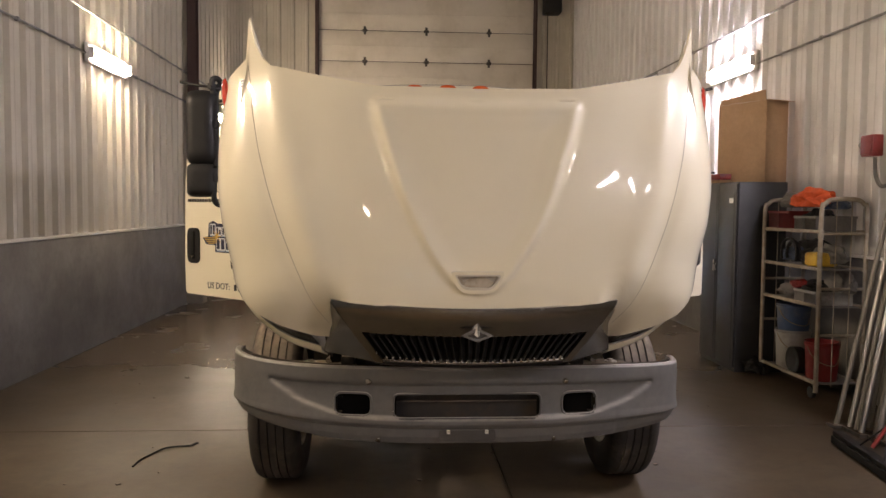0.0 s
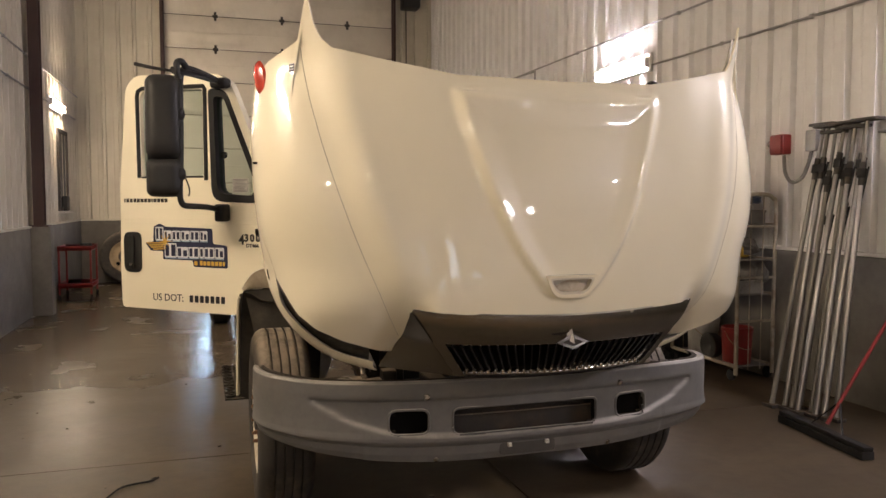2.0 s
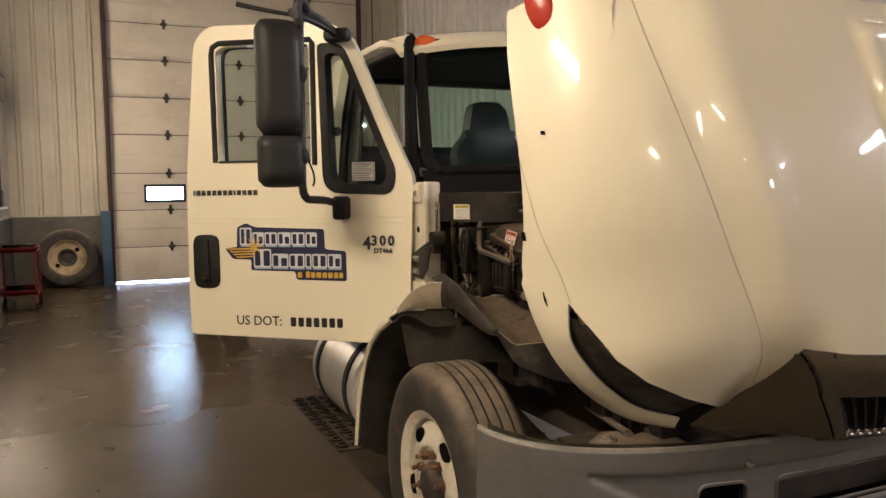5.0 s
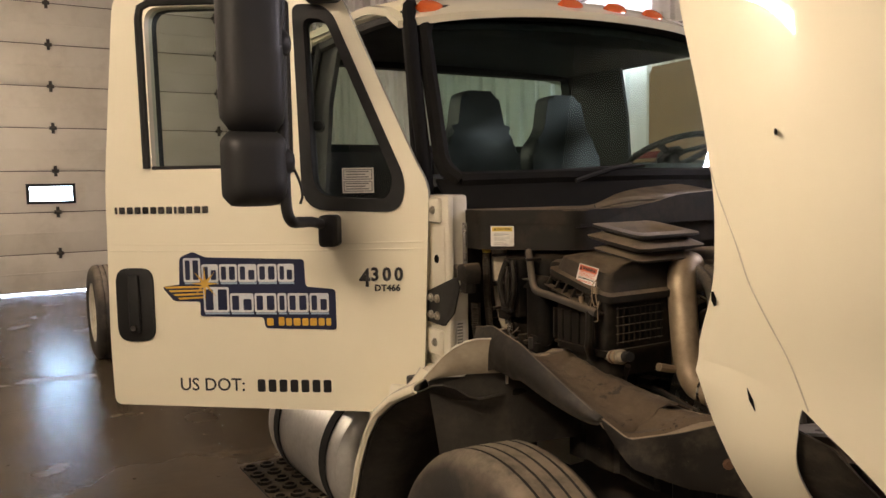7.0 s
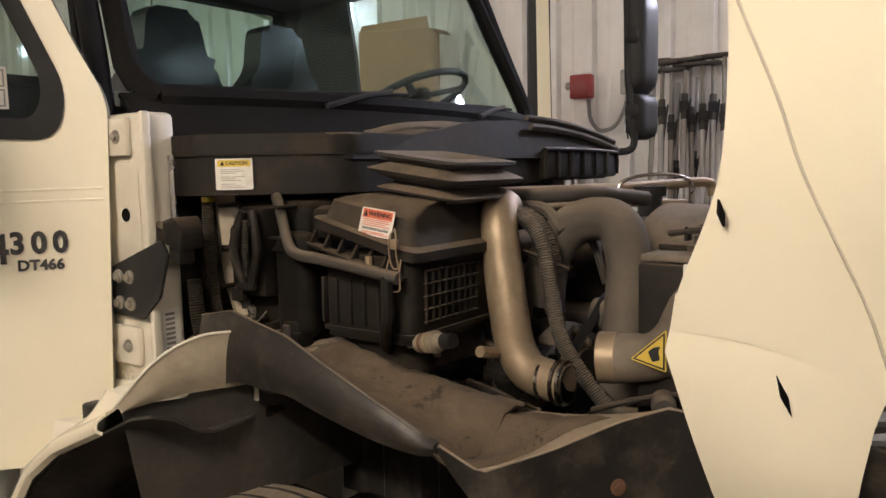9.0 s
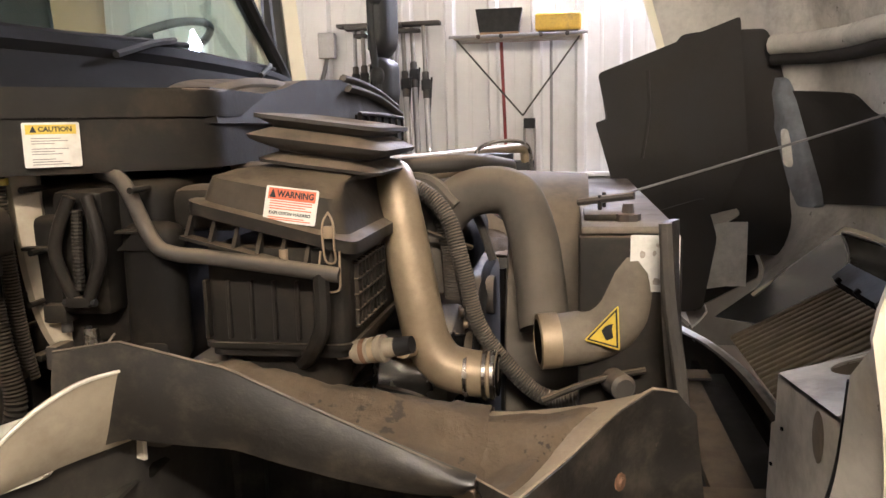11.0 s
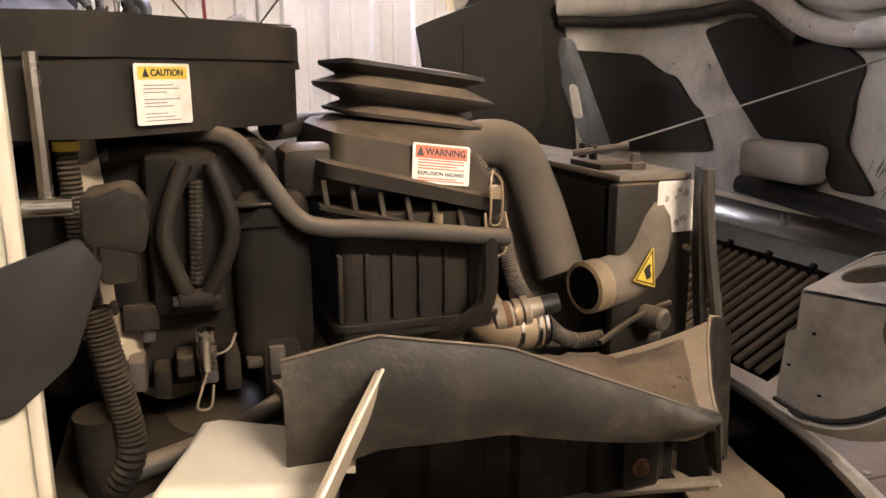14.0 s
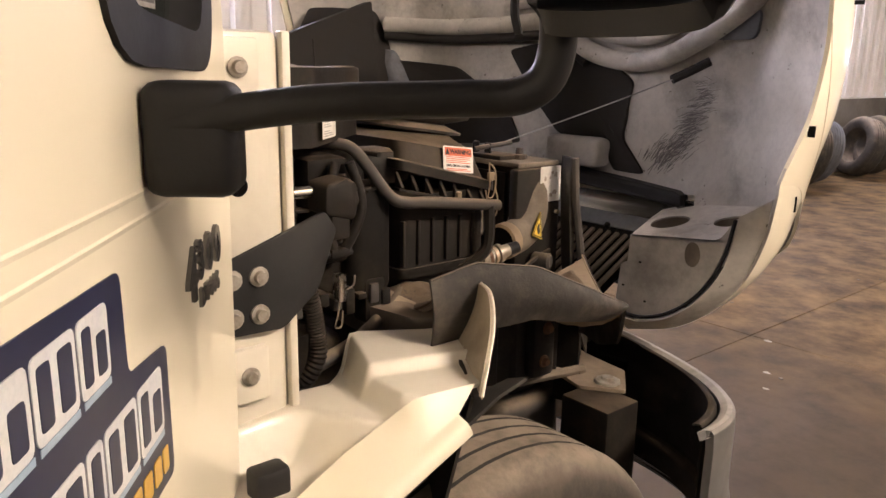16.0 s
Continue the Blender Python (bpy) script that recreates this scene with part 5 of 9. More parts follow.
def cab_side(s):
    # rear pillar and sill
    outer = [(2.70, 0.95), (3.0, 0.95), (3.0, 2.40), (2.74, 2.42), (2.70, 2.36)]
    m = Matrix(((0, 0, -s, s * 1.0), (1, 0, 0, 0), (0, 1, 0, 0), (0, 0, 0, 1)))
    def pillar(u, v):
        y = 2.68 + 0.33 * u
        z = 0.95 + 1.47 * v
        return (s * (cab_half(z) - 0.03 * u ** 4), y, z)
    part("rear_pillar", sheet(B(), pillar, steps(0, 1, 6), steps(0, 1, 14), -0.05 * s), M_WHITE, cab)
    part("pillar_lining", sheet(B(), lambda u, v: (s * (cab_half(0.97 + 1.43 * v) - 0.055), 2.50 + 0.44 * u, 0.97 + 1.43 * v), steps(0, 1, 5), steps(0, 1, 14), 0.02 * s), M_CABIN, cab)
    part("sill", box(B(), (min(s * 0.9, s * 1.0), 1.54, 0.93), (max(s * 0.9, s * 1.0), 2.7, 1.03), None, 0.02), M_WHITE, cab)
    part("header", tube(B(), [(s * 0.875, 1.83, 2.385), (s * 0.89, 2.2, 2.41), (s * 0.885, 2.72, 2.40)], 0.028, 8, 5), M_WHITE, cab)
    part("door_seal", tube(B(), [(s * 0.985, 1.585, 1.05), (s * 0.985, 1.60, 1.68), (s * 0.955, 1.66, 1.85), (s * 0.885, 1.84, 2.34), (s * 0.87, 1.95, 2.385), (s * 0.875, 2.5, 2.385), (s * 0.89, 2.66, 2.34), (s * 0.98, 2.67, 1.7), (s * 0.985, 2.67, 1.06)], 0.014, 8, 6), M_RUBBER, cab)
    part("inner_rail", tube(B(), [(s * 0.86, 1.86, 2.365), (s * 0.87, 2.2, 2.372), (s * 0.87, 2.75, 2.365)], 0.026, 8, 5), M_CABIN, cab)
    # windscreen pillar
    part("front_pillar", tube(B(), [(s * 0.965, 1.56, 1.66), (s * 0.945, 1.61, 1.80), (s * 0.915, 1.71, 2.06), (s * 0.88, 1.81, 2.33), (s * 0.85, 1.86, 2.40)], 0.034, 10, 5, flat=0.75), M_SCREENBLACK, cab)
    # hinge pillar, with its hinges and hole
    hp = part("hinge_pillar", box(B(), (min(s * 0.90, s * 0.975), 1.405, 1.10), (max(s * 0.90, s * 0.975), 1.575, 1.69), None, 0.012), M_WHITEDIRTY, cab, "dusty white hinge pillar")
    part("flange", box(B(), (min(s * 0.965, s * 0.985), 1.393, 1.10), (max(s * 0.965, s * 0.985), 1.407, 1.69), None, 0.004), M_WHITEDIRTY, hp)
    part("pressing", box(B(), (min(s * 0.974, s * 0.979), 1.43, 1.37), (max(s * 0.974, s * 0.979), 1.56, 1.585), None, 0.02), M_WHITEDIRTY, hp)
    # black disc painted for the shade of the pillar's round hole
    part("pillar_hole_shade", lathe(B(), [(0, 0.0), (0.011, 0.001), (0.013, 0.0025), (0.0145, 0.0)], Matrix.Translation((s * 0.9795, 1.478, 1.477)) @ pose(0, 0, 0, 0, 90 * s, 0), 18), M_VOID, hp)
    for z0, z1 in ((1.155, 1.24), (1.60, 1.68)):
        h = part("hinge", box(B(), (min(s * 0.975, s * 0.992), 1.445, z0), (max(s * 0.975, s * 0.992), 1.56, z1), None, 0.006), M_WHITEDIRTY, hp)
        for y in (1.478, 1.545):
            part("bolt", lathe(B(), [(0, 0.010), (0.008, 0.010), (0.010, 0.004), (0.0145, 0.003), (0.0145, 0)], Matrix.Translation((s * 0.992, y, (z0 + z1) / 2)) @ pose(0, 0, 0, 0, 90 * s, 0), 12), M_BOLT, h)


on_both_sides(cab_side)
_lb = part("pillar_label", box(B(), (-0.962, 1.4035, 1.17), (-0.915, 1.4047, 1.275)), M_LABEL, cab, "pale vertical data label")
for _k in range(9):
    part("print", box(B(), (-0.95, 1.4028, 1.178 + 0.0105 * _k), (-0.928, 1.4036, 1.184 + 0.0105 * _k)), M_GREYINK, _lb)


# windscreen
def wind_pt(u, v):
    x = u * (0.895 - 0.075 * v)
    y = 1.458 + 0.262 * v + (0.10 + 0.01 * v) * u * u
    return (x, y, 1.735 + 0.625 * v + 0.01 * (1 - u * u) * (1 - v) + 0.03 * (1 - u * u) * v)


_g = part("windscreen", sheet(B(), wind_pt, steps(-1, 1, 32), steps(0, 1, 14), 0.005), M_GLASS, cab, "greenish windscreen")
_g.visible_shadow = False
_loop = [wind_pt(u, 0) for u in steps(-0.94, 0.94, 20)] + [wind_pt(0.985, 0.06)] + [wind_pt(1, v) for v in steps(0.12, 0.88, 8)] + [wind_pt(0.97, 0.97)] + [wind_pt(u, 1) for u in steps(0.9, -0.9, 20)] + [wind_pt(-0.97, 0.97)] + [wind_pt(-1, v) for v in steps(0.88, 0.12, 8)] + [wind_pt(-0.985, 0.06)]
part("windscreen_seal", tube(B(), _loop + _loop[:1], 0.030, 8, 1, smooth=False), M_SCREENBLACK, cab)
part("visor_band", sheet(B(), lambda u, v: Vector(wind_pt(u, 0.9 + 0.1 * v)) + Vector((0, 0.012, 0)), steps(-0.97, 0.97, 20), steps(0, 1, 3), 0.004), M_BLACK, cab)
part("lower_screen_panel", sheet(B(), lambda u, v: Vector(wind_pt(u, 0.0)) + Vector((0, -0.10 * v + 0.01, -0.11 * v)), steps(-1.03, 1.03, 30), steps(0, 1, 5), 0.012), M_SCREENBLACK, cab, "black panel under the windscreen")
for x in (-0.79, -0.224, 0.0, 0.224, 0.79):
    u = x / 0.93
    m = Matrix.Translation(roof_pt(u, 0.045)) @ pose(0, 0, 0, 55, 0, 0)
    part("roof_lamp", lathe(B(), [(0, 0.022), (0.6, 0.02), (0.9, 0.012), (1.0, -0.01)], m @ Matrix.Diagonal((0.06, 0.032, 1, 1)), 20), M_AMBER, cab, "amber roof marker lamp")
for s, x0 in ((-1, -0.42), (1, 0.30)):
    tip = Vector(wind_pt(x0 / 0.9 + 0.34, 0.07))
    foot = Vector(wind_pt(x0 / 0.9, -0.02))
    w = part("wiper", tube(B(), [foot + Vector((0, -0.05, 0)), foot.lerp(tip, 0.5) + Vector((0, -0.045, 0.006)), tip + Vector((0, -0.02, 0))], 0.008, 6, 5), M_BLACK, cab)
    part("blade", tube(B(), [Vector(wind_pt(x0 / 0.9 + d, 0.035 + 0.05 * (d + 0.1))) + Vector((0, -0.016, 0)) for d in (-0.1, 0.15, 0.42)], 0.006, 6, 4), M_RUBBER, w)

# inside the cab
dash = part("dashboard", sheet(B(), lambda u, v: (0.9 * u, 1.55 + 0.42 * v + 0.05 * u * u * (1 - v), 1.745 - 0.03 * v + 0.03 * math.sin(3.1 * v) + 0.03 * math.exp(-((0.9 * u - 0.4) / 0.28) ** 2) * math.sin(3.1 * v) - 0.25 * smooth01((v - 0.8) / 0.2)), steps(-1, 1, 20), steps(0, 1, 14), 0.03), M_DASH, cab)
part("cluster_hood", box(B(), (0.24, 1.68, 1.70), (0.68, 1.92, 1.80), None, 0.05, 4), M_DASH, dash)
_m = Matrix.Translation((0.63, 1.94, 1.85)) @ pose(0, 0, 0, -24, 0, 0)
sw = part("steering_wheel", lathe(B(), [(0.215 + 0.014 * math.cos(a), 0.014 * math.sin(a)) for a in (2 * math.pi * k / 10 for k in range(10))], _m, 44, True), M_SEAT, cab, "dark steering wheel")
bm = B()
for a in (0, 120, 240):
    box(bm, (0.03, -0.016, -0.008), (0.22, 0.016, 0.008), _m @ pose(0, 0, 0, 0, 0, a + 90), 0.005)
lathe(bm, [(0, 0.02), (0.06, 0.015), (0.07, -0.01), (0, -0.02)], _m, 20)
part("spokes", bm, M_SEAT, sw)
part("column", cyl(B(), _m @ Vector((0, 0, -0.01)), _m @ Vector((0, 0, -0.4)), 0.035, seg=12), M_SEAT, sw)


def cab_seat(x, w):
    t = part("seat", box(B(), (x - w / 2, 2.05, 1.30), (x + w / 2, 2.58, 1.46), None, 0.05, 4), M_SEAT, cab, "dark vinyl high-back seat")
    hw = w / 2
    outline = round_poly([(-hw * 0.92, 0.0), (hw * 0.92, 0.0), (hw, 0.36), (hw * 0.98, 0.50), (hw * 0.62, 0.575), (0.125, 0.70), (0.105, 0.775), (-0.105, 0.775), (-0.125, 0.70), (-hw * 0.62, 0.575), (-hw * 0.98, 0.50), (-hw, 0.36)], [0.03, 0.03, 0.06, 0.07, 0.06, 0.04, 0.04, 0.04, 0.04, 0.06, 0.07, 0.06], 4)
    part("backrest", prism(B(), outline, -0.05, 0.06, Matrix.Translation((x, 2.60, 1.42)) @ pose(0, 0, 0, -4, 0, 0) @ ALONG_X, 0.03), M_SEAT, t)
    part("base", box(B(), (x - 0.2, 2.1, 1.0), (x + 0.2, 2.5, 1.30), None, 0.02), M_CABIN, t)


cab_seat(-0.04, 0.47)
cab_seat(0.517, 0.48)


# ---- doors ----
DOOR = round_poly([(-1.122, 0.968), (-0.04, 0.95), (0.0, 1.05), (0.028, 1.72), (-0.02, 1.81), (-0.265, 2.365), (-0.36, 2.418), (-0.98, 2.436), (-1.058, 2.37), (-1.118, 1.75), (-1.128, 1.2)], [0.03, 0.03, 0.03, 0.08, 0.08, 0.09, 0.08, 0.09, 0.09, 0.05, 0.05])
D_WIN = round_poly([(-0.942, 1.80), (-0.468, 1.80), (-0.468, 2.332), (-0.948, 2.338)], [0.012, 0.012, 0.03, 0.06])
D_QTR = round_poly([(-0.372, 1.690), (-0.105, 1.672), (-0.086, 1.745), (-0.315, 2.280), (-0.392, 2.286)], [0.07, 0.06, 0.05, 0.05, 0.03])
D_QTR_OUT = round_poly([(-0.408, 1.645), (-0.072, 1.634), (-0.048, 1.735), (-0.298, 2.322), (-0.424, 2.326)], [0.09, 0.07, 0.06, 0.07, 0.03])


def cab_door(s):
    hinge, d = Vector((-1.008, 1.522, 0)), Vector((-0.755, 0.656, 0))
    m = Matrix(((-0.985 * d.x, 0, -0.656, hinge.x), (-0.985 * d.y, 0, -0.755, hinge.y), (0, 1, 0, 0), (0, 0, 0, 1)))
    swing = Matrix.Translation((-1.016, 1.513, 0)) @ pose(0, 0, 0, 0, 0, 0.6) @ Matrix.Translation((1.008, -1.522, 0))
    if s < 0:
        m = Matrix.Translation((-1.016, 1.513, 0)) @ pose(0, 0, 0, 0, 0, 3.8) @ Matrix.Translation((1.008, -1.522, 0)) @ m
    else:
        swing = Matrix.Translation((1.008, 1.522, 0)) @ pose(0, 0, 0, 0, 0, -11) @ Matrix.Translation((-1.008, -1.522, 0))
        m = swing @ MIRROR_X @ m
    door = part("door", plate_holes(B(), DOOR, [D_WIN, D_QTR], -0.055, 0.0, m), M_WHITE, truck, "white cab door standing open, with company lettering" if s < 0 else "white cab door standing open")
    part("inner_lining", plate_holes(B(), shrink(DOOR, 0.03), [D_WIN, D_QTR], -0.09, -0.057, m), M_CABIN, door)
    for loop in (D_WIN, D_QTR):
        g = part("window_pane", prism(B(), loop, -0.035, -0.03, m), M_GLASSD, door)
        g.visible_shadow = False
    part("quarter_seal", collar(B(), D_QTR_OUT, shrink(D_QTR, 0.006), -0.06, 0.006, m), M_RUBBER, door)
    # the big pane's black channel runs up the back, along the top and down the front
    chan = [(-0.960, 1.795), (-0.966, 2.30), (-0.958, 2.335), (-0.925, 2.352), (-0.46, 2.346), (-0.449, 2.33), (-0.449, 1.775)]
    part("window_channel", tube(B(), [m @ Vector((x, z, -0.004)) for x, z in chan], 0.019, 8, 1, flat=0.75, smooth=False), M_RUBBER, door)
    part("window_sweep", box(B(), (-0.945, 1.790, -0.03), (-0.468, 1.803, 0.001), m, 0.003), M_RUBBER, door)
    part("vent_knob", lathe(B(), [(0, 0.03), (0.018, 0.028), (0.022, 0.01), (0.014, 0.0), (0, 0)], m @ Matrix.Translation((-0.36, 1.93, -0.075)), 14), M_BLACK, door)
    for z in (1.535, 1.512):
        part("crease", tube(B(), [m @ Vector((x, z + 0.004 * math.sin(3 * x), -0.0046)) for x in (-1.117, -0.8, -0.4, 0.008)], 0.006, 8, 4), M_WHITE, door)
    hd = part("door_handle", prism(B(), round_poly(rect(-1.094, 1.195, -0.957, 1.452), 0.045), -0.004, 0.008, m, 0.004), M_BLACK, door, "black recessed door handle")
    part("pull", box(B(), (-1.045, 1.225, 0.008), (-1.005, 1.43, 0.022), m, 0.008, 3), M_RUBBER, hd)
    part("lock", lathe(B(), [(0, 0.012), (0.01, 0.012), (0.012, 0.0)], m @ Matrix.Translation((-1.025, 1.245, 0.020)), 12), M_CLAMP, hd)
    # mirrors on their tube arm
    def W(p):
        return swing @ MIRROR_X @ Vector(p) if s > 0 else swing @ Vector(p)
    arm = part("mirror_arm", tube(B(), [W(p) for p in ((-1.27, 1.70, 1.592), (-1.36, 1.60, 1.612), (-1.44, 1.505, 1.618), (-1.485, 1.457, 1.624), (-1.505, 1.442, 1.66), (-1.505, 1.45, 1.75), (-1.498, 1.47, 1.95), (-1.495, 1.475, 2.25), (-1.488, 1.48, 2.36), (-1.455, 1.51, 2.40), (-1.34, 1.62, 2.38), (-1.25, 1.72, 2.35))], 0.0168, 14, 8), M_BLACK, door)
    part("mount", box(B(), (-0.338, 1.525, 0.0), (-0.272, 1.63, 0.085), m, 0.016, 3), M_BLACK, arm)
    part("upper_mount", box(B(), (-0.37, 2.32, 0.0), (-0.25, 2.38, 0.07), m, 0.02, 3), M_BLACK, arm)
    part("arm_cap", tube(B(), [W((-1.53, 1.43, 2.372)), W((-1.45, 1.50, 2.372)), W((-1.34, 1.61, 2.362)), W((-1.25, 1.71, 2.352))], lambda t: 0.030 - 0.008 * t, 10, 6, flat=0.6), M_BLACK, arm)
    part("arm_finial", tube(B(), [W((-1.505, 1.445, 2.33)), W((-1.51, 1.435, 2.41)), W((-1.485, 1.45, 2.425)), W((-1.46, 1.48, 2.40))], 0.019, 10, 6), M_BLACK, arm)
    part("antenna", tube(B(), [W((-1.53, 1.46, 2.372)), W((-1.64, 1.50, 2.392)), W((-1.735, 1.54, 2.415))], lambda t: 0.008 + 0.003 * t, 8, 3), M_BLACK, arm)
    for z0, z1, r in ((1.895, 2.335, 0.045), (1.69, 1.868, 0.04)):
        bm = B()
        lo, hi = ((-1.685, 1.425), (-1.49, 1.49))
        mm = MIRROR_X if s > 0 else None
        def shell(u, v):
            return W((-1.587 + 0.077 * u, 1.455 - 0.05 * (1 - u ** 8) * (1 - abs(2 * v - 1) ** 10) + 0.02, (z0 + z1) / 2 + (z1 - z0) / 2 * (2 * v - 1) * (1 - 0.05 * abs(u) ** 3)))
        def edge_round(u):
            return math.sin(u * math.pi / 2)
        sheet(bm, lambda u, v: shell(edge_round(u), 0.5 + 0.5 * edge_round(2 * v - 1)), steps(-1, 1, 14), steps(0, 1, 18), -0.02 * (1 if s < 0 else -1))
        mir = part("mirror", bm, M_BLACK, arm, "black mirror housing")
        part("mirror_face", box(B(), (-1.655, 1.488, z0 + 0.015), (-1.505, 1.498, z1 - 0.015), swing @ MIRROR_X if s > 0 else swing, 0.004), M_MIRROR, mir)
        part("clamp", lathe(B(), [(0, 0.036), (0.02, 0.034), (0.031, 0.02), (0.033, 0.0), (0.031, -0.02), (0.02, -0.034), (0, -0.036)], Matrix.Translation(W((-1.505, 1.455, (z0 + z1) / 2 + 0.02))), 18), M_BLACK, mir)
    part("mirror_cable", tube(B(), [W(p) for p in ((-1.485, 1.455, 1.80), (-1.462, 1.445, 1.74), (-1.455, 1.445, 1.70), (-1.462, 1.445, 1.675))], 0.004, 6, 4), M_RUBBER, arm)
    if s < 0:
        door_marks(door, m)
    return door


def door_marks(door, m):
    def at(x, z, out=0.001):
        return m @ Matrix.Translation((x, z, out))
    # company mark: navy field; a pale block with dark bars stands for each letter of the two upper rows, gold ones below
    mark = part("company_mark", prism(B(), round_poly([(-0.862, 1.405), (-0.858, 1.488), (-0.81, 1.508), (-0.765, 1.488), (-0.411, 1.479), (-0.408, 1.386), (-0.303, 1.376), (-0.302, 1.237), (-0.555, 1.241), (-0.56, 1.280), (-0.790, 1.283), (-0.787, 1.334), (-0.884, 1.336), (-0.926, 1.386), (-0.862, 1.394)], 0.012, 3), 0.0008, 0.002, m), M_NAVY, door, "navy, pale blue and gold company mark")
    for x, z, ws, h in ((-0.845, 1.402, (0.066, 0.064, 0.068, 0.070, 0.072, 0.062), 0.062), (-0.775, 1.297, (0.096, 0.088, 0.082, 0.036, 0.078, 0.072), 0.066)):
        for k, w in enumerate(ws):
            top = z + h + (0.022 if k == 0 else 0.0)
            part("pale_block", prism(B(), round_poly(rect(x, z, x + w - 0.004, top), 0.008, 3), 0.002, 0.003, m), M_DECALW, mark)
            inner = w - 0.018
            for a, b in (((0.0, 0.36), (0.58, 1.0)) if w > 0.05 else ((0.0, 1.0),)):
                part("navy_bar", prism(B(), round_poly(rect(x + 0.007 + a * inner, z + 0.008, x + 0.007 + b * inner, top - 0.008 - (0.012 if a > 0 and k % 2 else 0.0)), 0.004, 2), 0.003, 0.0036, m), M_NAVY, mark)
            part("blue_shade", prism(B(), rect(x + 0.004, z - 0.007, x + w - 0.004, z - 0.001), 0.002, 0.0026, m), M_DECALB, mark)
            x += w
    x = -0.549
    for k, w in enumerate((0.030, 0.012, 0.026, 0.027, 0.031, 0.028, 0.030, 0.027, 0.022)):
        if k != 1:
            part("gold_bar", prism(B(), round_poly(rect(x, 1.251, x + w * 0.78, 1.281 if k == 2 else 1.277), 0.004, 2), 0.002, 0.003, m), M_GOLD, mark)
        x += w
    for k in range(4):
        part("gold_stripe", prism(B(), [(-0.918 + 0.016 * k, 1.387 - 0.013 * k), (-0.765, 1.389 - 0.012 * k), (-0.765, 1.383 - 0.012 * k), (-0.91 + 0.016 * k, 1.380 - 0.013 * k)], 0.002, 0.003, m), M_GOLD, mark)
    star = [((0.055 if k % 2 == 0 else 0.012) * math.cos(k * math.pi / 8) - 0.769, (0.06 if k % 2 == 0 else 0.012) * math.sin(k * math.pi / 8) + 1.397) for k in range(16)]
    part("gold_star", prism(B(), star, 0.0032, 0.004, m), M_GOLD, mark)
    # maker's name badge: plain dark chrome bars
    x = -1.086
    for k in range(13):
        w = 0.009 if k in (0, 8) else 0.0215
        part("badge_bar", box(B(), (x, 1.640, 0.0), (x + w, 1.664, 0.006), m, 0.002, 1), M_BADGE, door)
        x += w + 0.0072
    lettering("model_digit", "4", 0.085, M_BADGE, at(-0.198, 1.412), door, 0.004, 0.002, 0.9)
    for k, c in enumerate("300"):
        lettering("model_digit", c, 0.062, M_BADGE, at(-0.163 + 0.041 * k, 1.424), door, 0.004, 0.0022, 0.95)
    lettering("engine_badge", "DT466", 0.03, M_BADGE, at(-0.121, 1.379), door, 0.003, 0.001, 1.05)
    lettering("registration_caption", "US DOT:", 0.064, M_INK, at(-0.757, 1.040), door, 0.0006, 0.0004, 0.98)
    for k in range(7):
        x = -0.592 + 0.0395 * k
        part("number_bar", prism(B(), round_poly(rect(x, 1.018, x + 0.028, 1.062), 0.006, 2), 0.0005, 0.0014, m), M_INK, door)
    st = part("window_sticker", prism(B(), rect(-0.275, 1.70, -0.165, 1.785), -0.029, -0.0275, m), M_LABEL, door, "white notice sticker in the quarter window")
    for x0, x1, z0, z1 in ((-0.27, -0.17, 1.745, 1.78), (-0.27, -0.17, 1.705, 1.74)):
        part("border", collar(B(), rect(x0, z0, x1, z1), rect(x0 + 0.003, z0 + 0.003, x1 - 0.003, z1 - 0.003), -0.0274, -0.0269, m), M_GREYINK, st)
        for k in range(3):
            part("print", prism(B(), rect(x0 + 0.008, z0 + 0.007 + 0.009 * k, x1 - 0.012 - 0.012 * (k % 2), z0 + 0.011 + 0.009 * k), -0.0274, -0.0269, m), M_GREYINK, st)


on_both_sides(cab_door)

# ---- under the hood ----
# inner skin of the hood and the dark pads on it
def hood_in(q, v):
    s = 1 if q >= 0 else -1
    X = min(abs(math.sin(q * math.pi / 2)) ** 0.8, 0.999)
    z0, z1 = lerp_table(HOOD_LOW, X)[0] + 0.02, lerp_table(HOOD_TOP, X)[0] - 0.02
    x, y, z = hood_xyz(X, z0 + v * (z1 - z0), s)
    return (x * 0.982, y + 0.022, z)


inner = part("inner_skin", sheet(B(), hood_in, steps(-0.97, 0.97, 110), steps(0, 1, 40), -0.004), M_HOODIN, hood, "grey fibreglass inner skin, dirty")


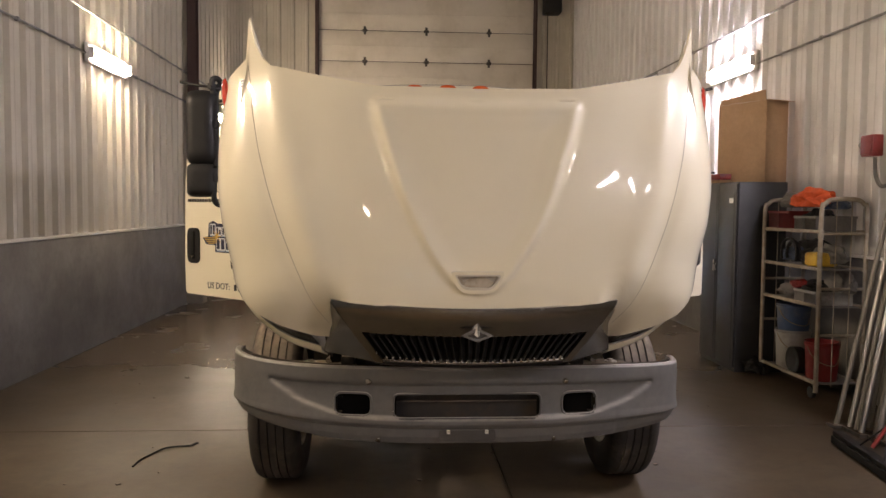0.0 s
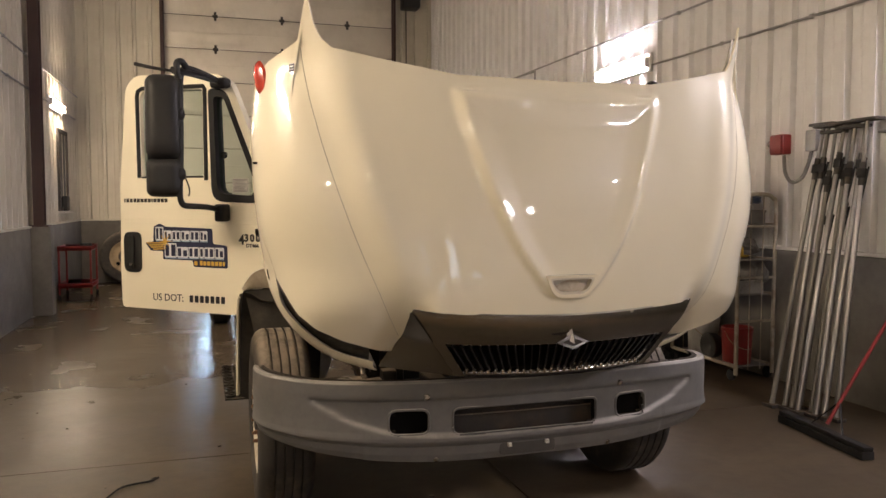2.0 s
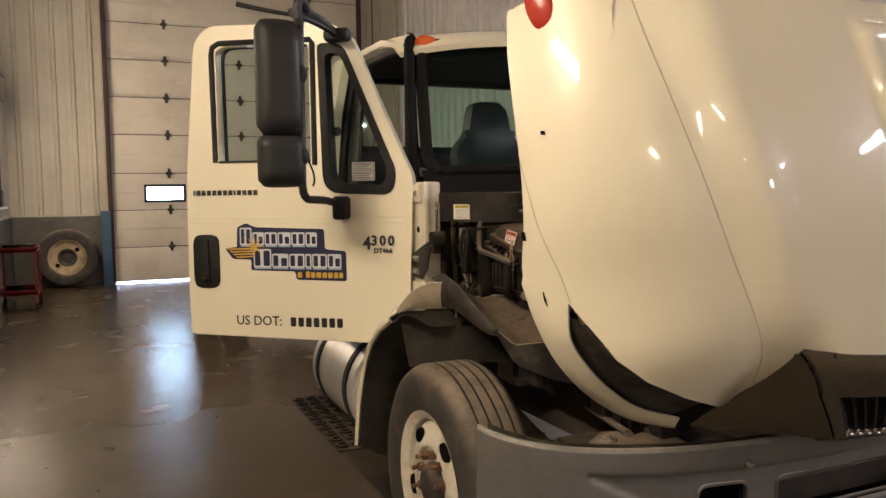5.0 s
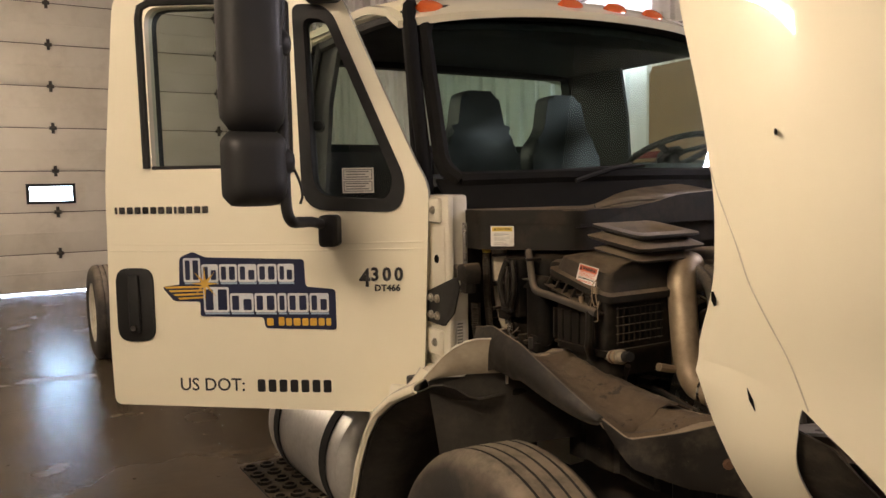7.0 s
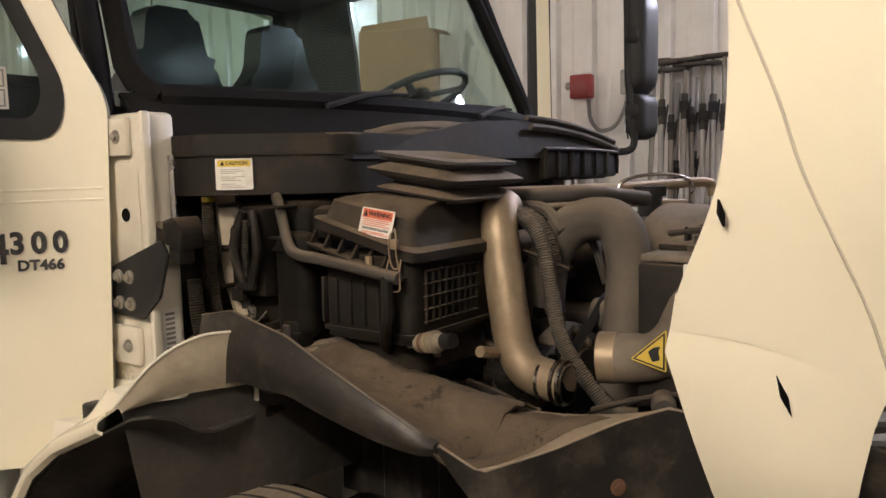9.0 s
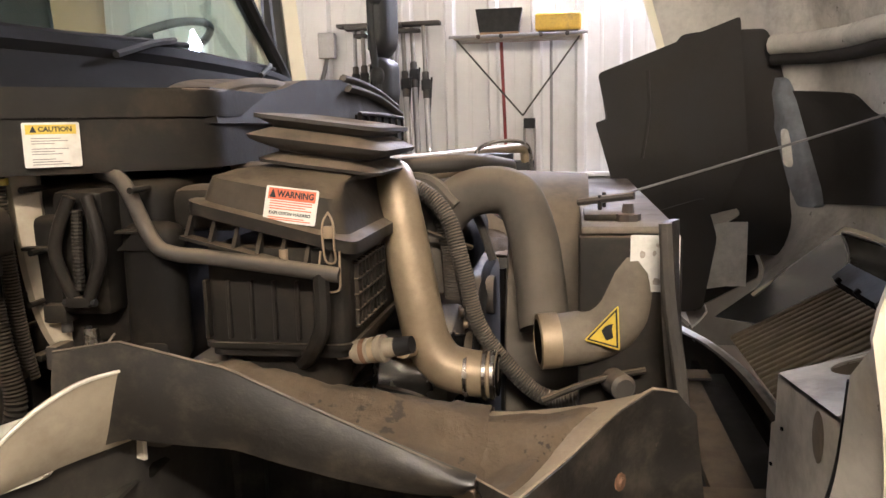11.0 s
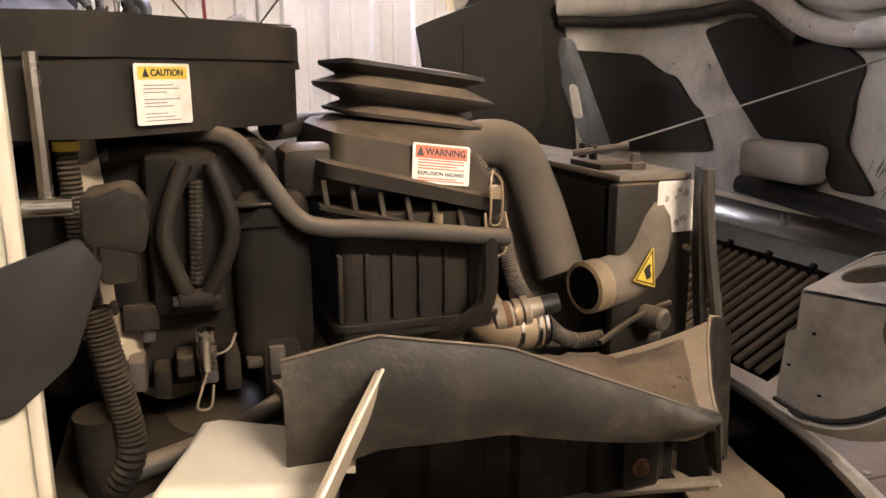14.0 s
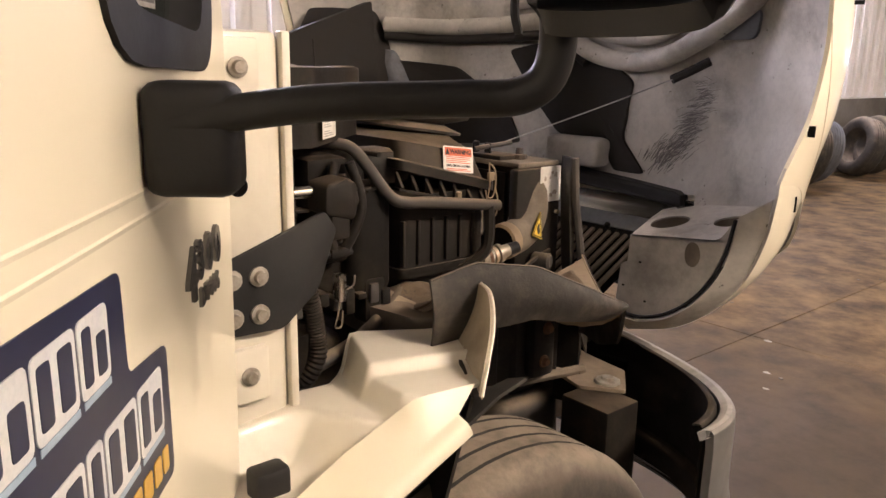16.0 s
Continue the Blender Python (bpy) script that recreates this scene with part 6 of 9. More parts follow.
def inner_pad(name, poly, depth, material, gap=0.03):
    """A pad that follows the inner face of the hood; its outline is in x and z."""
    poly = round_poly(poly, 0.03, 4)
    def at(x, z, d):
        _, W, _ = lerp_table(HOOD, z)
        px, py, pz = hood_xyz(min(abs(x) / W, 0.97), z, 1 if x >= 0 else -1)
        return (x, py + d, z)
    bm = B()
    # a fan of rings from the middle keeps the pad on the curve
    c = sum((Vector(p) for p in poly), Vector((0, 0))) / len(poly)
    rings = []
    for k in (1.0, 0.75, 0.5, 0.25):
        rings.append([bm.verts.new(at(*(c + (Vector(p) - c) * k), gap + depth * (0.6 if k == 1.0 else 1.0))) for p in poly])
    back = [bm.verts.new(at(*p, gap - 0.02)) for p in poly]
    mid = bm.verts.new(at(*c, gap + depth))
    n = len(poly)
    for a, b in zip([back, *rings], rings):
        for i in range(n):
            bm.faces.new((a[i], a[(i + 1) % n], b[(i + 1) % n], b[i]))
    for i in range(n):
        bm.faces.new((rings[-1][i], rings[-1][(i + 1) % n], mid))
    return part(name, bm, material, hood)


M_PAD = mat("black_insulation_pad", (0.0135, 0.0115, 0.0095), (0.022, 0.018, 0.0145), 6.0, 0.85, 0.08, bump=0.3, bscale=60)
inner_pad("insulation_pad", [(0.33, 1.71), (0.16, 1.735), (-0.01, 1.725), (-0.20, 1.66), (-0.28, 1.60), (-0.27, 1.47), (-0.25, 1.40), (-0.36, 1.28), (-0.21, 1.28), (-0.19, 1.395), (0.06, 1.39), (0.20, 1.53)], 0.012, M_PAD)
inner_pad("insulation_pad", [(0.90, 1.665), (0.60, 1.64), (0.50, 1.58), (0.44, 1.57), (0.36, 1.48), (0.32, 1.46), (0.26, 1.34), (0.74, 1.30)], 0.012, M_PAD)
part("air_duct", prism(B(), round_poly([(0.434, 1.738), (0.40, 1.58), (0.442, 1.576), (0.39, 1.397), (0.37, 1.25), (0.38, 1.0), (0.35, 0.93), (0.22, 0.95), (0.08, 1.15), (-0.06, 1.45), (-0.02, 1.905)], 0.012, 2), -0.02, 0.02, Matrix(((0, 0, 1, 0.86), (1, 0, 0, 0), (0, 1, 0, 0), (0, 0, 0, 1))), 0.004), M_PAD, hood, "black plastic air duct with notched edge")
part("splash_panel", prism(B(), round_poly([(0.37, 1.25), (0.375, 1.0), (0.34, 0.94), (0.10, 0.96), (0.06, 1.2), (0.10, 1.33)], 0.02, 2), -0.006, 0.006, Matrix(((0, 0, 1, 0.685), (1, 0, 0, 0), (0, 1, 0, 0), (0, 0, 0, 1)))), M_PAD, hood)
part("duct_rib", tube(B(), [(0.838, 0.27, 1.74), (0.838, 0.265, 1.60), (0.838, 0.285, 1.45)], 0.006, 6, 4), M_PAD, hood)
inner_pad("air_duct_plate", [(0.78, 1.12), (0.86, 1.30), (0.90, 1.56), (0.93, 1.74), (0.97, 1.88), (1.10, 1.88), (1.13, 1.55), (1.06, 1.30), (0.95, 1.14)], 0.30, M_PAD)
inner_pad("splash_pad", [(-0.56, 1.195), (-0.54, 1.245), (0.12, 1.285), (0.14, 1.23)], 0.05, M_BLACK)
# upper channel and ribs of the inner skin
def skin_rib(name, pts, r, material, sink=0.35):
    """A rounded rib moulded into the inner face of the hood, along points of x and z."""
    line = []
    for x, z, _ in spline([(x, z, 0) for x, z in pts], 6):
        px, py, pz = hood_xyz(min(abs(x) / lerp_table(HOOD, z)[1], 0.97), z, 1 if x >= 0 else -1)
        line.append((x * 0.985, py + 0.046 + r * (1 - 2 * sink), z))
    return part(name, tube(B(), line, r, 10, 1, smooth=False), material, hood)


RIDGE = [(0.92, 1.815), (0.6, 1.80), (0.3, 1.805), (0.10, 1.81), (0.0, 1.775), (-0.10, 1.71), (-0.25, 1.672), (-0.42, 1.675), (-0.58, 1.73), (-0.74, 1.81), (-0.9, 1.92)]
skin_rib("inner_ridge", RIDGE, 0.034, M_HOODIN)
skin_rib("inner_ridge", [(x, z + 0.075) for x, z in RIDGE[2:10]], 0.022, M_HOODIN)
# black strip set under the ridge in place of the shadow beneath it
skin_rib("ridge_shade", [(x, z - 0.045) for x, z in RIDGE[:6]], 0.022, M_PAD, 0.2)
M_STRUT = mat("grey_hood_strut", (0.17, 0.18, 0.2), (0.13, 0.14, 0.155), 6.0, 0.6, 0.1, dirt=(0.07, 0.06, 0.05), dscale=6, damt=0.5)
inner_pad("hood_strut", [(0.99, 1.71), (0.90, 1.71), (0.695, 1.29), (0.785, 1.29)], 0.045, M_STRUT)
inner_pad("sticker", [(0.875, 1.555), (0.83, 1.555), (0.785, 1.40), (0.83, 1.40)], 0.05, M_LABEL)
inner_pad("moulded_panel", [(-0.55, 1.735), (-0.78, 1.735), (-0.80, 1.82), (-0.55, 1.82)], 0.02, M_STRUT)
random.seed(5)
bm = B()
for k in range(520):
    t = random.random()
    x, z = 0.37 + 0.24 * t ** 0.6 + random.gauss(0, 0.022), 1.345 + 0.25 * t ** 1.8 + random.gauss(0, 0.022)
    a = 0.95 - 0.85 * t + random.gauss(0, 0.16)
    pts = []
    for d in (-1, 1):
        xx, zz = x + 0.017 * d * math.cos(a), z + 0.017 * d * math.sin(a)
        px, py, pz = hood_xyz(min(xx / lerp_table(HOOD, zz)[1], 0.97), zz, -1)
        pts.append((px * 0.982, py + 0.0225, zz))
    tube(bm, pts, random.uniform(0.0004, 0.0012), 4, 1)
tagged(part("glue_residue", bm, M_GLUE, hood, "web of dark dried glue"), "web of dark dried glue", "", "", "stuff")
part("air_scoop_box", box(B(), (-0.20, -0.37, 1.29), (0.05, -0.27, 1.395), None, 0.025, 3), M_HOODIN, hood)
# dusty back face of the grille: flat slats that lean back towards the bumper
for k in range(27):
    x0 = -0.45 + 0.0362 * k
    m = Matrix.Translation((x0, -0.245, 1.085)) @ pose(0, 0, 0, -28.8, 0, 0)
    part("louvre", box(B(), (-0.0085, 0.0, -0.014), (0.0085, 0.335, 0.0), m, 0.003, 1), M_SLATIN, grille)
# black sheet added behind the slats for the bay's shadow between them
part("louvre_gap_shade", box(B(), (-0.47, 0.0, -0.03), (0.51, 0.33, -0.024), Matrix.Translation((0, -0.245, 1.085)) @ pose(0, 0, 0, -28.8, 0, 0)), M_VOID, grille)
M_BRACKET = mat("blue_grey_bracket", (0.26, 0.28, 0.31), (0.2, 0.22, 0.245), 8.0, 0.5, 0.1, dirt=(0.2, 0.16, 0.11), damt=0.4, metal=0.4)
part("louvre_frame", box(B(), (-0.52, -0.02, -0.003), (0.56, 0.045, 0.003), Matrix.Translation((0, -0.285, 1.125)) @ pose(0, 0, 0, -40, 0, 0), 0.002), M_BRACKET, grille, "blue-grey flange with clips")
for k in range(7):
    part("flange_clip", box(B(), (-0.008, -0.006, -0.01), (0.008, 0.012, 0.012), Matrix.Translation((-0.45 + 0.155 * k, -0.25, 1.10)) @ pose(0, 0, 0, -40, 0, 0), 0.003), M_BLACK, grille)


def lamp_bucket(s):
    """Boxy moulded back of the headlamp, with two round openings in its top."""
    face = round_poly([(-0.737, 1.206), (-0.733, 1.13), (-0.712, 1.12), (-0.700, 0.99), (-0.765, 0.982), (-0.85, 1.005), (-0.93, 1.06), (-0.995, 1.15), (-1.035, 1.29), (-1.0, 1.237)], [0.02, 0.006, 0.006, 0.01, 0.02, 0.05, 0.06, 0.06, 0.004, 0.02], 4)
    m = Matrix.Translation((0, 0.225, 0)) @ ALONG_X
    b = part("headlamp_bucket", prism(B(), [(-s * x, z) for x, z in face], 0, 0.006, m), M_HOODIN, hood, "grey moulded headlamp bucket with round openings")
    top = Matrix(((s, 0, 0, 0), (0, 1, 0, 0), (0.12, -0.22, 1, 1.167), (0, 0, 0, 1)))
    holes = [[(0.785 + 0.052 * math.cos(a), 0.115 + 0.052 * math.sin(a)) for a in steps(0, 2 * math.pi * 23 / 24, 23)], [(0.95 + 0.042 * math.cos(a), 0.09 + 0.042 * math.sin(a)) for a in steps(0, 2 * math.pi * 23 / 24, 23)]]
    part("bucket_top", plate_holes(B(), round_poly([(0.737, 0.225), (1.03, 0.225), (1.03, -0.03), (0.78, -0.03), (0.702, 0.04)], [0.01, 0.005, 0.02, 0.03, 0.03]), holes, -0.006, 0.0, top), M_HOODIN, b)
    for cx, cy, r in ((0.785, 0.115, 0.052), (0.95, 0.09, 0.042)):
        part("socket_well", lathe(B(), [(r, 0.0), (r, -0.05), (0, -0.052), (0, -0.056), (r + 0.004, -0.054), (r + 0.004, 0.0)], top @ Matrix.Translation((cx, cy, -0.003)), 24), M_CAST, b)
    part("bucket_cheek", sheet(B(), lambda u, v: (s * (0.735 - 0.035 * min(u * 1.4, 1.0)), 0.224 - 0.26 * u, 1.203 + 0.045 * min(u * 1.4, 1.0) - 0.21 * v), steps(0, 1, 4), steps(0, 1, 4), 0.006), M_HOODIN, b)
    # darker disc on the solid face stands in for the shade of a hole
    part("drain_hole", lathe(B(), [(0, 0.0), (0.026, 0.001), (0.03, 0)], Matrix.Translation((s * 0.93, 0.226, 1.187)) @ pose(0, 0, 0, -90, 0, 0) @ Matrix.Diagonal((0.75, 1.1, 1, 1)), 16), M_CAST, b)
    rim = [(0.70, 0.988), (0.765, 0.984), (0.85, 1.007), (0.93, 1.062), (0.995, 1.152), (1.037, 1.295)]
    def band(u, v):
        k = min(int(u * 5), 4)
        f = u * 5 - k
        x, z = [rim[k][i] + (rim[k + 1][i] - rim[k][i]) * f for i in (0, 1)]
        q = 1 - u
        far = Vector((1.105 - 0.43 * q ** 0.85, 0.21 - 0.07 * q, 1.31 - 0.40 * q ** 0.7))
        p = Vector((x, 0.222, z)).lerp(far, v)
        return (s * p.x, p.y, p.z)
    part("arch_band", sheet(B(), band, steps(0, 1, 30), steps(0, 1, 5), 0.005 * s), M_HOODIN, b)
    edge_c = spline([(1.052, 0.236, 1.305), (1.026, 0.236, 1.18), (0.968, 0.236, 1.082), (0.885, 0.236, 1.008), (0.79, 0.236, 0.972), (0.70, 0.236, 0.973)], 5)
    lip_c = spline([(1.135, 0.246, 1.36), (1.108, 0.222, 1.25), (1.052, 0.20, 1.13), (0.957, 0.18, 1.026), (0.835, 0.158, 0.948), (0.69, 0.14, 0.902)], 5)
    part("fender_flange", sheet(B(), lambda u, v: [s * c if i == 0 else c for i, c in enumerate(edge_c[int(u)].lerp(lip_c[int(u)], v))], list(range(len(edge_c))), steps(0, 1, 3), -0.004 * s), M_HOODIN, b)
    for x, z in ((0.775, 1.135), (0.80, 1.03), (0.725, 1.06)):
        # small black boxes stand in for the dark of the clip holes
        part("clip_hole", box(B(), (s * x - 0.003, 0.225, z - 0.002), (s * x + 0.003, 0.228, z + 0.002)), M_VOID, b)
    part("arch_seal", tube(B(), [(s * x, y, z) for x, y, z in ((0.70, 0.228, 0.985), (0.79, 0.23, 0.984), (0.88, 0.23, 1.02), (0.96, 0.23, 1.09), (1.015, 0.23, 1.185), (1.04, 0.23, 1.295))], 0.005, 6, 6), M_RUBBER, b)


on_both_sides(lamp_bucket)
part("hood_cable", tube(B(), [(-0.43, 0.458, 1.432), (-0.55, 0.14, 1.54), (-0.63, -0.069, 1.616)], 0.0022, 6, 4), M_CONDUIT, hood, "steel hood check cable")
part("cable_boot", tube(B(), [(-0.63, -0.069, 1.616), (-0.66, -0.11, 1.64), (-0.70, -0.15, 1.67)], 0.014, 8, 3), M_RUBBER, hood)
part("cable_end", cyl(B(), (-0.41, 0.51, 1.425), (-0.45, 0.41, 1.44), 0.007, seg=8), M_FRAME, hood)

# cowl tray under the windscreen
COWL = round_poly([(-0.90, 1.50), (-0.908, 1.318), (-0.705, 1.085), (-0.45, 1.10), (0.42, 1.10), (0.64, 1.10), (0.93, 1.34), (0.95, 1.50)], [0.02, 0.03, 0.05, 0.1, 0.1, 0.08, 0.05, 0.02])
cowl = part("cowl_tray", prism(B(), COWL, 1.515, 1.625, None, 0.012), M_ENGBLACK, truck, "dusty black plastic cowl tray")
part("cowl_ledge", prism(B(), shrink(COWL, -0.006), 1.596, 1.640, None, 0.006), M_ENGBLACK, cowl)
TOP = [(-1.0, 1.636), (-0.75, 1.640), (-0.5, 1.640), (-0.36, 1.655), (-0.25, 1.676), (-0.1, 1.690), (0.1, 1.694), (0.3, 1.684), (0.5, 1.660), (0.66, 1.632), (0.95, 1.62)]


def cover_pt(u, v):
    x = -0.87 + 1.74 * u
    front = 1.085 + 0.42 * max(x - 0.66, 0.0) ** 0.9 + 1.15 * max(-x - 0.70, 0.0)
    top = lerp_table(TOP, x)[0] + 0.006 * noise.noise(Vector((x * 5, 0, 0)))
    lip = smooth01(v / 0.16)
    y = front + 0.012 * (1 - lip) * 0 + (1.47 - front) * max(v - 0.16, 0.0) / 0.84 + 0.010 * lip
    return (x, y, 1.585 + (top - 1.585) * lip + 0.03 * smooth01((v - 0.5) / 0.5) * smooth01((0.4 - abs(x)) / 0.3) - 0.01 * smooth01((v - 0.2) / 0.4))


part("cowl_cover", sheet(B(), cover_pt, steps(0, 1, 60), [0, 0.04, 0.08, 0.12, 0.16, 0.2, 0.3, 0.45, 0.6, 0.8, 1.0], 0.012), M_ENGBLACK, cowl, "dusty black moulded cowl cover")
part("cowl_seal", tube(B(), [(-0.56, 1.17, 1.642), (-0.44, 1.135, 1.664), (-0.30, 1.12, 1.664), (-0.16, 1.13, 1.650), (-0.06, 1.15, 1.664)], 0.012, 8, 8, flat=0.5), M_DUSTHOSE, cowl, "dust-edged rubber seal")
for dz, dy in ((0.0, 0.0), (-0.026, -0.014)):
    part("cowl_seal", tube(B(), [(x, 1.095 + dy + 0.42 * max(x - 0.66, 0.0) ** 0.9, lerp_table(TOP, x)[0] + 0.006 + dz) for x in (0.05, 0.2, 0.35, 0.48, 0.58, 0.66, 0.72)], 0.008, 8, 6, flat=1.4), M_DUSTHOSE, cowl)
part("vent_box", box(B(), (0.12, 1.078, 1.520), (0.66, 1.11, 1.612), None, 0.012), M_BAYBLACK, cowl)
part("vent_frame", tube(B(), [(0.13, 1.076, 1.525), (0.13, 1.074, 1.60), (0.17, 1.074, 1.612), (0.60, 1.074, 1.606), (0.65, 1.076, 1.59), (0.655, 1.078, 1.53)], 0.006, 8, 4), M_ENGBLACK, cowl)
for k in range(5):
    x = 0.21 + 0.088 * k
    part("vent_web", box(B(), (x - 0.004, 1.070, 1.528), (x + 0.004, 1.08, 1.605), None, 0.001, 1), M_ENGBLACK, cowl)
part("support_post", tube(B(), [(-0.81, 1.36, 1.52), (-0.812, 1.35, 1.42), (-0.81, 1.337, 1.32), (-0.795, 1.322, 1.25), (-0.76, 1.30, 1.20), (-0.70, 1.27, 1.165), (-0.62, 1.24, 1.14)], 0.016, 8, 6, flat=1.6), M_TAN, cowl, "dusty painted brace")
part("hanger_bolt", cyl(B(), (-0.935, 1.375, 1.60), (-0.935, 1.375, 1.46), 0.007, seg=8), M_CLAMP, cowl)


def face_label(name, a, b, top, bottom, material, parent, label, out):
    """A flat label between two upright edges at a and b, given in plan, standing out by a hair along out."""
    a, b, o = Vector((*a, 0)), Vector((*b, 0)), Vector((*out, 0)).normalized()
    x = (b - a).normalized()
    m = Matrix(((x.x, 0, o.x, a.x), (x.y, 0, o.y, a.y), (0, 1, 0, bottom), (0, 0, 0, 1)))
    w, h = (b - a).length, top - bottom
    return part(name, prism(B(), round_poly(rect(0, 0, w, h), 0.003, 2), 0.0005, 0.0012, m), material, parent, label), m, w, h


def bars(parent, m, w, h, rows, material, x0=0.1, x1=0.9, out=0.0012):
    bm = B()
    for z0, z1, k in rows:
        prism(bm, rect(w * x0, h * z0, w * (x1 - 0.12 * k), h * z1), out, out + 0.0004, m)
    return part("print", bm, material, parent)


lab, m_c, w_c, h_c = face_label("caution_label", (-0.892, 1.288), (-0.842, 1.232), 1.590, 1.526, M_LABEL, cowl, "white and yellow caution label", (-0.735, -0.678))
part("header", prism(B(), rect(w_c * 0.06, h_c * 0.74, w_c * 0.94, h_c * 0.95), 0.0012, 0.0016, m_c), M_YELLOW, lab)
lettering("heading", "CAUTION", 0.0098, M_INK, m_c @ Matrix.Translation((w_c * 0.57, h_c * 0.845, 0.0018)), lab, 0.0002, 0.0003)
part("symbol", prism(B(), [(w_c * 0.13, h_c * 0.78), (w_c * 0.25, h_c * 0.78), (w_c * 0.19, h_c * 0.93)], 0.0016, 0.002, m_c), M_INK, lab)
bars(lab, m_c, w_c, h_c, [(0.06 + 0.058 * k, 0.078 + 0.058 * k, 1 + k % 3) for k in range(11) if k % 4 != 3], M_GREYINK, 0.14)

# air filter box
box_t = part("air_filter_box", prism(B(), round_poly([(-0.815, 0.845), (-0.49, 0.845), (-0.49, 1.068), (-0.815, 1.068)], 0.025), 1.235, 1.40, None, 0.004), M_BLACKDUST, truck, "dusty black air filter box with bellows")
part("box_foot", prism(B(), round_poly([(-0.79, 0.87), (-0.5, 0.87), (-0.5, 1.07), (-0.79, 1.07)], 0.06), 1.17, 1.236), M_BLACKDUST, box_t)
for k in range(6):
    y = 0.885 + 0.036 * k
    part("side_rib", box(B(), (-0.822, y - 0.003, 1.262), (-0.808, y + 0.003, 1.352), None, 0.001, 1), M_BLACKDUST, box_t)
part("lower_lip", prism(B(), round_poly([(-0.822, 0.838), (-0.48, 0.838), (-0.48, 1.075), (-0.822, 1.075)], 0.025), 1.248, 1.256), M_BLACKDUST, box_t)


def lid_z(y):
    return 1.405 + 0.25 * (y - 0.835)


def lid_pt(u, v):
    """Round the box from the rim up to the neck."""
    k = v
    x0, x1, y0, y1 = lerp_table([(0.0, -0.832, -0.475, 0.828, 1.085), (0.10, -0.832, -0.475, 0.828, 1.085), (0.16, -0.815, -0.49, 0.845, 1.068), (0.60, -0.80, -0.50, 0.86, 1.06), (0.80, -0.755, -0.50, 0.865, 1.045), (1.0, -0.705, -0.49, 0.86, 1.02)], v)
    rr = 0.03
    poly = round_poly([(x0, y0), (x1, y0), (x1, y1), (x0, y1)], rr, 4)
    p = poly[int(round(u)) % len(poly)]
    lift = lerp_table([(0.0, -0.012), (0.10, 0.006), (0.16, 0.010), (0.60, 0.05), (0.80, 0.064), (1.0, 0.072)], v)[0]
    flatten = smooth01((v - 0.3) / 0.7)
    return (p[0], p[1], lid_z(p[1]) * (1 - flatten) + (1.436 + 0.1 * (p[1] - 0.94)) * flatten + lift)


_vs = [0.0, 0.10, 0.16, 0.3, 0.45, 0.6, 0.7, 0.8, 0.9, 1.0]
bm = B()
_n = 20
rows = [[bm.verts.new(lid_pt(u, v)) for u in range(_n)] for v in _vs]
for a, b in zip(rows, rows[1:]):
    for i in range(_n):
        bm.faces.new((a[i], a[(i + 1) % _n], b[(i + 1) % _n], b[i]))
bm.faces.new(rows[0])
bm.faces.new(rows[-1])
lid = part("lid", bm, M_ENGBLACK, box_t, "dusty lid", 30)
for k in range(7):
    y = 0.865 + 0.036 * k
    part("rim_web", prism(B(), [(0, 0), (0.02, 0), (0, 0.028)], -0.003, 0.003, Matrix(((-1, 0, 0, -0.816), (0, 0, 1, y), (0, 1, 0, lid_z(y) - 0.045), (0, 0, 0, 1)))), M_BLACKDUST, box_t)
part("web_shelf", sheet(B(), lambda u, v: (-0.812 - 0.026 * v, 0.855 + 0.235 * u, lid_z(0.855 + 0.235 * u) - 0.047), steps(0, 1, 4), steps(0, 1, 2), 0.005), M_ENGBLACK, box_t)
part("shelf_bolt", cyl(B(), (-0.828, 0.935, 1.375), (-0.828, 0.935, 1.40), 0.007, seg=8), M_STEEL, box_t)
# mesh pattern on the front face
for k in range(5):
    z = 1.275 + 0.024 * k
    part("grid_bar", box(B(), (-0.78, 0.838, z - 0.0015), (-0.60, 0.8455, z + 0.0015), None, 0.0006, 1), M_ENGBLACK, box_t)
for k in range(9):
    x = -0.775 + 0.021 * k
    part("grid_bar", box(B(), (x - 0.0015, 0.8385, 1.27), (x + 0.0015, 0.8455, 1.376), None, 0.0006, 1), M_ENGBLACK, box_t)
# bellows
BELL = [(-0.70, 0.835), (-0.48, 0.835), (-0.48, 1.005), (-0.70, 1.005)]


def bellow_ring(grow, z):
    return [(x, y, z + 0.14 * (y - 0.92)) for x, y in round_poly([(a + (-grow if a < -0.6 else grow), b + (-grow if b < 0.9 else grow)) for a, b in BELL], 0.03, 4)]


bm = B()
rows = [[bm.verts.new(p) for p in bellow_ring(g, z)] for g, z in ((-0.02, 1.498), (-0.016, 1.506), (0.014, 1.510), (0.016, 1.515), (-0.010, 1.528), (-0.010, 1.531), (0.026, 1.545), (0.029, 1.552), (-0.004, 1.567), (-0.004, 1.570), (0.018, 1.580), (0.018, 1.586), (-0.010, 1.589), (-0.03, 1.575), (-0.05, 1.55))]
for a, b in zip(rows, rows[1:]):
    for i in range(len(a)):
        bm.faces.new((a[i], a[(i + 1) % len(a)], b[(i + 1) % len(b)], b[i]))
bm.faces.new(rows[-1])
part("bellows", bm, M_HOSE, box_t, "dusty rubber bellows", 50)
lab, m_w, w_w, h_w = face_label("warning_label", (-0.8165, 0.972), (-0.8165, 0.892), 1.052, 1.0, M_LABEL, lid, "white and red warning label", (-1, 0))
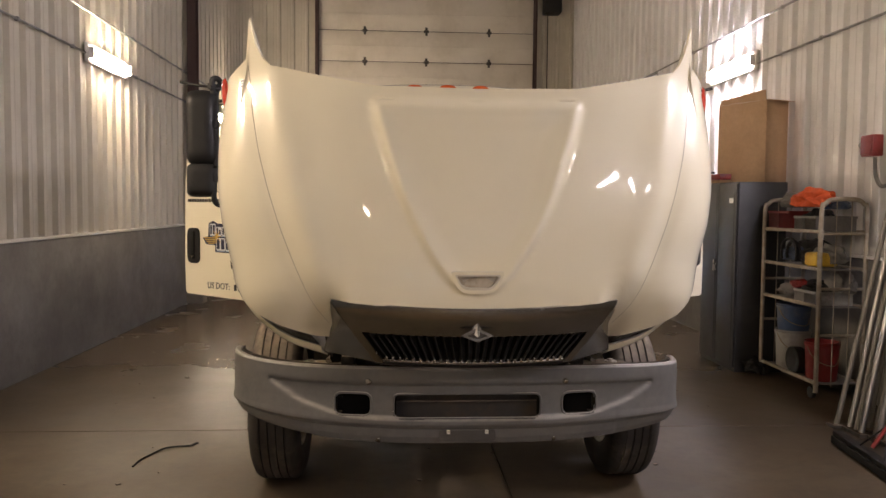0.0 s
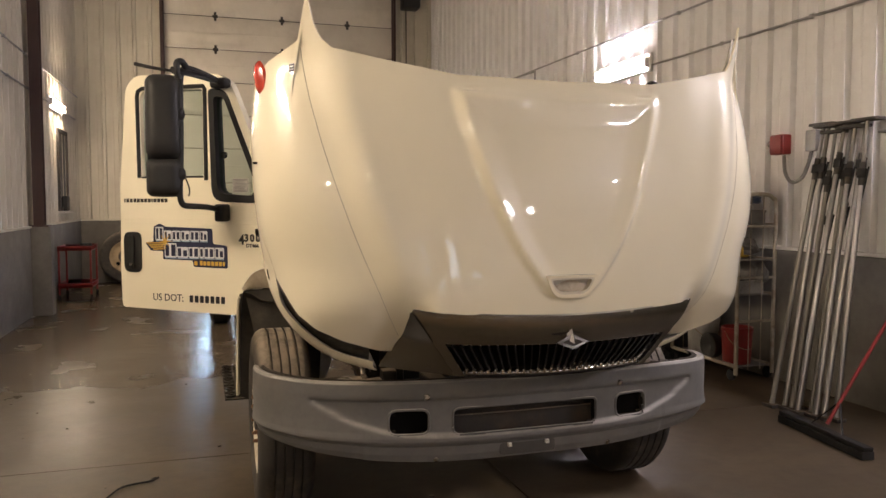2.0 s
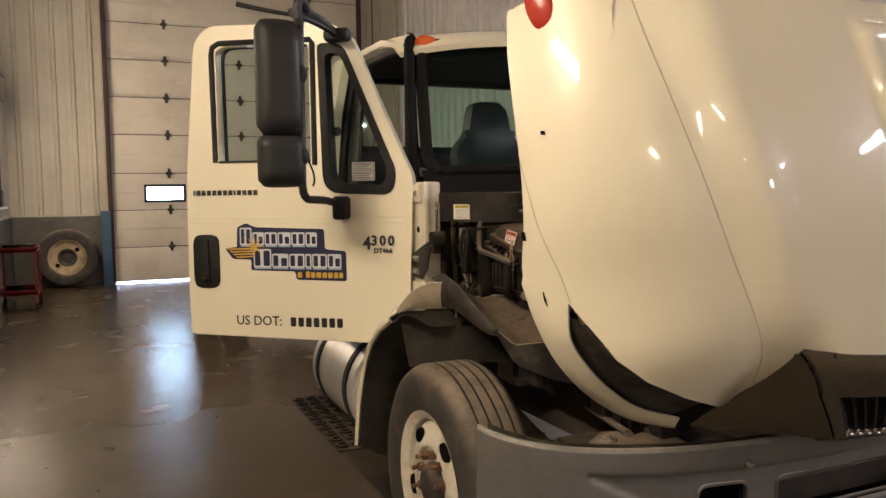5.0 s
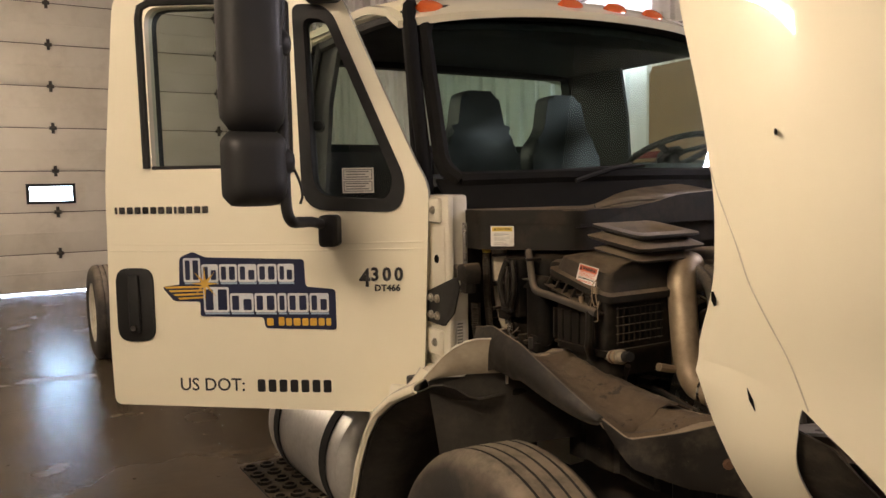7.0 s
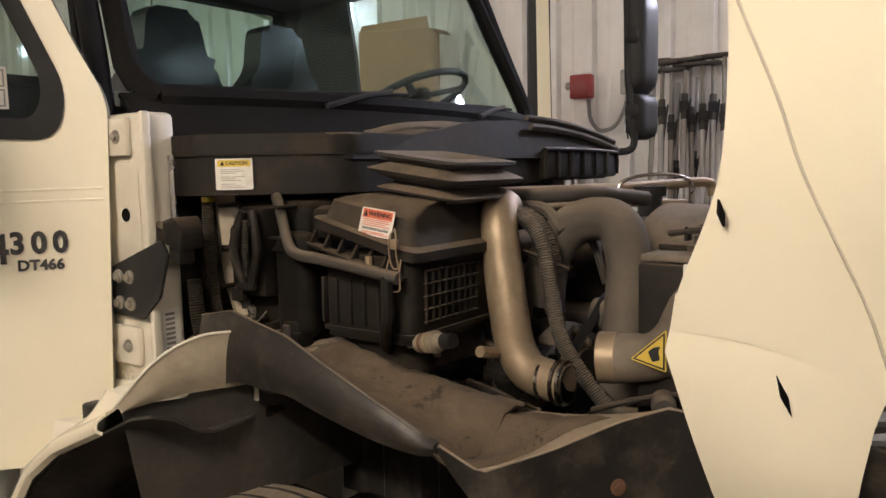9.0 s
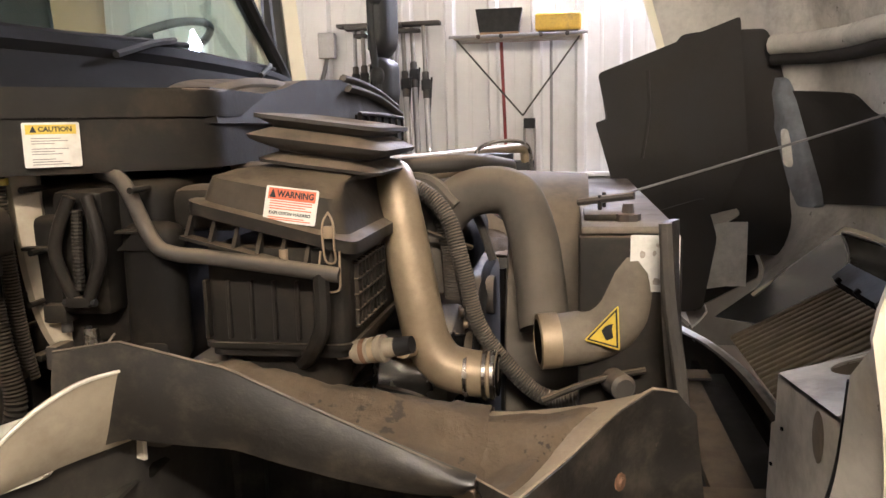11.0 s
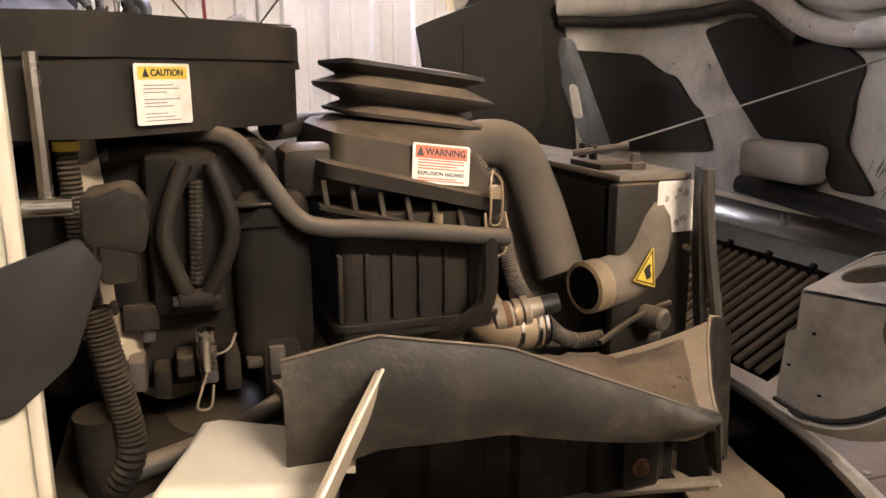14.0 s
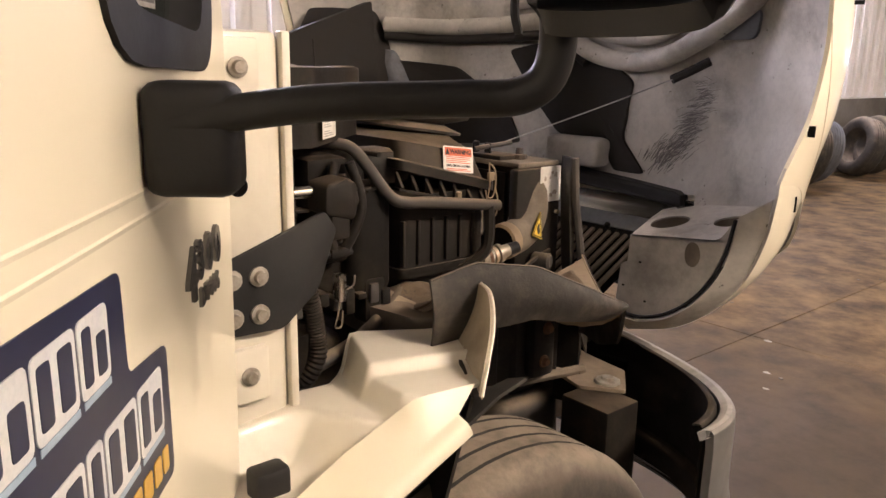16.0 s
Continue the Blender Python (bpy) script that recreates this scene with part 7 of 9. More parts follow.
_tilt = Matrix.Translation((-0.8185, 0.968, 1.442)) @ Matrix(((0, 0, -1, 0), (-1, 0, 0, 0), (0, 1, 0, 0), (0, 0, 0, 1))) @ pose(0, 0, 0, -12, 0, -7)
lab.data.transform(_tilt @ m_w.inverted())
m_w = _tilt
part("header", prism(B(), rect(w_w * 0.05, h_w * 0.63, w_w * 0.95, h_w * 0.95), 0.0012, 0.0016, m_w), M_ORANGE, lab)
lettering("words", "WARNING", 0.0125, M_INK, m_w @ Matrix.Translation((w_w * 0.57, h_w * 0.79, 0.0018)), lab, 0.0002, 0.0004, 0.92)
part("symbol", prism(B(), [(w_w * 0.07, h_w * 0.68), (w_w * 0.2, h_w * 0.68), (w_w * 0.135, h_w * 0.92)], 0.0016, 0.002, m_w), M_INK, lab)
lettering("words", "EXPLOSION HAZARD", 0.0066, M_INK, m_w @ Matrix.Translation((w_w * 0.5, h_w * 0.25, 0.0014)), lab, 0.0002, 0.0002)
bars(lab, m_w, w_w, h_w, [(0.06, 0.09, 0), (0.115, 0.145, 1), (0.36, 0.39, 0), (0.43, 0.46, 1), (0.50, 0.53, 0), (0.57, 0.6, 0)], M_ORANGE)
# wire latch
part("latch", tube(B(), [(-0.838, 0.862, 1.455), (-0.846, 0.853, 1.44), (-0.848, 0.852, 1.41), (-0.842, 0.853, 1.385), (-0.842, 0.866, 1.385), (-0.848, 0.868, 1.41), (-0.846, 0.868, 1.44), (-0.838, 0.862, 1.455)], 0.0016, 6, 6), M_STEEL, lid, "steel wire latch")
part("latch_bail", tube(B(), [(-0.842, 0.846, 1.40), (-0.849, 0.845, 1.375), (-0.846, 0.848, 1.345), (-0.846, 0.872, 1.345), (-0.849, 0.875, 1.375), (-0.842, 0.874, 1.40)], 0.0016, 6, 5), M_STEEL, lid)
part("latch_plate", box(B(), (-0.846, 0.852, 1.418), (-0.838, 0.868, 1.436), None, 0.002), M_STEEL, lid)

# support rod round the box
rod = part("support_rod", tube(B(), [(-0.70, 1.30, 1.50), (-0.76, 1.255, 1.508), (-0.805, 1.205, 1.508), (-0.825, 1.175, 1.49), (-0.85, 1.125, 1.415), (-0.856, 1.09, 1.398), (-0.855, 1.04, 1.393), (-0.853, 0.94, 1.38), (-0.851, 0.845, 1.367)], 0.0115, 10, 8), M_HOSE, truck, "bent support rod beside the filter box")
part("leg", tube(B(), [(-0.852, 0.872, 1.37), (-0.853, 0.872, 1.30), (-0.845, 0.885, 1.265), (-0.80, 0.92, 1.225), (-0.74, 0.96, 1.205)], 0.012, 8, 5), M_ENGBLACK, rod)
M_GAUGE = mat("dusty_clear_plastic", (0.30, 0.255, 0.19), (0.23, 0.19, 0.135), 14.0, 0.35, 0.1, coat=0.3)
md = part("filter_gauge", lathe(B(), [(0, -0.05), (0.008, -0.05), (0.009, -0.022), (0.017, -0.02), (0.019, -0.012), (0.019, 0.004), (0.017, 0.006), (0.017, 0.02), (0.021, 0.022), (0.021, 0.03), (0.015, 0.032), (0.014, 0.05), (0, 0.05)], Matrix.Translation((-0.804, 0.822, 1.244)) @ pose(0, 0, 0, 78, 0, -12), 20), M_GAUGE, truck, "pale plastic filter gauge")
for _h, _mt in ((-0.002, M_RUST), (0.013, M_STEEL)):
    part("dial_band", lathe(B(), [(0.0175, _h - 0.004), (0.0196, _h - 0.004), (0.0196, _h + 0.004), (0.0175, _h + 0.004)], Matrix.Translation((-0.804, 0.822, 1.244)) @ pose(0, 0, 0, 78, 0, -12), 20, True), _mt, md)
part("cap", lathe(B(), [(0, 0.075), (0.013, 0.075), (0.015, 0.05), (0, 0.05)], Matrix.Translation((-0.804, 0.822, 1.244)) @ pose(0, 0, 0, 78, 0, -12), 12), M_BLACK, md)

# charge air pipe
pipe = part("charge_pipe", tube(B(), [(-0.46, 0.86, 1.47), (-0.505, 0.845, 1.475), (-0.537, 0.83, 1.44), (-0.55, 0.812, 1.36), (-0.56, 0.79, 1.25), (-0.562, 0.775, 1.19), (-0.566, 0.745, 1.15), (-0.57, 0.70, 1.138), (-0.572, 0.652, 1.135)], 0.041, 20, 8), M_STEEL, truck, "bent bare steel air pipe")
for y, r in ((0.705, 0.0425), (0.672, 0.0455), (0.658, 0.0455)):
    part("bead", lathe(B(), [(r - 0.006, -0.006), (r, -0.003), (r, 0.003), (r - 0.006, 0.006)], Matrix.Translation((-0.571, y, 1.136)) @ pose(0, 0, 0, 90, 0, 0), 24, True), M_CLAMP, pipe)
# black disc over the capped end stands in for the dark inside the pipe
part("mouth", lathe(B(), [(0, 0.0), (0.036, 0.001), (0.037, 0.006)], Matrix.Translation((-0.572, 0.653, 1.135)) @ pose(0, 0, 0, 90, 0, 0), 20), M_VOID, pipe)

# radiator pack
rad = part("radiator", box(B(), (-0.56, 0.345, 0.62), (0.56, 0.485, 1.385), None, 0.012), M_BLACKDUST, truck, "dusty black radiator and charge cooler")
part("top_plate", box(B(), (-0.575, 0.35, 1.387), (0.575, 0.505, 1.4), None, 0.003), M_CAST, rad)
part("end_tank", box(B(), (-0.578, 0.34, 0.9), (-0.545, 0.51, 1.384), None, 0.008), M_ENGBLACK, rad)
part("side_bolt", cyl(B(), (-0.58, 0.36, 1.26), (-0.592, 0.36, 1.26), 0.006, seg=8), M_STEEL, rad)
part("core", box(B(), (-0.5, 0.335, 0.66), (0.5, 0.344, 1.36)), M_SLAT, rad)
lab, m_r, w_r, h_r = face_label("white_tag", (-0.5785, 0.425), (-0.5785, 0.345), 1.386, 1.290, M_LABEL, rad, "white stained instruction label", (-1, 0))
M_STAIN = mat("brown_stain", (0.36, 0.31, 0.25), (0.5, 0.45, 0.38), 60.0, 0.7, 0.1)
random.seed(4)
for _k in range(11):
    _c, _r = (random.uniform(0.2, 0.8) * w_r, (0.22 if _k < 6 else 0.74) * h_r + random.uniform(-0.12, 0.12) * h_r), random.uniform(0.003, 0.008)
    part("stain", prism(B(), [(_c[0] + _r * random.uniform(0.6, 1.2) * math.cos(a), _c[1] + _r * random.uniform(0.6, 1.2) * math.sin(a)) for a in steps(0, 2 * math.pi * 6 / 7, 6)], 0.0012, 0.0016, m_r), M_STAIN, lab)
part("bracket", box(B(), (-0.50, 0.42, 1.40), (-0.38, 0.50, 1.412), None, 0.003), M_ENGBLACK, rad)
for x, y in ((-0.42, 0.47), (-0.36, 0.46)):
    part("tab", box(B(), (x - 0.012, y - 0.004, 1.40), (x + 0.012, y + 0.004, 1.44), None, 0.003), M_ENGBLACK, rad)
part("top_bolt", lathe(B(), [(0, 0.03), (0.009, 0.03), (0.011, 0.014), (0.022, 0.012), (0.022, 0)], Matrix.Translation((-0.496, 0.424, 1.40)), 8), M_FRAME, rad)
elbow = part("cooler_elbow", tube(B(), [(-0.52, 0.42, 1.33), (-0.535, 0.425, 1.29), (-0.55, 0.44, 1.245), (-0.565, 0.475, 1.215), (-0.58, 0.53, 1.205), (-0.59, 0.575, 1.203)], lambda t: 0.062 - 0.016 * min(t * 1.6, 1.0), 20, 8), M_CAST, rad, "cast elbow with open mouth")
_m = Matrix.Translation((-0.590, 0.577, 1.203)) @ Vector((-0.01, 0.045, -0.002)).to_track_quat("Z", "Y").to_matrix().to_4x4()
part("ferrule", lathe(B(), [(0.040, -0.035), (0.048, -0.033), (0.048, 0.0), (0.040, 0.002)], _m, 24, True), M_STEEL, elbow)
# black disc paints the shade inside the elbow's mouth
part("mouth", lathe(B(), [(0, 0.0), (0.040, 0.001), (0.041, -0.004)], _m, 20), M_VOID, elbow)
_a, _b = Vector((-0.602, 0.475, 1.195)), Vector((-0.60, 0.405, 1.195))
_m = Matrix.Translation((-0.612, 0.448, 1.232)) @ Matrix(((0, 0, -1, 0), (-1, 0, 0, 0), (0, 1, 0, 0), (0, 0, 0, 1))) @ pose(0, 0, 0, -6, -14, 0)
_m = Matrix.Translation((-0.616, 0.470, 1.230)) @ pose(0, 0, 0, 0, 0, 34) @ Matrix.Translation((0.612, -0.448, -1.232)) @ _m
tri_l = part("hazard_label", prism(B(), round_poly([(-0.034, -0.012), (0.028, -0.034), (0.028, 0.042)], 0.004, 2), 0, 0.0015, _m), M_YELLOW, rad, "yellow triangular hazard label")
part("edge", collar(B(), [(-0.030, -0.011), (0.025, -0.030), (0.025, 0.037)], [(-0.025, -0.010), (0.022, -0.026), (0.022, 0.031)], 0.0015, 0.002, _m), M_INK, tri_l)
part("symbol", prism(B(), round_poly([(0.004, -0.016), (0.017, -0.012), (0.014, 0.004), (0.018, 0.012), (0.006, 0.010), (-0.004, 0.002)], 0.003, 2), 0.0015, 0.002, _m), M_INK, tri_l)
part("rubber_flap", sheet(B(), lambda u, v: (-0.60 - 0.055 * u, 0.35 + 0.025 * u - 0.03 * v * v, 1.415 - 0.36 * v), steps(0, 1, 6), steps(0, 1, 10), 0.012), M_LINER, rad)
# black panel added to darken the open cavity below the flap
part("cavity_shade_panel", sheet(B(), lambda u, v: (-0.61 - 0.07 * u, 0.36 - 0.02 * u, 1.08 - 0.36 * v), steps(0, 1, 4), steps(0, 1, 4), 0.01), M_BAYBLACK, rad)
part("rubber_strip", tube(B(), [(-0.655, 0.378, 1.415), (-0.66, 0.37, 1.3), (-0.67, 0.35, 1.15), (-0.672, 0.345, 1.06)], 0.011, 8, 6), M_HOSE, rad)
shroud = part("fan_shroud", lathe(B(), [(0.42, -0.10), (0.43, 0.06), (0.415, 0.065), (0.405, -0.09)], Matrix.Translation((-0.03, 0.585, 1.035)) @ pose(0, 0, 0, -90, 0, 0), 64, True), M_DUSTHOSE, rad, "dusty fan shroud ring")
part("shroud_plate", plate_holes(B(), rect(-0.52, 0.64, 0.52, 1.37), [[(0.40 * math.cos(a) - 0.03, 0.40 * math.sin(a) * 0.8 + 1.0) for a in steps(0, 2 * math.pi * 31 / 32, 31)]], 0, 0.008, Matrix.Translation((0, 0.50, 0)) @ ALONG_X), M_BLACKDUST, rad)
fan = part("fan", lathe(B(), [(0, -0.06), (0.09, -0.05), (0.1, 0.03), (0, 0.05)], Matrix.Translation((-0.03, 0.60, 1.035)) @ pose(0, 0, 0, -90, 0, 0), 20), M_FRAME, truck, "black engine fan at rest")
for k in range(8):
    part("blade", box(B(), (0.08, -0.055, -0.004), (0.37, 0.055, 0.004), Matrix.Translation((-0.03, 0.60, 1.035)) @ pose(0, 0, 0, -90, 0, 0) @ pose(0, 0, 0, 0, 0, 45 * k) @ pose(0, 0, 0, 28, 0, 0), 0.003), M_BLACK, fan)
part("torque_arm", tube(B(), [(-0.60, 0.40, 1.16), (-0.61, 0.44, 1.155), (-0.62, 0.50, 1.14), (-0.64, 0.57, 1.115)], 0.006, 8, 5), M_ENGBLACK, rad)
part("arm_bush", cyl(B(), (-0.64, 0.435, 1.14), (-0.59, 0.455, 1.14), 0.022, seg=16, edge=0.006), M_HOSE, rad)

# hoses
part("coolant_hose", tube(B(), [(-0.40, 0.80, 1.25), (-0.385, 0.79, 1.36), (-0.375, 0.745, 1.425), (-0.375, 0.68, 1.447), (-0.385, 0.625, 1.43), (-0.41, 0.595, 1.36), (-0.45, 0.58, 1.28), (-0.49, 0.57, 1.20)], 0.047, 18, 8), M_DUSTHOSE, truck, "thick dusty rubber hose")
part("ribbed_hose", tube(B(), [(-0.49, 0.88, 1.47), (-0.50, 0.80, 1.46), (-0.51, 0.745, 1.41), (-0.525, 0.715, 1.32), (-0.53, 0.69, 1.22), (-0.53, 0.64, 1.145), (-0.535, 0.57, 1.085), (-0.55, 0.48, 1.09), (-0.57, 0.40, 1.085)], 0.0165, 10, 6, ribs=0.0012), M_HOSE, truck, "ribbed cable sleeve")
part("ribbed_hose", tube(B(), [(-0.42, 0.93, 1.45), (-0.44, 0.83, 1.455), (-0.455, 0.77, 1.42), (-0.46, 0.745, 1.35), (-0.455, 0.74, 1.25)], 0.022, 12, 6, ribs=0.0015), M_HOSE, truck, "ribbed cable sleeve")
part("coolant_line", tube(B(), [(-0.60, 1.12, 1.50), (-0.48, 1.02, 1.50), (-0.40, 0.85, 1.495), (-0.34, 0.72, 1.50), (-0.15, 0.66, 1.48)], 0.018, 10, 6), M_HOSE, truck)
part("steel_line", tube(B(), [(-0.35, 0.95, 1.50), (-0.1, 0.84, 1.50), (0.2, 0.72, 1.505), (0.32, 0.66, 1.505), (0.34, 0.65, 1.47)], 0.014, 10, 6), M_STEEL, truck)
part("steel_line", tube(B(), [(-0.38, 0.92, 1.465), (0.0, 0.80, 1.46), (0.25, 0.70, 1.45)], 0.011, 10, 6), M_STEEL, truck)
part("filler_neck", lathe(B(), [(0, 0), (0.03, 0), (0.03, 0.05), (0.04, 0.05), (0.042, 0.075), (0, 0.078)], Matrix.Translation((-0.02, 0.70, 1.43)), 16), M_BLACK, truck)
part("wire_handle", tube(B(), [(-0.13, 0.74, 1.47), (-0.12, 0.73, 1.52), (-0.03, 0.68, 1.535), (0.06, 0.63, 1.52), (0.07, 0.62, 1.46)], 0.005, 6, 6), M_CLAMP, truck)

# engine
eng = part("engine", box(B(), (-0.27, 0.72, 0.62), (0.27, 1.46, 1.22), None, 0.03), M_FRAME, truck, "dark dusty diesel engine")
part("valve_cover", box(B(), (-0.2, 0.74, 1.22), (0.2, 1.42, 1.37), None, 0.05, 3), M_ENGBLACK, eng)
part("intake_manifold", box(B(), (-0.36, 0.80, 1.05), (-0.26, 1.40, 1.22), None, 0.03, 3), M_FRAME, eng)
for k in range(6):
    part("runner", tube(B(), [(-0.33, 0.84 + 0.1 * k, 1.2), (-0.31, 0.84 + 0.1 * k, 1.28), (-0.2, 0.84 + 0.1 * k, 1.3)], 0.024, 8, 4), M_ENGBLACK, eng)
alt = part("alternator", lathe(B(), [(0, -0.09), (0.06, -0.09), (0.085, -0.07), (0.088, 0.0), (0.085, 0.06), (0.06, 0.08), (0, 0.085)], Matrix.Translation((-0.44, 0.82, 1.09)) @ pose(0, 0, 0, -90, 0, 0), 24), M_CLAMP, eng, "grey alternator")
for k in range(12):
    a = 2 * math.pi * k / 12
    # black bars stand in for the shade in the vent slots
    part("vent_slot", box(B(), (0.055, -0.006, -0.092), (0.08, 0.006, -0.074), Matrix.Translation((-0.44, 0.82, 1.09)) @ pose(0, 0, 0, -90, 0, 0) @ pose(0, 0, 0, 0, 0, math.degrees(a))), M_VOID, alt)
part("pulley", lathe(B(), [(0, -0.02), (0.07, -0.02), (0.07, -0.014), (0.06, 0), (0.07, 0.014), (0.07, 0.02), (0, 0.02)], Matrix.Translation((-0.42, 0.705, 1.10)) @ pose(0, 0, 0, -90, 0, 0), 24), M_FRAME, eng)
random.seed(7)
for k in range(26):
    x, y, z = random.uniform(-0.50, -0.28), random.uniform(0.78, 1.4), random.uniform(0.95, 1.42)
    dx, dy = random.uniform(-0.1, 0.1), random.uniform(-0.25, 0.25)
    part("wiring", tube(B(), [(x, y, z), (x + dx, y + dy * 0.4, z + random.uniform(-0.06, 0.06)), (x + dx * 0.5, y + dy, z + random.uniform(-0.1, 0.1))], random.uniform(0.004, 0.012), 6, 5), random.choice((M_HOSE, M_BLACKDUST, M_ENGBLACK)), eng)
for k in range(9):
    x, y, z = random.uniform(-0.50, -0.3), random.uniform(0.9, 1.35), random.uniform(1.0, 1.3)
    part("connector", box(B(), (x - 0.025, y - 0.03, z - 0.02), (x + 0.025, y + 0.03, z + 0.02), None, 0.006), random.choice((M_ENGBLACK, M_STEEL, M_FRAME)), eng)

part("gear_housing", prism(B(), round_poly([(-0.43, 0.98), (-0.28, 0.96), (-0.26, 1.17), (-0.33, 1.21), (-0.44, 1.18)], 0.02, 3), 0, 0.05, Matrix.Translation((0, 0.80, 0)) @ ALONG_X, 0.006), M_CAST, eng, "pale cast gear housing")
for x, z in ((-0.42, 1.0), (-0.29, 0.99), (-0.28, 1.15), (-0.34, 1.19), (-0.42, 1.16)):
    part("housing_bolt", lathe(B(), [(0, 0.012), (0.009, 0.011), (0.010, 0.004), (0.015, 0.003), (0.015, 0)], Matrix.Translation((x, 0.752, z)) @ ALONG_X, 8), M_STEEL, eng)
part("belt_tensioner", lathe(B(), [(0, -0.02), (0.04, -0.02), (0.042, -0.012), (0.038, 0), (0.042, 0.012), (0.04, 0.02), (0, 0.02)], Matrix.Translation((-0.30, 0.70, 1.22)) @ pose(0, 0, 0, -90, 0, 0), 20), M_FRAME, eng)
part("drive_belt", tube(B(), [(-0.49, 0.70, 1.10), (-0.45, 0.70, 1.17), (-0.36, 0.70, 1.22), (-0.28, 0.70, 1.265), (-0.15, 0.70, 1.27)], 0.006, 6, 5, flat=1.8), M_RUBBER, eng)
part("pipe_bracket", box(B(), (-0.53, 0.80, 1.36), (-0.49, 0.86, 1.385), None, 0.004), M_CAST, truck)
for pts, r, mt in (([(-0.50, 0.90, 1.18), (-0.52, 0.86, 1.17), (-0.60, 0.80, 1.185), (-0.66, 0.80, 1.20)], 0.012, M_STEEL), ([(-0.62, 0.86, 1.12), (-0.60, 0.80, 1.10), (-0.55, 0.76, 1.06)], 0.010, M_HOSE), ([(-0.72, 0.86, 1.20), (-0.70, 0.90, 1.13), (-0.66, 0.92, 1.06)], 0.009, M_HOSE), ([(-0.47, 0.99, 1.47), (-0.42, 0.90, 1.475), (-0.40, 0.80, 1.47), (-0.42, 0.74, 1.42)], 0.013, M_DUSTHOSE), ([(-0.36, 0.90, 1.42), (-0.36, 0.80, 1.44), (-0.33, 0.72, 1.40), (-0.33, 0.68, 1.30)], 0.009, M_HOSE)):
    part("engine_line", tube(B(), pts, r, 8, 6), mt, eng)

# heater box and what hangs on it, between filter box and firewall
hv = part("heater_box", box(B(), (-0.80, 1.13, 1.19), (-0.45, 1.44, 1.50), None, 0.03, 3), M_BAYBLACK, truck, "black heater housing with hoses")
part("housing_step", box(B(), (-0.845, 1.205, 1.30), (-0.79, 1.29, 1.49), None, 0.012), M_BAYBLACK, hv)
part("housing_bulge", box(B(), (-0.835, 1.10, 1.22), (-0.78, 1.195, 1.44), None, 0.03, 3), M_BAYBLACK, hv)
part("housing_bulge", box(B(), (-0.825, 1.295, 1.30), (-0.78, 1.345, 1.45), None, 0.015, 3), M_BAYBLACK, hv)
part("parting_rib", box(B(), (-0.842, 1.275, 1.398), (-0.80, 1.35, 1.404), None, 0.002), M_BLACKDUST, hv)
part("parting_rib", box(B(), (-0.846, 1.13, 1.425), (-0.80, 1.19, 1.43), None, 0.002), M_BLACKDUST, hv)
part("gusset", prism(B(), [(1.19, 1.40), (1.14, 1.445), (1.14, 1.40)], 0, 0.006, Matrix(((0, 0, -1, -0.835), (1, 0, 0, 0), (0, 1, 0, 0), (0, 0, 0, 1)))), M_BAYBLACK, hv)
part("drain_box", box(B(), (-0.84, 1.285, 1.285), (-0.80, 1.325, 1.315), None, 0.004), M_BLACKDUST, hv)
part("drain_stub", cyl(B(), (-0.82, 1.30, 1.285), (-0.82, 1.30, 1.268), 0.009, seg=10), M_FRAME, hv)
part("outlet", box(B(), (-0.84, 1.12, 1.17), (-0.79, 1.17, 1.26), None, 0.012), M_BAYBLACK, hv)
for y0, z0 in ((1.33, 1.492), (1.325, 1.398), (1.335, 1.318), (1.155, 1.49)):
    part("retaining_pin", cyl(B(), (-0.80, y0, z0), (-0.858, y0 - 0.004, z0), 0.005, seg=8), M_BLACKDUST, hv)
for k in range(9):
    part("switch_block", box(B(), (-0.846, 1.115 + 0.027 * k, 1.20 + 0.012 * (k % 3)), (-0.80, 1.135 + 0.027 * k, 1.236 + 0.014 * (k % 2)), None, 0.004), (M_BAYBLACK, M_FRAME, M_BLACKDUST)[k % 3], hv)
for pts in ([(-0.862, 1.245, 1.482), (-0.868, 1.262, 1.44), (-0.87, 1.271, 1.403), (-0.868, 1.263, 1.365), (-0.862, 1.249, 1.325)], [(-0.862, 1.217, 1.482), (-0.868, 1.203, 1.44), (-0.87, 1.198, 1.403), (-0.868, 1.21, 1.365), (-0.862, 1.231, 1.325)]):
    part("heater_hose", tube(B(), pts, 0.0095, 10, 6), M_BLACKDUST, hv)
part("ribbed_rod", tube(B(), [(-0.864, 1.234, 1.463), (-0.866, 1.237, 1.40), (-0.862, 1.241, 1.345)], 0.0085, 8, 6, ribs=0.0012), M_BLACKDUST, hv)
part("clip", box(B(), (-0.873, 1.222, 1.318), (-0.85, 1.262, 1.335), None, 0.004), M_BLACKDUST, hv)
part("clip_pin", cyl(B(), (-0.865, 1.216, 1.325), (-0.865, 1.268, 1.325), 0.006, seg=8), M_RUBBER, hv)
part("pressure_switch", lathe(B(), [(0, 0.03), (0.011, 0.03), (0.012, 0.0), (0.010, -0.02), (0, -0.022)], Matrix.Translation((-0.855, 1.235, 1.255)), 14), M_CLAMP, hv)
part("wire", tube(B(), [(-0.855, 1.235, 1.235), (-0.862, 1.245, 1.21), (-0.862, 1.25, 1.19), (-0.858, 1.235, 1.188), (-0.855, 1.23, 1.215)], 0.0018, 6, 6), M_CAST, hv)
part("wire", tube(B(), [(-0.855, 1.23, 1.25), (-0.86, 1.21, 1.26), (-0.85, 1.20, 1.275)], 0.0018, 6, 4), M_CAST, hv)
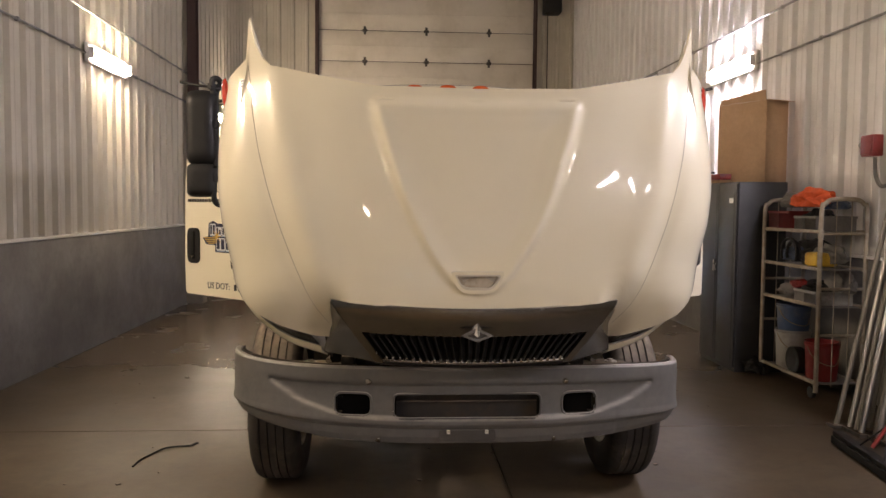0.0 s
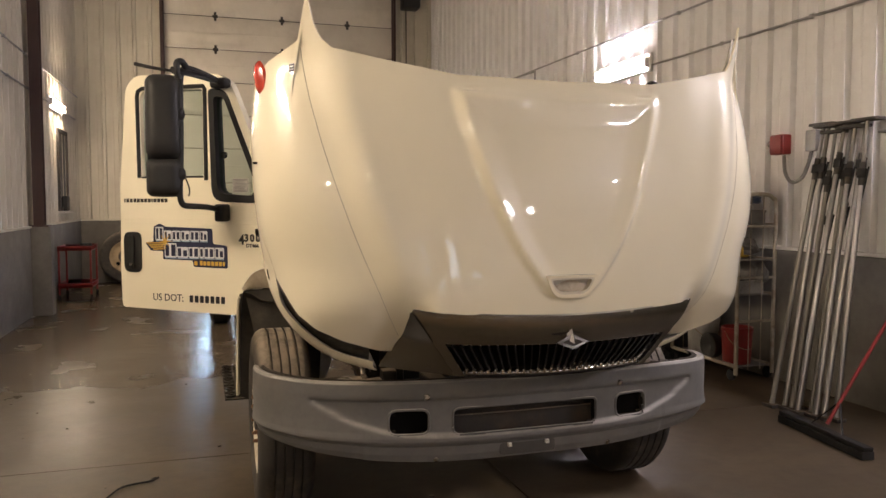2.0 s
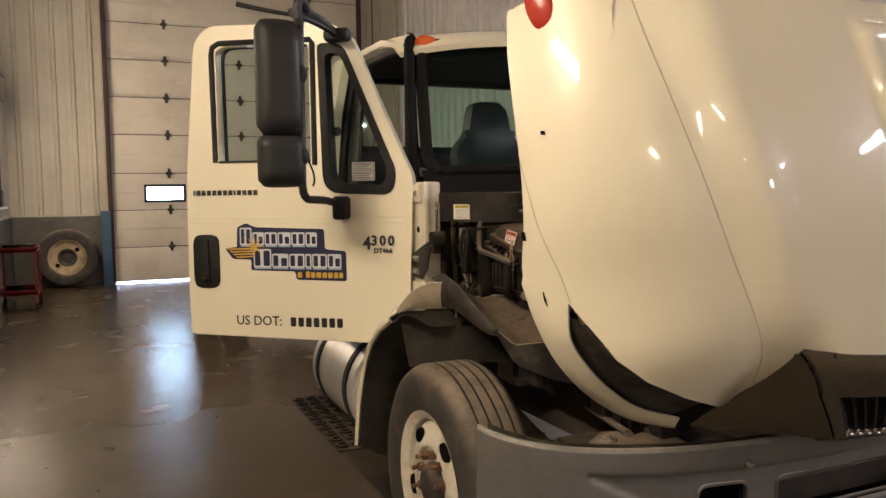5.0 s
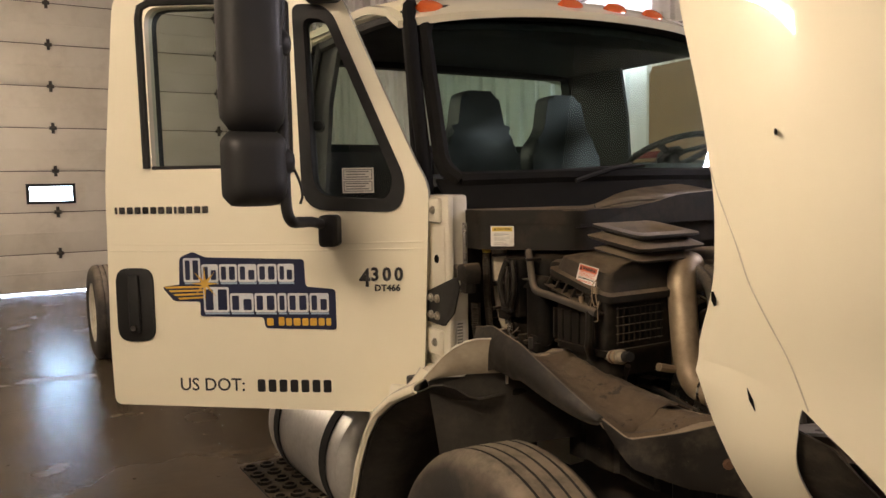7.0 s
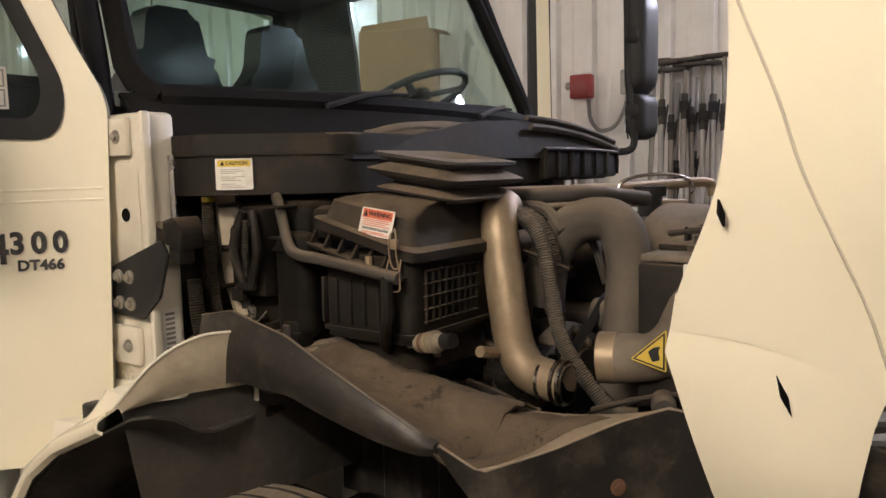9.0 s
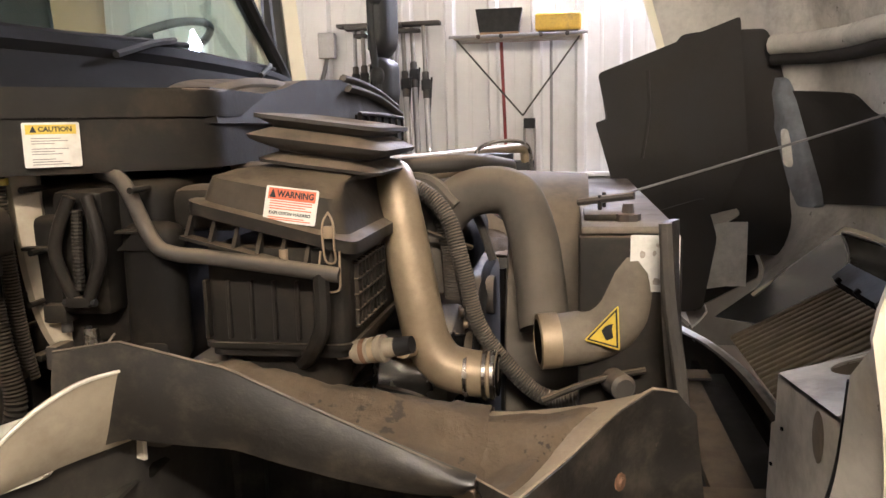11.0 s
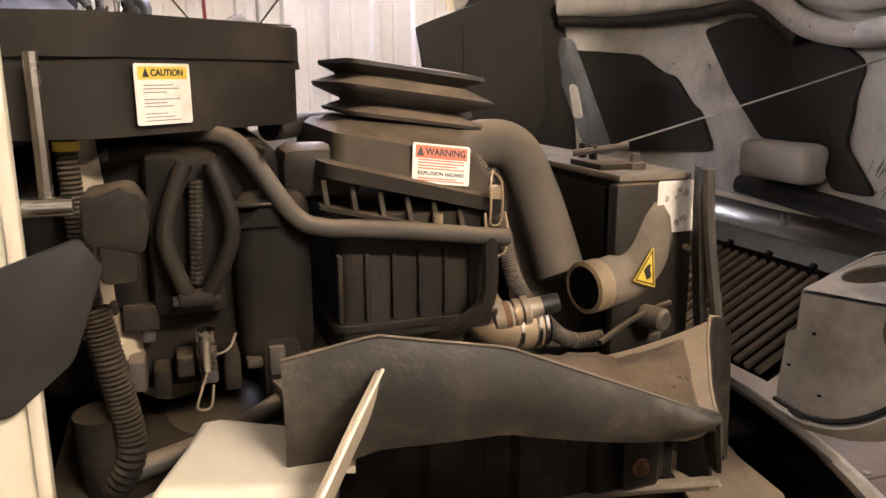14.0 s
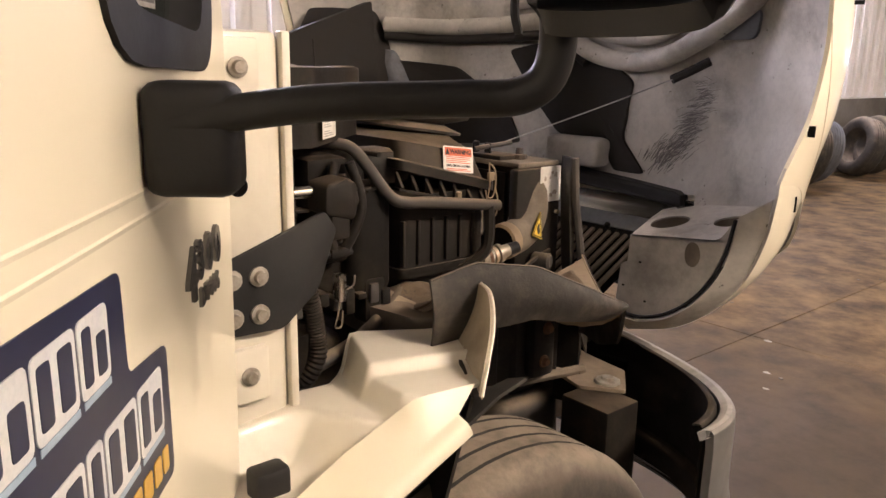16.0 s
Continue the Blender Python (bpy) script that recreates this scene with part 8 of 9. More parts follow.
for k in range(5):
    z = 1.22 + 0.055 * k
    part("stud", cyl(B(), (-0.80, 1.36 + 0.01 * (k % 2), z), (-0.83, 1.36 + 0.01 * (k % 2), z), 0.005, seg=8), M_ENGBLACK, hv)
part("spout", box(B(), (-0.79, 1.02, 1.42), (-0.70, 1.13, 1.49), None, 0.02), M_ENGBLACK, hv)
part("lower_hose", tube(B(), [(-0.90, 1.33, 1.14), (-0.88, 1.22, 1.16), (-0.84, 1.12, 1.19), (-0.78, 1.03, 1.21)], 0.014, 10, 6), M_HOSE, truck, "black lower hose")
part("lower_shelf", box(B(), (-0.95, 1.10, 1.09), (-0.5, 1.42, 1.12), None, 0.01), M_BAYBLACK, truck)
part("wiring_sleeve", tube(B(), [(-0.915, 1.345, 1.34), (-0.92, 1.335, 1.28), (-0.92, 1.322, 1.20), (-0.922, 1.325, 1.165), (-0.915, 1.34, 1.135), (-0.90, 1.35, 1.12)], 0.0165, 12, 8, ribs=0.0022), M_BAYBLACK, truck, "ribbed black wiring sleeve")
part("sleeve_cuff", tube(B(), [(-0.895, 1.352, 1.215), (-0.892, 1.352, 1.16), (-0.885, 1.35, 1.105)], lambda t: 0.030 - 0.004 * t, 14, 4), M_BAYBLACK, truck, "black rubber cuff")
part("wiring_sleeve", tube(B(), [(-0.855, 1.365, 1.56), (-0.862, 1.36, 1.45), (-0.86, 1.352, 1.30), (-0.852, 1.345, 1.20)], 0.0125, 10, 6, ribs=0.0016), M_BLACKDUST, truck)
part("tape_band", lathe(B(), [(0.0185, -0.005), (0.0192, -0.005), (0.0192, 0.005), (0.0185, 0.005)], Matrix.Translation((-0.858, 1.362, 1.505)) @ Matrix.Diagonal((0.72, 0.72, 1, 1)), 14, True), M_YELLOW, truck, "yellow tape band")

# black mounting bracket on the hinge pillar
def pillar_bracket(s):
    m = Matrix(((0, 0, s, s * 0.984), (-1, 0, 0, 0), (0, 1, 0, 0), (0, 0, 0, 1)))
    br = part("mounting_bracket", prism(B(), round_poly([(-1.53, 1.262), (-1.53, 1.365), (-1.345, 1.43), (-1.325, 1.40), (-1.36, 1.31), (-1.42, 1.26)], 0.006, 2), 0.0, 0.007, m, 0.002), M_BLACK, truck, "black steel mounting bracket")
    for y in (1.500, 1.459):
        for z in (1.347, 1.290):
            part("bolt", lathe(B(), [(0, 0.013), (0.0085, 0.013), (0.0095, 0.006), (0.0148, 0.005), (0.0148, 0)], Matrix.Translation((s * 0.990, y, z)) @ pose(0, 0, 0, 0, 90 * s, 0), 6 + 8), M_BOLT, br)
    part("rubber_stop", prism(B(), round_poly([(1.288, 1.408), (1.343, 1.422), (1.341, 1.470), (1.295, 1.477), (1.28, 1.45)], 0.01, 3), -0.027, 0.027, Matrix(((0, 0, s, s * 0.962), (1, 0, 0, 0), (0, 1, 0, 0), (0, 0, 0, 1))), 0.006), M_BLACKDUST, br)
    part("stop_stem", box(B(), (min(s * 0.945, s * 0.985), 1.295, 1.38), (max(s * 0.945, s * 0.985), 1.33, 1.43), None, 0.006), M_BLACKDUST, br)
    part("pin", cyl(B(), (s * 0.955, 1.40, 1.455), (s * 0.955, 1.35, 1.455), 0.010, seg=10), M_CLAMP, br)


on_both_sides(pillar_bracket)

# fender liner over the front wheel
LIN = [(0.0, 1.30, 1.17), (0.16, 1.318, 1.075), (0.45, 1.29, 0.93), (0.75, 1.215, 0.76), (1.0, 1.157, 0.634)]


def liner_side(s):
    def edge(u):
        z, y = lerp_table(LIN, u)
        return Vector((s * (1.03 + 0.015 * math.sin(math.pi * u)), y, z))
    skirt = part("fender_liner", sheet(B(), lambda u, v: edge(u) + Vector((s * (-0.005 + 0.012 * math.sin(math.pi * v)), 0, -v * (0.135 * (1 - u) ** 0.55 + 0.003))), steps(0, 1, 30), steps(0, 1, 8), 0.005), M_LINER, truck, "scuffed black plastic fender liner")
    part("liner_tray", sheet(B(), lambda u, v: edge(u).lerp(Vector((s * lerp_table([(0, 0.60), (0.3, 0.66), (0.5, 0.70), (1, 0.70)], u)[0], lerp_table(LIN, u)[1] + 0.01, lerp_table([(0, 1.17), (0.5, 1.14), (1, 1.125)], u)[0])), v) + Vector((0, 0, -0.055 * math.sin(math.pi * min(v * 1.6, 1.0)) - 0.004 + 0.006 * math.sin(23 * u + 9 * v))), steps(0.12, 1, 26), steps(0.01, 1, 12), 0.006), M_LINER_TAN, skirt, "dust-coated plastic tray")
    def heap(u, v):
        e = edge(0.12 + 0.88 * u).lerp(Vector((s * lerp_table([(0, 0.60), (0.3, 0.66), (0.5, 0.70), (1, 0.70)], 0.12 + 0.88 * u)[0], lerp_table(LIN, 0.12 + 0.88 * u)[1] + 0.01, 1.142 - 0.02 * u)), 0.12 + 0.84 * v)
        rim = min(u, v, 1 - v) * 7
        lump = noise.noise(Vector((u * 5, v * 3, s))) * 0.006 + noise.noise(Vector((u * 22, v * 12, s))) * 0.006
        w = 0.12 + 0.84 * v
        return e + Vector((0, 0, -0.055 * math.sin(math.pi * min(w * 1.6, 1.0)) + (0.016 + lump) * min(rim, 1.0) - 0.001))
    part("dirt_mound", sheet(B(), heap, steps(0, 1, 50), steps(0, 1, 26), -0.004), M_TRAYDIRT, skirt, "heaped dry dirt")
    part("liner_edge", tube(B(), [edge(u) for u in steps(0, 1, 30)], 0.0024, 6, 1, smooth=False), M_HOSE, skirt)
    def flap(u, v):
        top = [(0.0, 1.028, 0.634, 1.157), (0.15, 0.985, 0.590, 1.110), (0.4, 0.88, 0.525, 1.125), (0.62, 0.78, 0.455, 1.155), (0.8, 0.715, 0.40, 1.168), (0.92, 0.69, 0.36, 1.155), (1.0, 0.685, 0.33, 1.12)]
        x, y, z = lerp_table(top, u)
        return (s * (x - 0.02 * v * u), y - 0.03 * v * u, z - v * (0.012 + 0.25 * u ** 0.8))
    part("liner_flap", sheet(B(), flap, steps(0, 1, 24), steps(0, 1, 6), 0.006), M_LINER, skirt)
    part("rusty_bolt", lathe(B(), [(0, 0.007), (0.006, 0.0065), (0.0075, 0.003), (0.0135, 0.0025), (0.014, 0)], Matrix.Translation((s * 0.797, 0.452, 1.053)) @ Vector((s * 0.58, -0.81, 0.04)).to_track_quat("Z", "Y").to_matrix().to_4x4(), 10), M_RUST, skirt)
    part("flap_edge", tube(B(), [flap(u, 0) for u in steps(0, 0.92, 24)], 0.0028, 6, 1, smooth=False), M_LINER_TAN, skirt)
    well = part("wheel_well_panel", sheet(B(), lambda u, v: (s * (0.665 - 0.012 * (math.sin(30 * u) > 0.3)), 0.42 + 0.75 * u, 0.84 + 0.26 * v), steps(0, 1, 60), steps(0, 1, 4), 0.006), M_LINER, truck, "ribbed black wheel well panel")
    for y, z in ((0.514, 0.896), (0.505, 0.985)):
        part("rusty_bolt", lathe(B(), [(0, 0.016), (0.009, 0.015), (0.012, 0.006), (0.017, 0.004), (0.018, 0)], Matrix.Translation((s * 0.702, y, z)) @ pose(0, 0, 0, 0, 90 * s, 0), 10), M_RUST, well)
    part("bolt_plate", box(B(), (min(s * 0.66, s * 0.702), 0.47, 0.85), (max(s * 0.66, s * 0.702), 0.55, 1.05), None, 0.012), M_LINER, well)
    # fairing behind the wheel: rolled rim, stepped top and dark arch lining
    ARCH = [(0.0, 1.10, 1.165), (0.1, 1.16, 1.150), (0.2, 1.28, 1.095), (0.35, 1.40, 1.035), (0.5, 1.50, 0.965), (0.7, 1.575, 0.88), (0.82, 1.65, 0.755), (0.92, 1.71, 0.595), (1.0, 1.745, 0.435)]
    RIM = [(0.0, 1.235, 1.114), (0.12, 1.29, 1.090), (0.3, 1.395, 1.045), (0.5, 1.50, 0.975), (0.7, 1.575, 0.888), (0.82, 1.65, 0.76), (0.92, 1.71, 0.60), (1.0, 1.745, 0.44)]
    EDGE = [(0.0, 1.168, 1.195, 1.170), (0.12, 1.150, 1.295, 1.168), (0.2, 1.130, 1.335, 1.132), (0.3, 1.118, 1.40, 1.095), (0.5, 1.115, 1.52, 1.03), (0.7, 1.13, 1.63, 0.93), (0.82, 1.14, 1.705, 0.80), (0.92, 1.15, 1.765, 0.62), (1.0, 1.15, 1.80, 0.45)]
    part("arch_lining", sheet(B(), lambda u, v: (s * (1.192 - 0.49 * v), lerp_table(ARCH, u)[0] - 0.015 * math.sin(9 * v) * v, lerp_table(ARCH, u)[1] - 0.004 - 0.06 * smooth01(v / 0.25)), steps(0.0, 1, 30), steps(0, 1, 12), 0.005), M_ARCH, well)

    def fair(u, v):
        y, z = lerp_table(RIM, u)
        d = Vector((y - 1.03, z - 0.5)).normalized()
        rows = [(k, x, y + d.x * r, z + d.y * r) for k, x, r in ((0, 1.200, 0.0), (0.1, 1.210, 0.007), (0.2, 1.206, 0.019), (0.32, 1.188, 0.026))] + [(1.0, *lerp_table(EDGE, u))]
        x, y, z = lerp_table(rows, v)
        return (s * x, y, z)
    fa = part("cab_fairing", sheet(B(), fair, steps(0, 1, 48), steps(0, 1, 24), 0.006), M_WHITE, truck, "white stepped fairing behind the front wheel")
    OUTER = [(y, x, z) for _, x, y, z in EDGE]
    CREST = [(0.85, 1.222), (0.898, 1.24), (1.042, 1.296), (1.147, 1.300), (1.2, 1.305)]

    def deck(u, v):
        y = 1.088 + 0.62 * u
        x0 = lerp_table([(1.08, 0.985), (1.126, 0.965), (1.235, 0.898), (1.325, 0.966), (1.39, 0.945), (1.8, 0.945)], y)[0]
        x1, edge_z = lerp_table(OUTER, y)
        x = x0 + (x1 - x0) * v
        y = max(y, 1.088 + 0.53 * max(x - 0.99, 0.0))
        # a low step towards the outside, a deeper one to the back, then the fall to the sill
        top = 1.187 - 0.017 * smooth01((0.957 * (x - 1.042) + 0.29 * (y - 1.296) + 0.010) / 0.020)
        top += (1.134 - 0.10 * max(y - 1.33, 0.0) - top) * smooth01((y - lerp_table(CREST, x)[0]) / 0.03)
        top += (1.05 - top) * smooth01((y - 1.386 + 0.37 * (x - 0.998)) / 0.07) * smooth01((x - 0.985) / 0.04)
        w = smooth01((v - 0.9) / 0.1)
        return (s * x, y, top * (1 - w) + edge_z * w)
    part("fairing_deck", sheet(B(), deck, steps(0, 1, 130), steps(0, 1, 56), 0.006), M_DECK, fa, "", 60)
    part("sill_latch", box(B(), (min(s * 1.045, s * 1.085), 1.465, 1.03), (max(s * 1.045, s * 1.085), 1.52, 1.09), None, 0.008), M_BLACK, fa, "black rubber latch")
    part("deck_skirt", sheet(B(), lambda u, v: (deck(u, 0)[0], deck(u, 0)[1], deck(u, 0)[2] - 0.05 * v), steps(0, 1, 40), steps(0, 1, 2), 0.006), M_WHITEDIRTY, fa)
    part("liner_shelf", prism(B(), round_poly([(0.60, 1.03), (0.97, 1.06), (0.955, 1.135), (0.80, 1.168), (0.62, 1.15)], 0.02, 3), 1.15, 1.205, MIRROR_X if s < 0 else None, 0.012), M_DUSTHOSE, skirt, "dust-coated black liner shelf")
    part("well_shelf", sheet(B(), lambda u, v: (s * (0.55 + 0.42 * u), 1.13 + 0.27 * v, 1.105 + 0.03 * math.exp(-((u - 0.35) ** 2 + (v - 0.35) ** 2) * 14) - 0.01 * u), steps(0, 1, 12), steps(0, 1, 12), 0.006), M_BLACKDUST, skirt)
    def corner(u, v):
        x, y, z = flap(0.02 + 0.74 * u, 0)
        w = (1.03 - abs(x)) / 0.33
        back = 1.157 - 0.032 * w - 0.055 * math.sin(math.pi * min(w * 1.6, 1.0)) - 0.004 + 0.006 * math.sin(23 + 9 * w)
        return Vector((x, 0.652 + (y - 0.652) * v, back + (z - 0.004 - back) * v ** 1.8))
    part("tray_corner", sheet(B(), corner, steps(0, 1, 20), steps(0, 1, 10), 0.005), M_LINER_TAN, skirt)
    def crust(u, v):
        p = corner(0.05 + 0.9 * u, 0.8 * v)
        fade = min(min(u, 1 - u, 1 - v) * 9, 1.0)
        return p + Vector((0, 0, 0.002 + (0.013 + 0.006 * noise.noise(Vector((p.x * 40, p.y * 40, s)))) * fade))
    part("dirt_crust", sheet(B(), crust, steps(0, 1, 30), steps(0, 1, 16), -0.003), M_TRAYDIRT, skirt, "caked dry dirt")
    # upright dusty fin between liner and fairing
    blade = spline([(1.045, 1.07, 1.283), (1.091, 1.092, 1.282), (1.13, 1.12, 1.264), (1.158, 1.147, 1.236), (1.178, 1.175, 1.2), (1.197, 1.203, 1.162)], 5)
    root = spline([(0.988, 1.089, 1.172), (1.027, 1.108, 1.172), (1.069, 1.128, 1.172), (1.11, 1.148, 1.170), (1.15, 1.172, 1.163), (1.188, 1.196, 1.152)], 5)
    part("flare", sheet(B(), lambda u, v: [s * c if i == 0 else c for i, c in enumerate(blade[int(u)].lerp(root[int(u)], v) + Vector((-0.006, -0.010, 0)) * math.sin(math.pi * v))], list(range(len(blade))), steps(0, 1, 8), 0.006), M_TAN, fa, "dust-coated white flare")
    under = [Vector((0.72, 1.085, 1.15)), Vector((0.86, 1.08, 1.165))] + [Vector(q) for q in root]
    part("flare_lining", sheet(B(), lambda u, v: [s * c if i == 0 else c for i, c in enumerate(under[int(u)] + Vector((-0.006 - 0.05 * v, 0.010 + 0.02 * v, 0.004 - 0.24 * v)))], list(range(len(under))), steps(0, 1, 6), 0.005), M_ARCH, fa)
    part("flare_edge", tube(B(), [(s * x, y, z) for x, y, z in blade], 0.0025, 6, 1, smooth=False), M_DECK, fa)
    post = part("cab_brace", prism(B(), round_poly([(1.215, 0.775), (1.40, 0.785), (1.39, 1.06), (1.23, 1.06)], 0.015, 3), -0.03, 0.03, Matrix(((0, 0, s, s * 0.60), (1, 0, 0, 0), (0, 1, 0, 0), (0, 0, 0, 1))), 0.008), M_WHITEDIRTY, truck, "dusty white brace in the wheel well")


on_both_sides(liner_side)

# bits at the front corner of the chassis
M_CORNER = mat("dusty_bracket_steel", (0.24, 0.19, 0.13), (0.17, 0.13, 0.09), 7.0, 0.8, 0.1, bump=0.2, spots=(0.1, 0.06, 0.035), spot_scale=14, spot_at=0.66)
def corner_side(s):
    pl = part("corner_plate", prism(B(), round_poly([(-0.56, 0.20), (-0.605, 0.217), (-0.759, 0.236), (-0.847, 0.347), (-0.747, 0.421), (-0.61, 0.381), (-0.54, 0.40)], 0.012), 0.808, 0.818, MIRROR_X if s > 0 else None), M_CORNER if s < 0 else M_FRAME, truck, "dusty steel corner bracket")
    part("tow_box", box(B(), (min(s * 0.89, s * 0.735), 0.345, 0.55), (max(s * 0.89, s * 0.735), 0.475, 0.805), None, 0.008, 2), M_BLACKDUST, truck, "black steel box behind the bumper")
    part("nut", lathe(B(), [(0, 0.016), (0.016, 0.016), (0.018, 0.008), (0.034, 0.007), (0.036, 0.003), (0.036, 0)], Matrix.Translation((s * 0.78, 0.34, 0.818)), 9), M_BOLT, pl)
    part("rubber_block", box(B(), (min(s * 0.62, s * 0.55), 0.255, 0.818), (max(s * 0.62, s * 0.55), 0.325, 0.868), None, 0.01), M_ENGBLACK, pl)
    part("dusty_bar", tube(B(), [(s * 0.625, 0.68, 0.832), (s * 0.637, 0.629, 0.83), (s * 0.665, 0.48, 0.83), (s * 0.689, 0.338, 0.826)], 0.013, 8, 4, flat=1.4), M_CAST, pl)
    part("bar_post", box(B(), (min(s * 0.70, s * 0.675), 0.33, 0.795), (max(s * 0.70, s * 0.675), 0.36, 0.83), None, 0.004), M_CAST, pl)
    part("spring_hanger", box(B(), (min(s * 0.36, s * 0.5), 0.2, 0.5), (max(s * 0.36, s * 0.5), 0.4, 0.75), None, 0.02), M_FRAME, truck)
    part("leaf_spring", sheet(B(), lambda u, v: (s * (0.40 + 0.08 * v), 0.3 + 1.5 * u, 0.62 - 0.16 * math.sin(math.pi * u)), steps(0, 1, 20), steps(0, 1, 1), 0.04), M_FRAME, truck)


on_both_sides(corner_side)

# ---- things along the right wall ----
def cabinet():
    x0, x1, y0, y1, h = 2.99, 3.5, 3.78, 4.62, 1.89
    t = thing("storage_cabinet", (x0, y0, 0), "tall black steel storage cabinet with two doors", "cabinet")
    part("body", box(B(), (x0 + 0.02, y0, 0.0), (x1, y1, h), None, 0.006), M_CABINET, t)
    for a, b in ((y0 + 0.006, (y0 + y1) / 2 - 0.003), ((y0 + y1) / 2 + 0.003, y1 - 0.006)):
        d = part("door", box(B(), (x0, a, 0.05), (x0 + 0.0185, b, h - 0.02), None, 0.004), M_CABINET, t)
        part("crease", box(B(), (x0 - 0.004, a + 0.05, 0.12), (x0 + 0.002, a + 0.065, h - 0.09), None, 0.002), M_CABINET, d)
    part("handle", box(B(), (x0 - 0.03, (y0 + y1) / 2 + 0.03, 0.98), (x0 + 0.001, (y0 + y1) / 2 + 0.05, 1.10), None, 0.005), M_CLAMP, t)
    part("tag", box(B(), (x0 - 0.002, y0 + 0.08, 1.68), (x0 + 0.001, y0 + 0.17, 1.73)), M_LABEL, t, "small white tag")


cabinet()


def carton():
    """Turned a little on the cabinet's top; its broad side looks into the room."""
    z0, z1, L, D = 1.892, 2.70, 0.62, 0.30
    t = thing("carton", (3.05, 4.35, z0), "tall open cardboard carton on the cabinet", "carton")
    m = Matrix.Translation((3.05, 4.40, z0)) @ pose(0, 0, 0, 0, 0, -68)
    h = z1 - z0
    bm = B()
    for lo, hi in (((0, 0, 0), (L, 0.006, h)), ((0, D - 0.006, 0), (L, D, h)), ((0, 0.006, 0), (0.006, D - 0.006, h)), ((L - 0.006, 0.006, 0), (L, D - 0.006, h)), ((0.006, 0.006, 0), (L - 0.006, D - 0.006, 0.006))):
        box(bm, lo, hi, m)
    part("body", bm, M_CARD, t)
    part("flap", prism(B(), [(0.01, 0), (L - 0.01, 0), (L - 0.03, 0.10), (0.03, 0.05)], 0, 0.006, m @ Matrix.Translation((0, 0.006, h + 0.002)) @ pose(0, 0, 0, 84, 0, 0)), M_CARD, t)
    part("flap", prism(B(), [(0.01, 0), (D - 0.01, 0), (D - 0.03, 0.11), (0.03, 0.11)], 0, 0.006, m @ Matrix.Translation((L, 0, h)) @ pose(0, 0, 0, 12, 0, 90) @ Matrix.Scale(-1, 4, (0, 1, 0))), M_CARD, t)


carton()
t = thing("red_tray", (3.02, 4.25, 1.89), "dark red metal tray on the cabinet", "tray")
part("tray_body", box(B(), (3.0, 4.22, 1.925), (3.3, 4.55, 1.985), None, 0.008), M_REDPAINT, t)
single("board", box(B(), (2.995, 4.21, 1.892), (3.35, 4.6, 1.922), None, 0.003), M_WOOD, "loose wooden board on the cabinet", "board")


def shelf_cart():
    t = thing("shelf_cart", (3.25, 3.2, 0), "worn white pipe shelf cart loaded with tools", "cart")
    X0, X1, Y0, Y1 = 3.24, 3.64, 2.70, 3.70
    for y in (Y0, Y1):
        part("end_hoop", tube(B(), [(X0, y, 0.06), (X0, y, 0.8), (X0, y, 1.58), (X0 + 0.03, y, 1.67), (X0 + 0.1, y, 1.71), (X1 - 0.1, y, 1.71), (X1 - 0.03, y, 1.67), (X1, y, 1.58), (X1, y, 0.8), (X1, y, 0.06)], 0.019, 10, 6), M_CARTPIPE, t)
        for z in (0.55, 0.95, 1.42):
            part("cross_bar", cyl(B(), (X0, y, z), (X1, y, z), 0.012, seg=8), M_CARTPIPE, t)
        for k in range(1, 3):
            x = X0 + (X1 - X0) * k / 3
            part("upright_wire", cyl(B(), (x, y, 0.1), (x, y, 1.70), 0.005, seg=6), M_CARTPIPE, t)
    for z in (0.12, 0.78, 1.10, 1.42):
        bm = B()
        box(bm, (X0, Y0, z), (X0 + 0.03, Y1, z + 0.03), None, 0.004)
        box(bm, (X1 - 0.03, Y0, z), (X1, Y1, z + 0.03), None, 0.004)
        part("shelf_rail", bm, M_CARTPIPE, t)
        part("shelf", box(B(), (X0 + 0.03, Y0 + 0.02, z + 0.004), (X1 - 0.03, Y1 - 0.02, z + 0.012)), M_POLEGREY, t)
    for x in (X0, X1):
        for y in (Y0 + 0.06, Y1 - 0.06):
            part("castor", lathe(B(), [(0, -0.014), (0.05, -0.014), (0.052, 0), (0.05, 0.014), (0, 0.014)], Matrix.Translation((x, y, 0.052)) @ pose(0, 0, 0, 0, 90, 0), 16), M_RUBBER, t)
    return X0, X1, Y0, Y1


shelf_cart()
BEFORE_LOAD = set(bpy.data.objects)


def crate(x, y, z, sx, sy, sz, material, label, name="tool_crate"):
    bm = B()
    w = 0.006
    for lo, hi in (((0, 0, 0), (sx, w, sz)), ((0, sy - w, 0), (sx, sy, sz)), ((0, w, 0), (w, sy - w, sz)), ((sx - w, w, 0), (sx, sy - w, sz)), ((w, w, 0), (sx - w, sy - w, w))):
        box(bm, lo, hi, Matrix.Translation((x, y, z)))
    t = thing(name, (x, y, z), label, "crate")
    part("body", bm, material, t)
    part("rim", collar(B(), rect(x - 0.006, y - 0.006, x + sx + 0.006, y + sy + 0.006), rect(x + 0.003, y + 0.003, x + sx - 0.003, y + sy - 0.003), z + sz - 0.02, z + sz + 0.002), material, t)


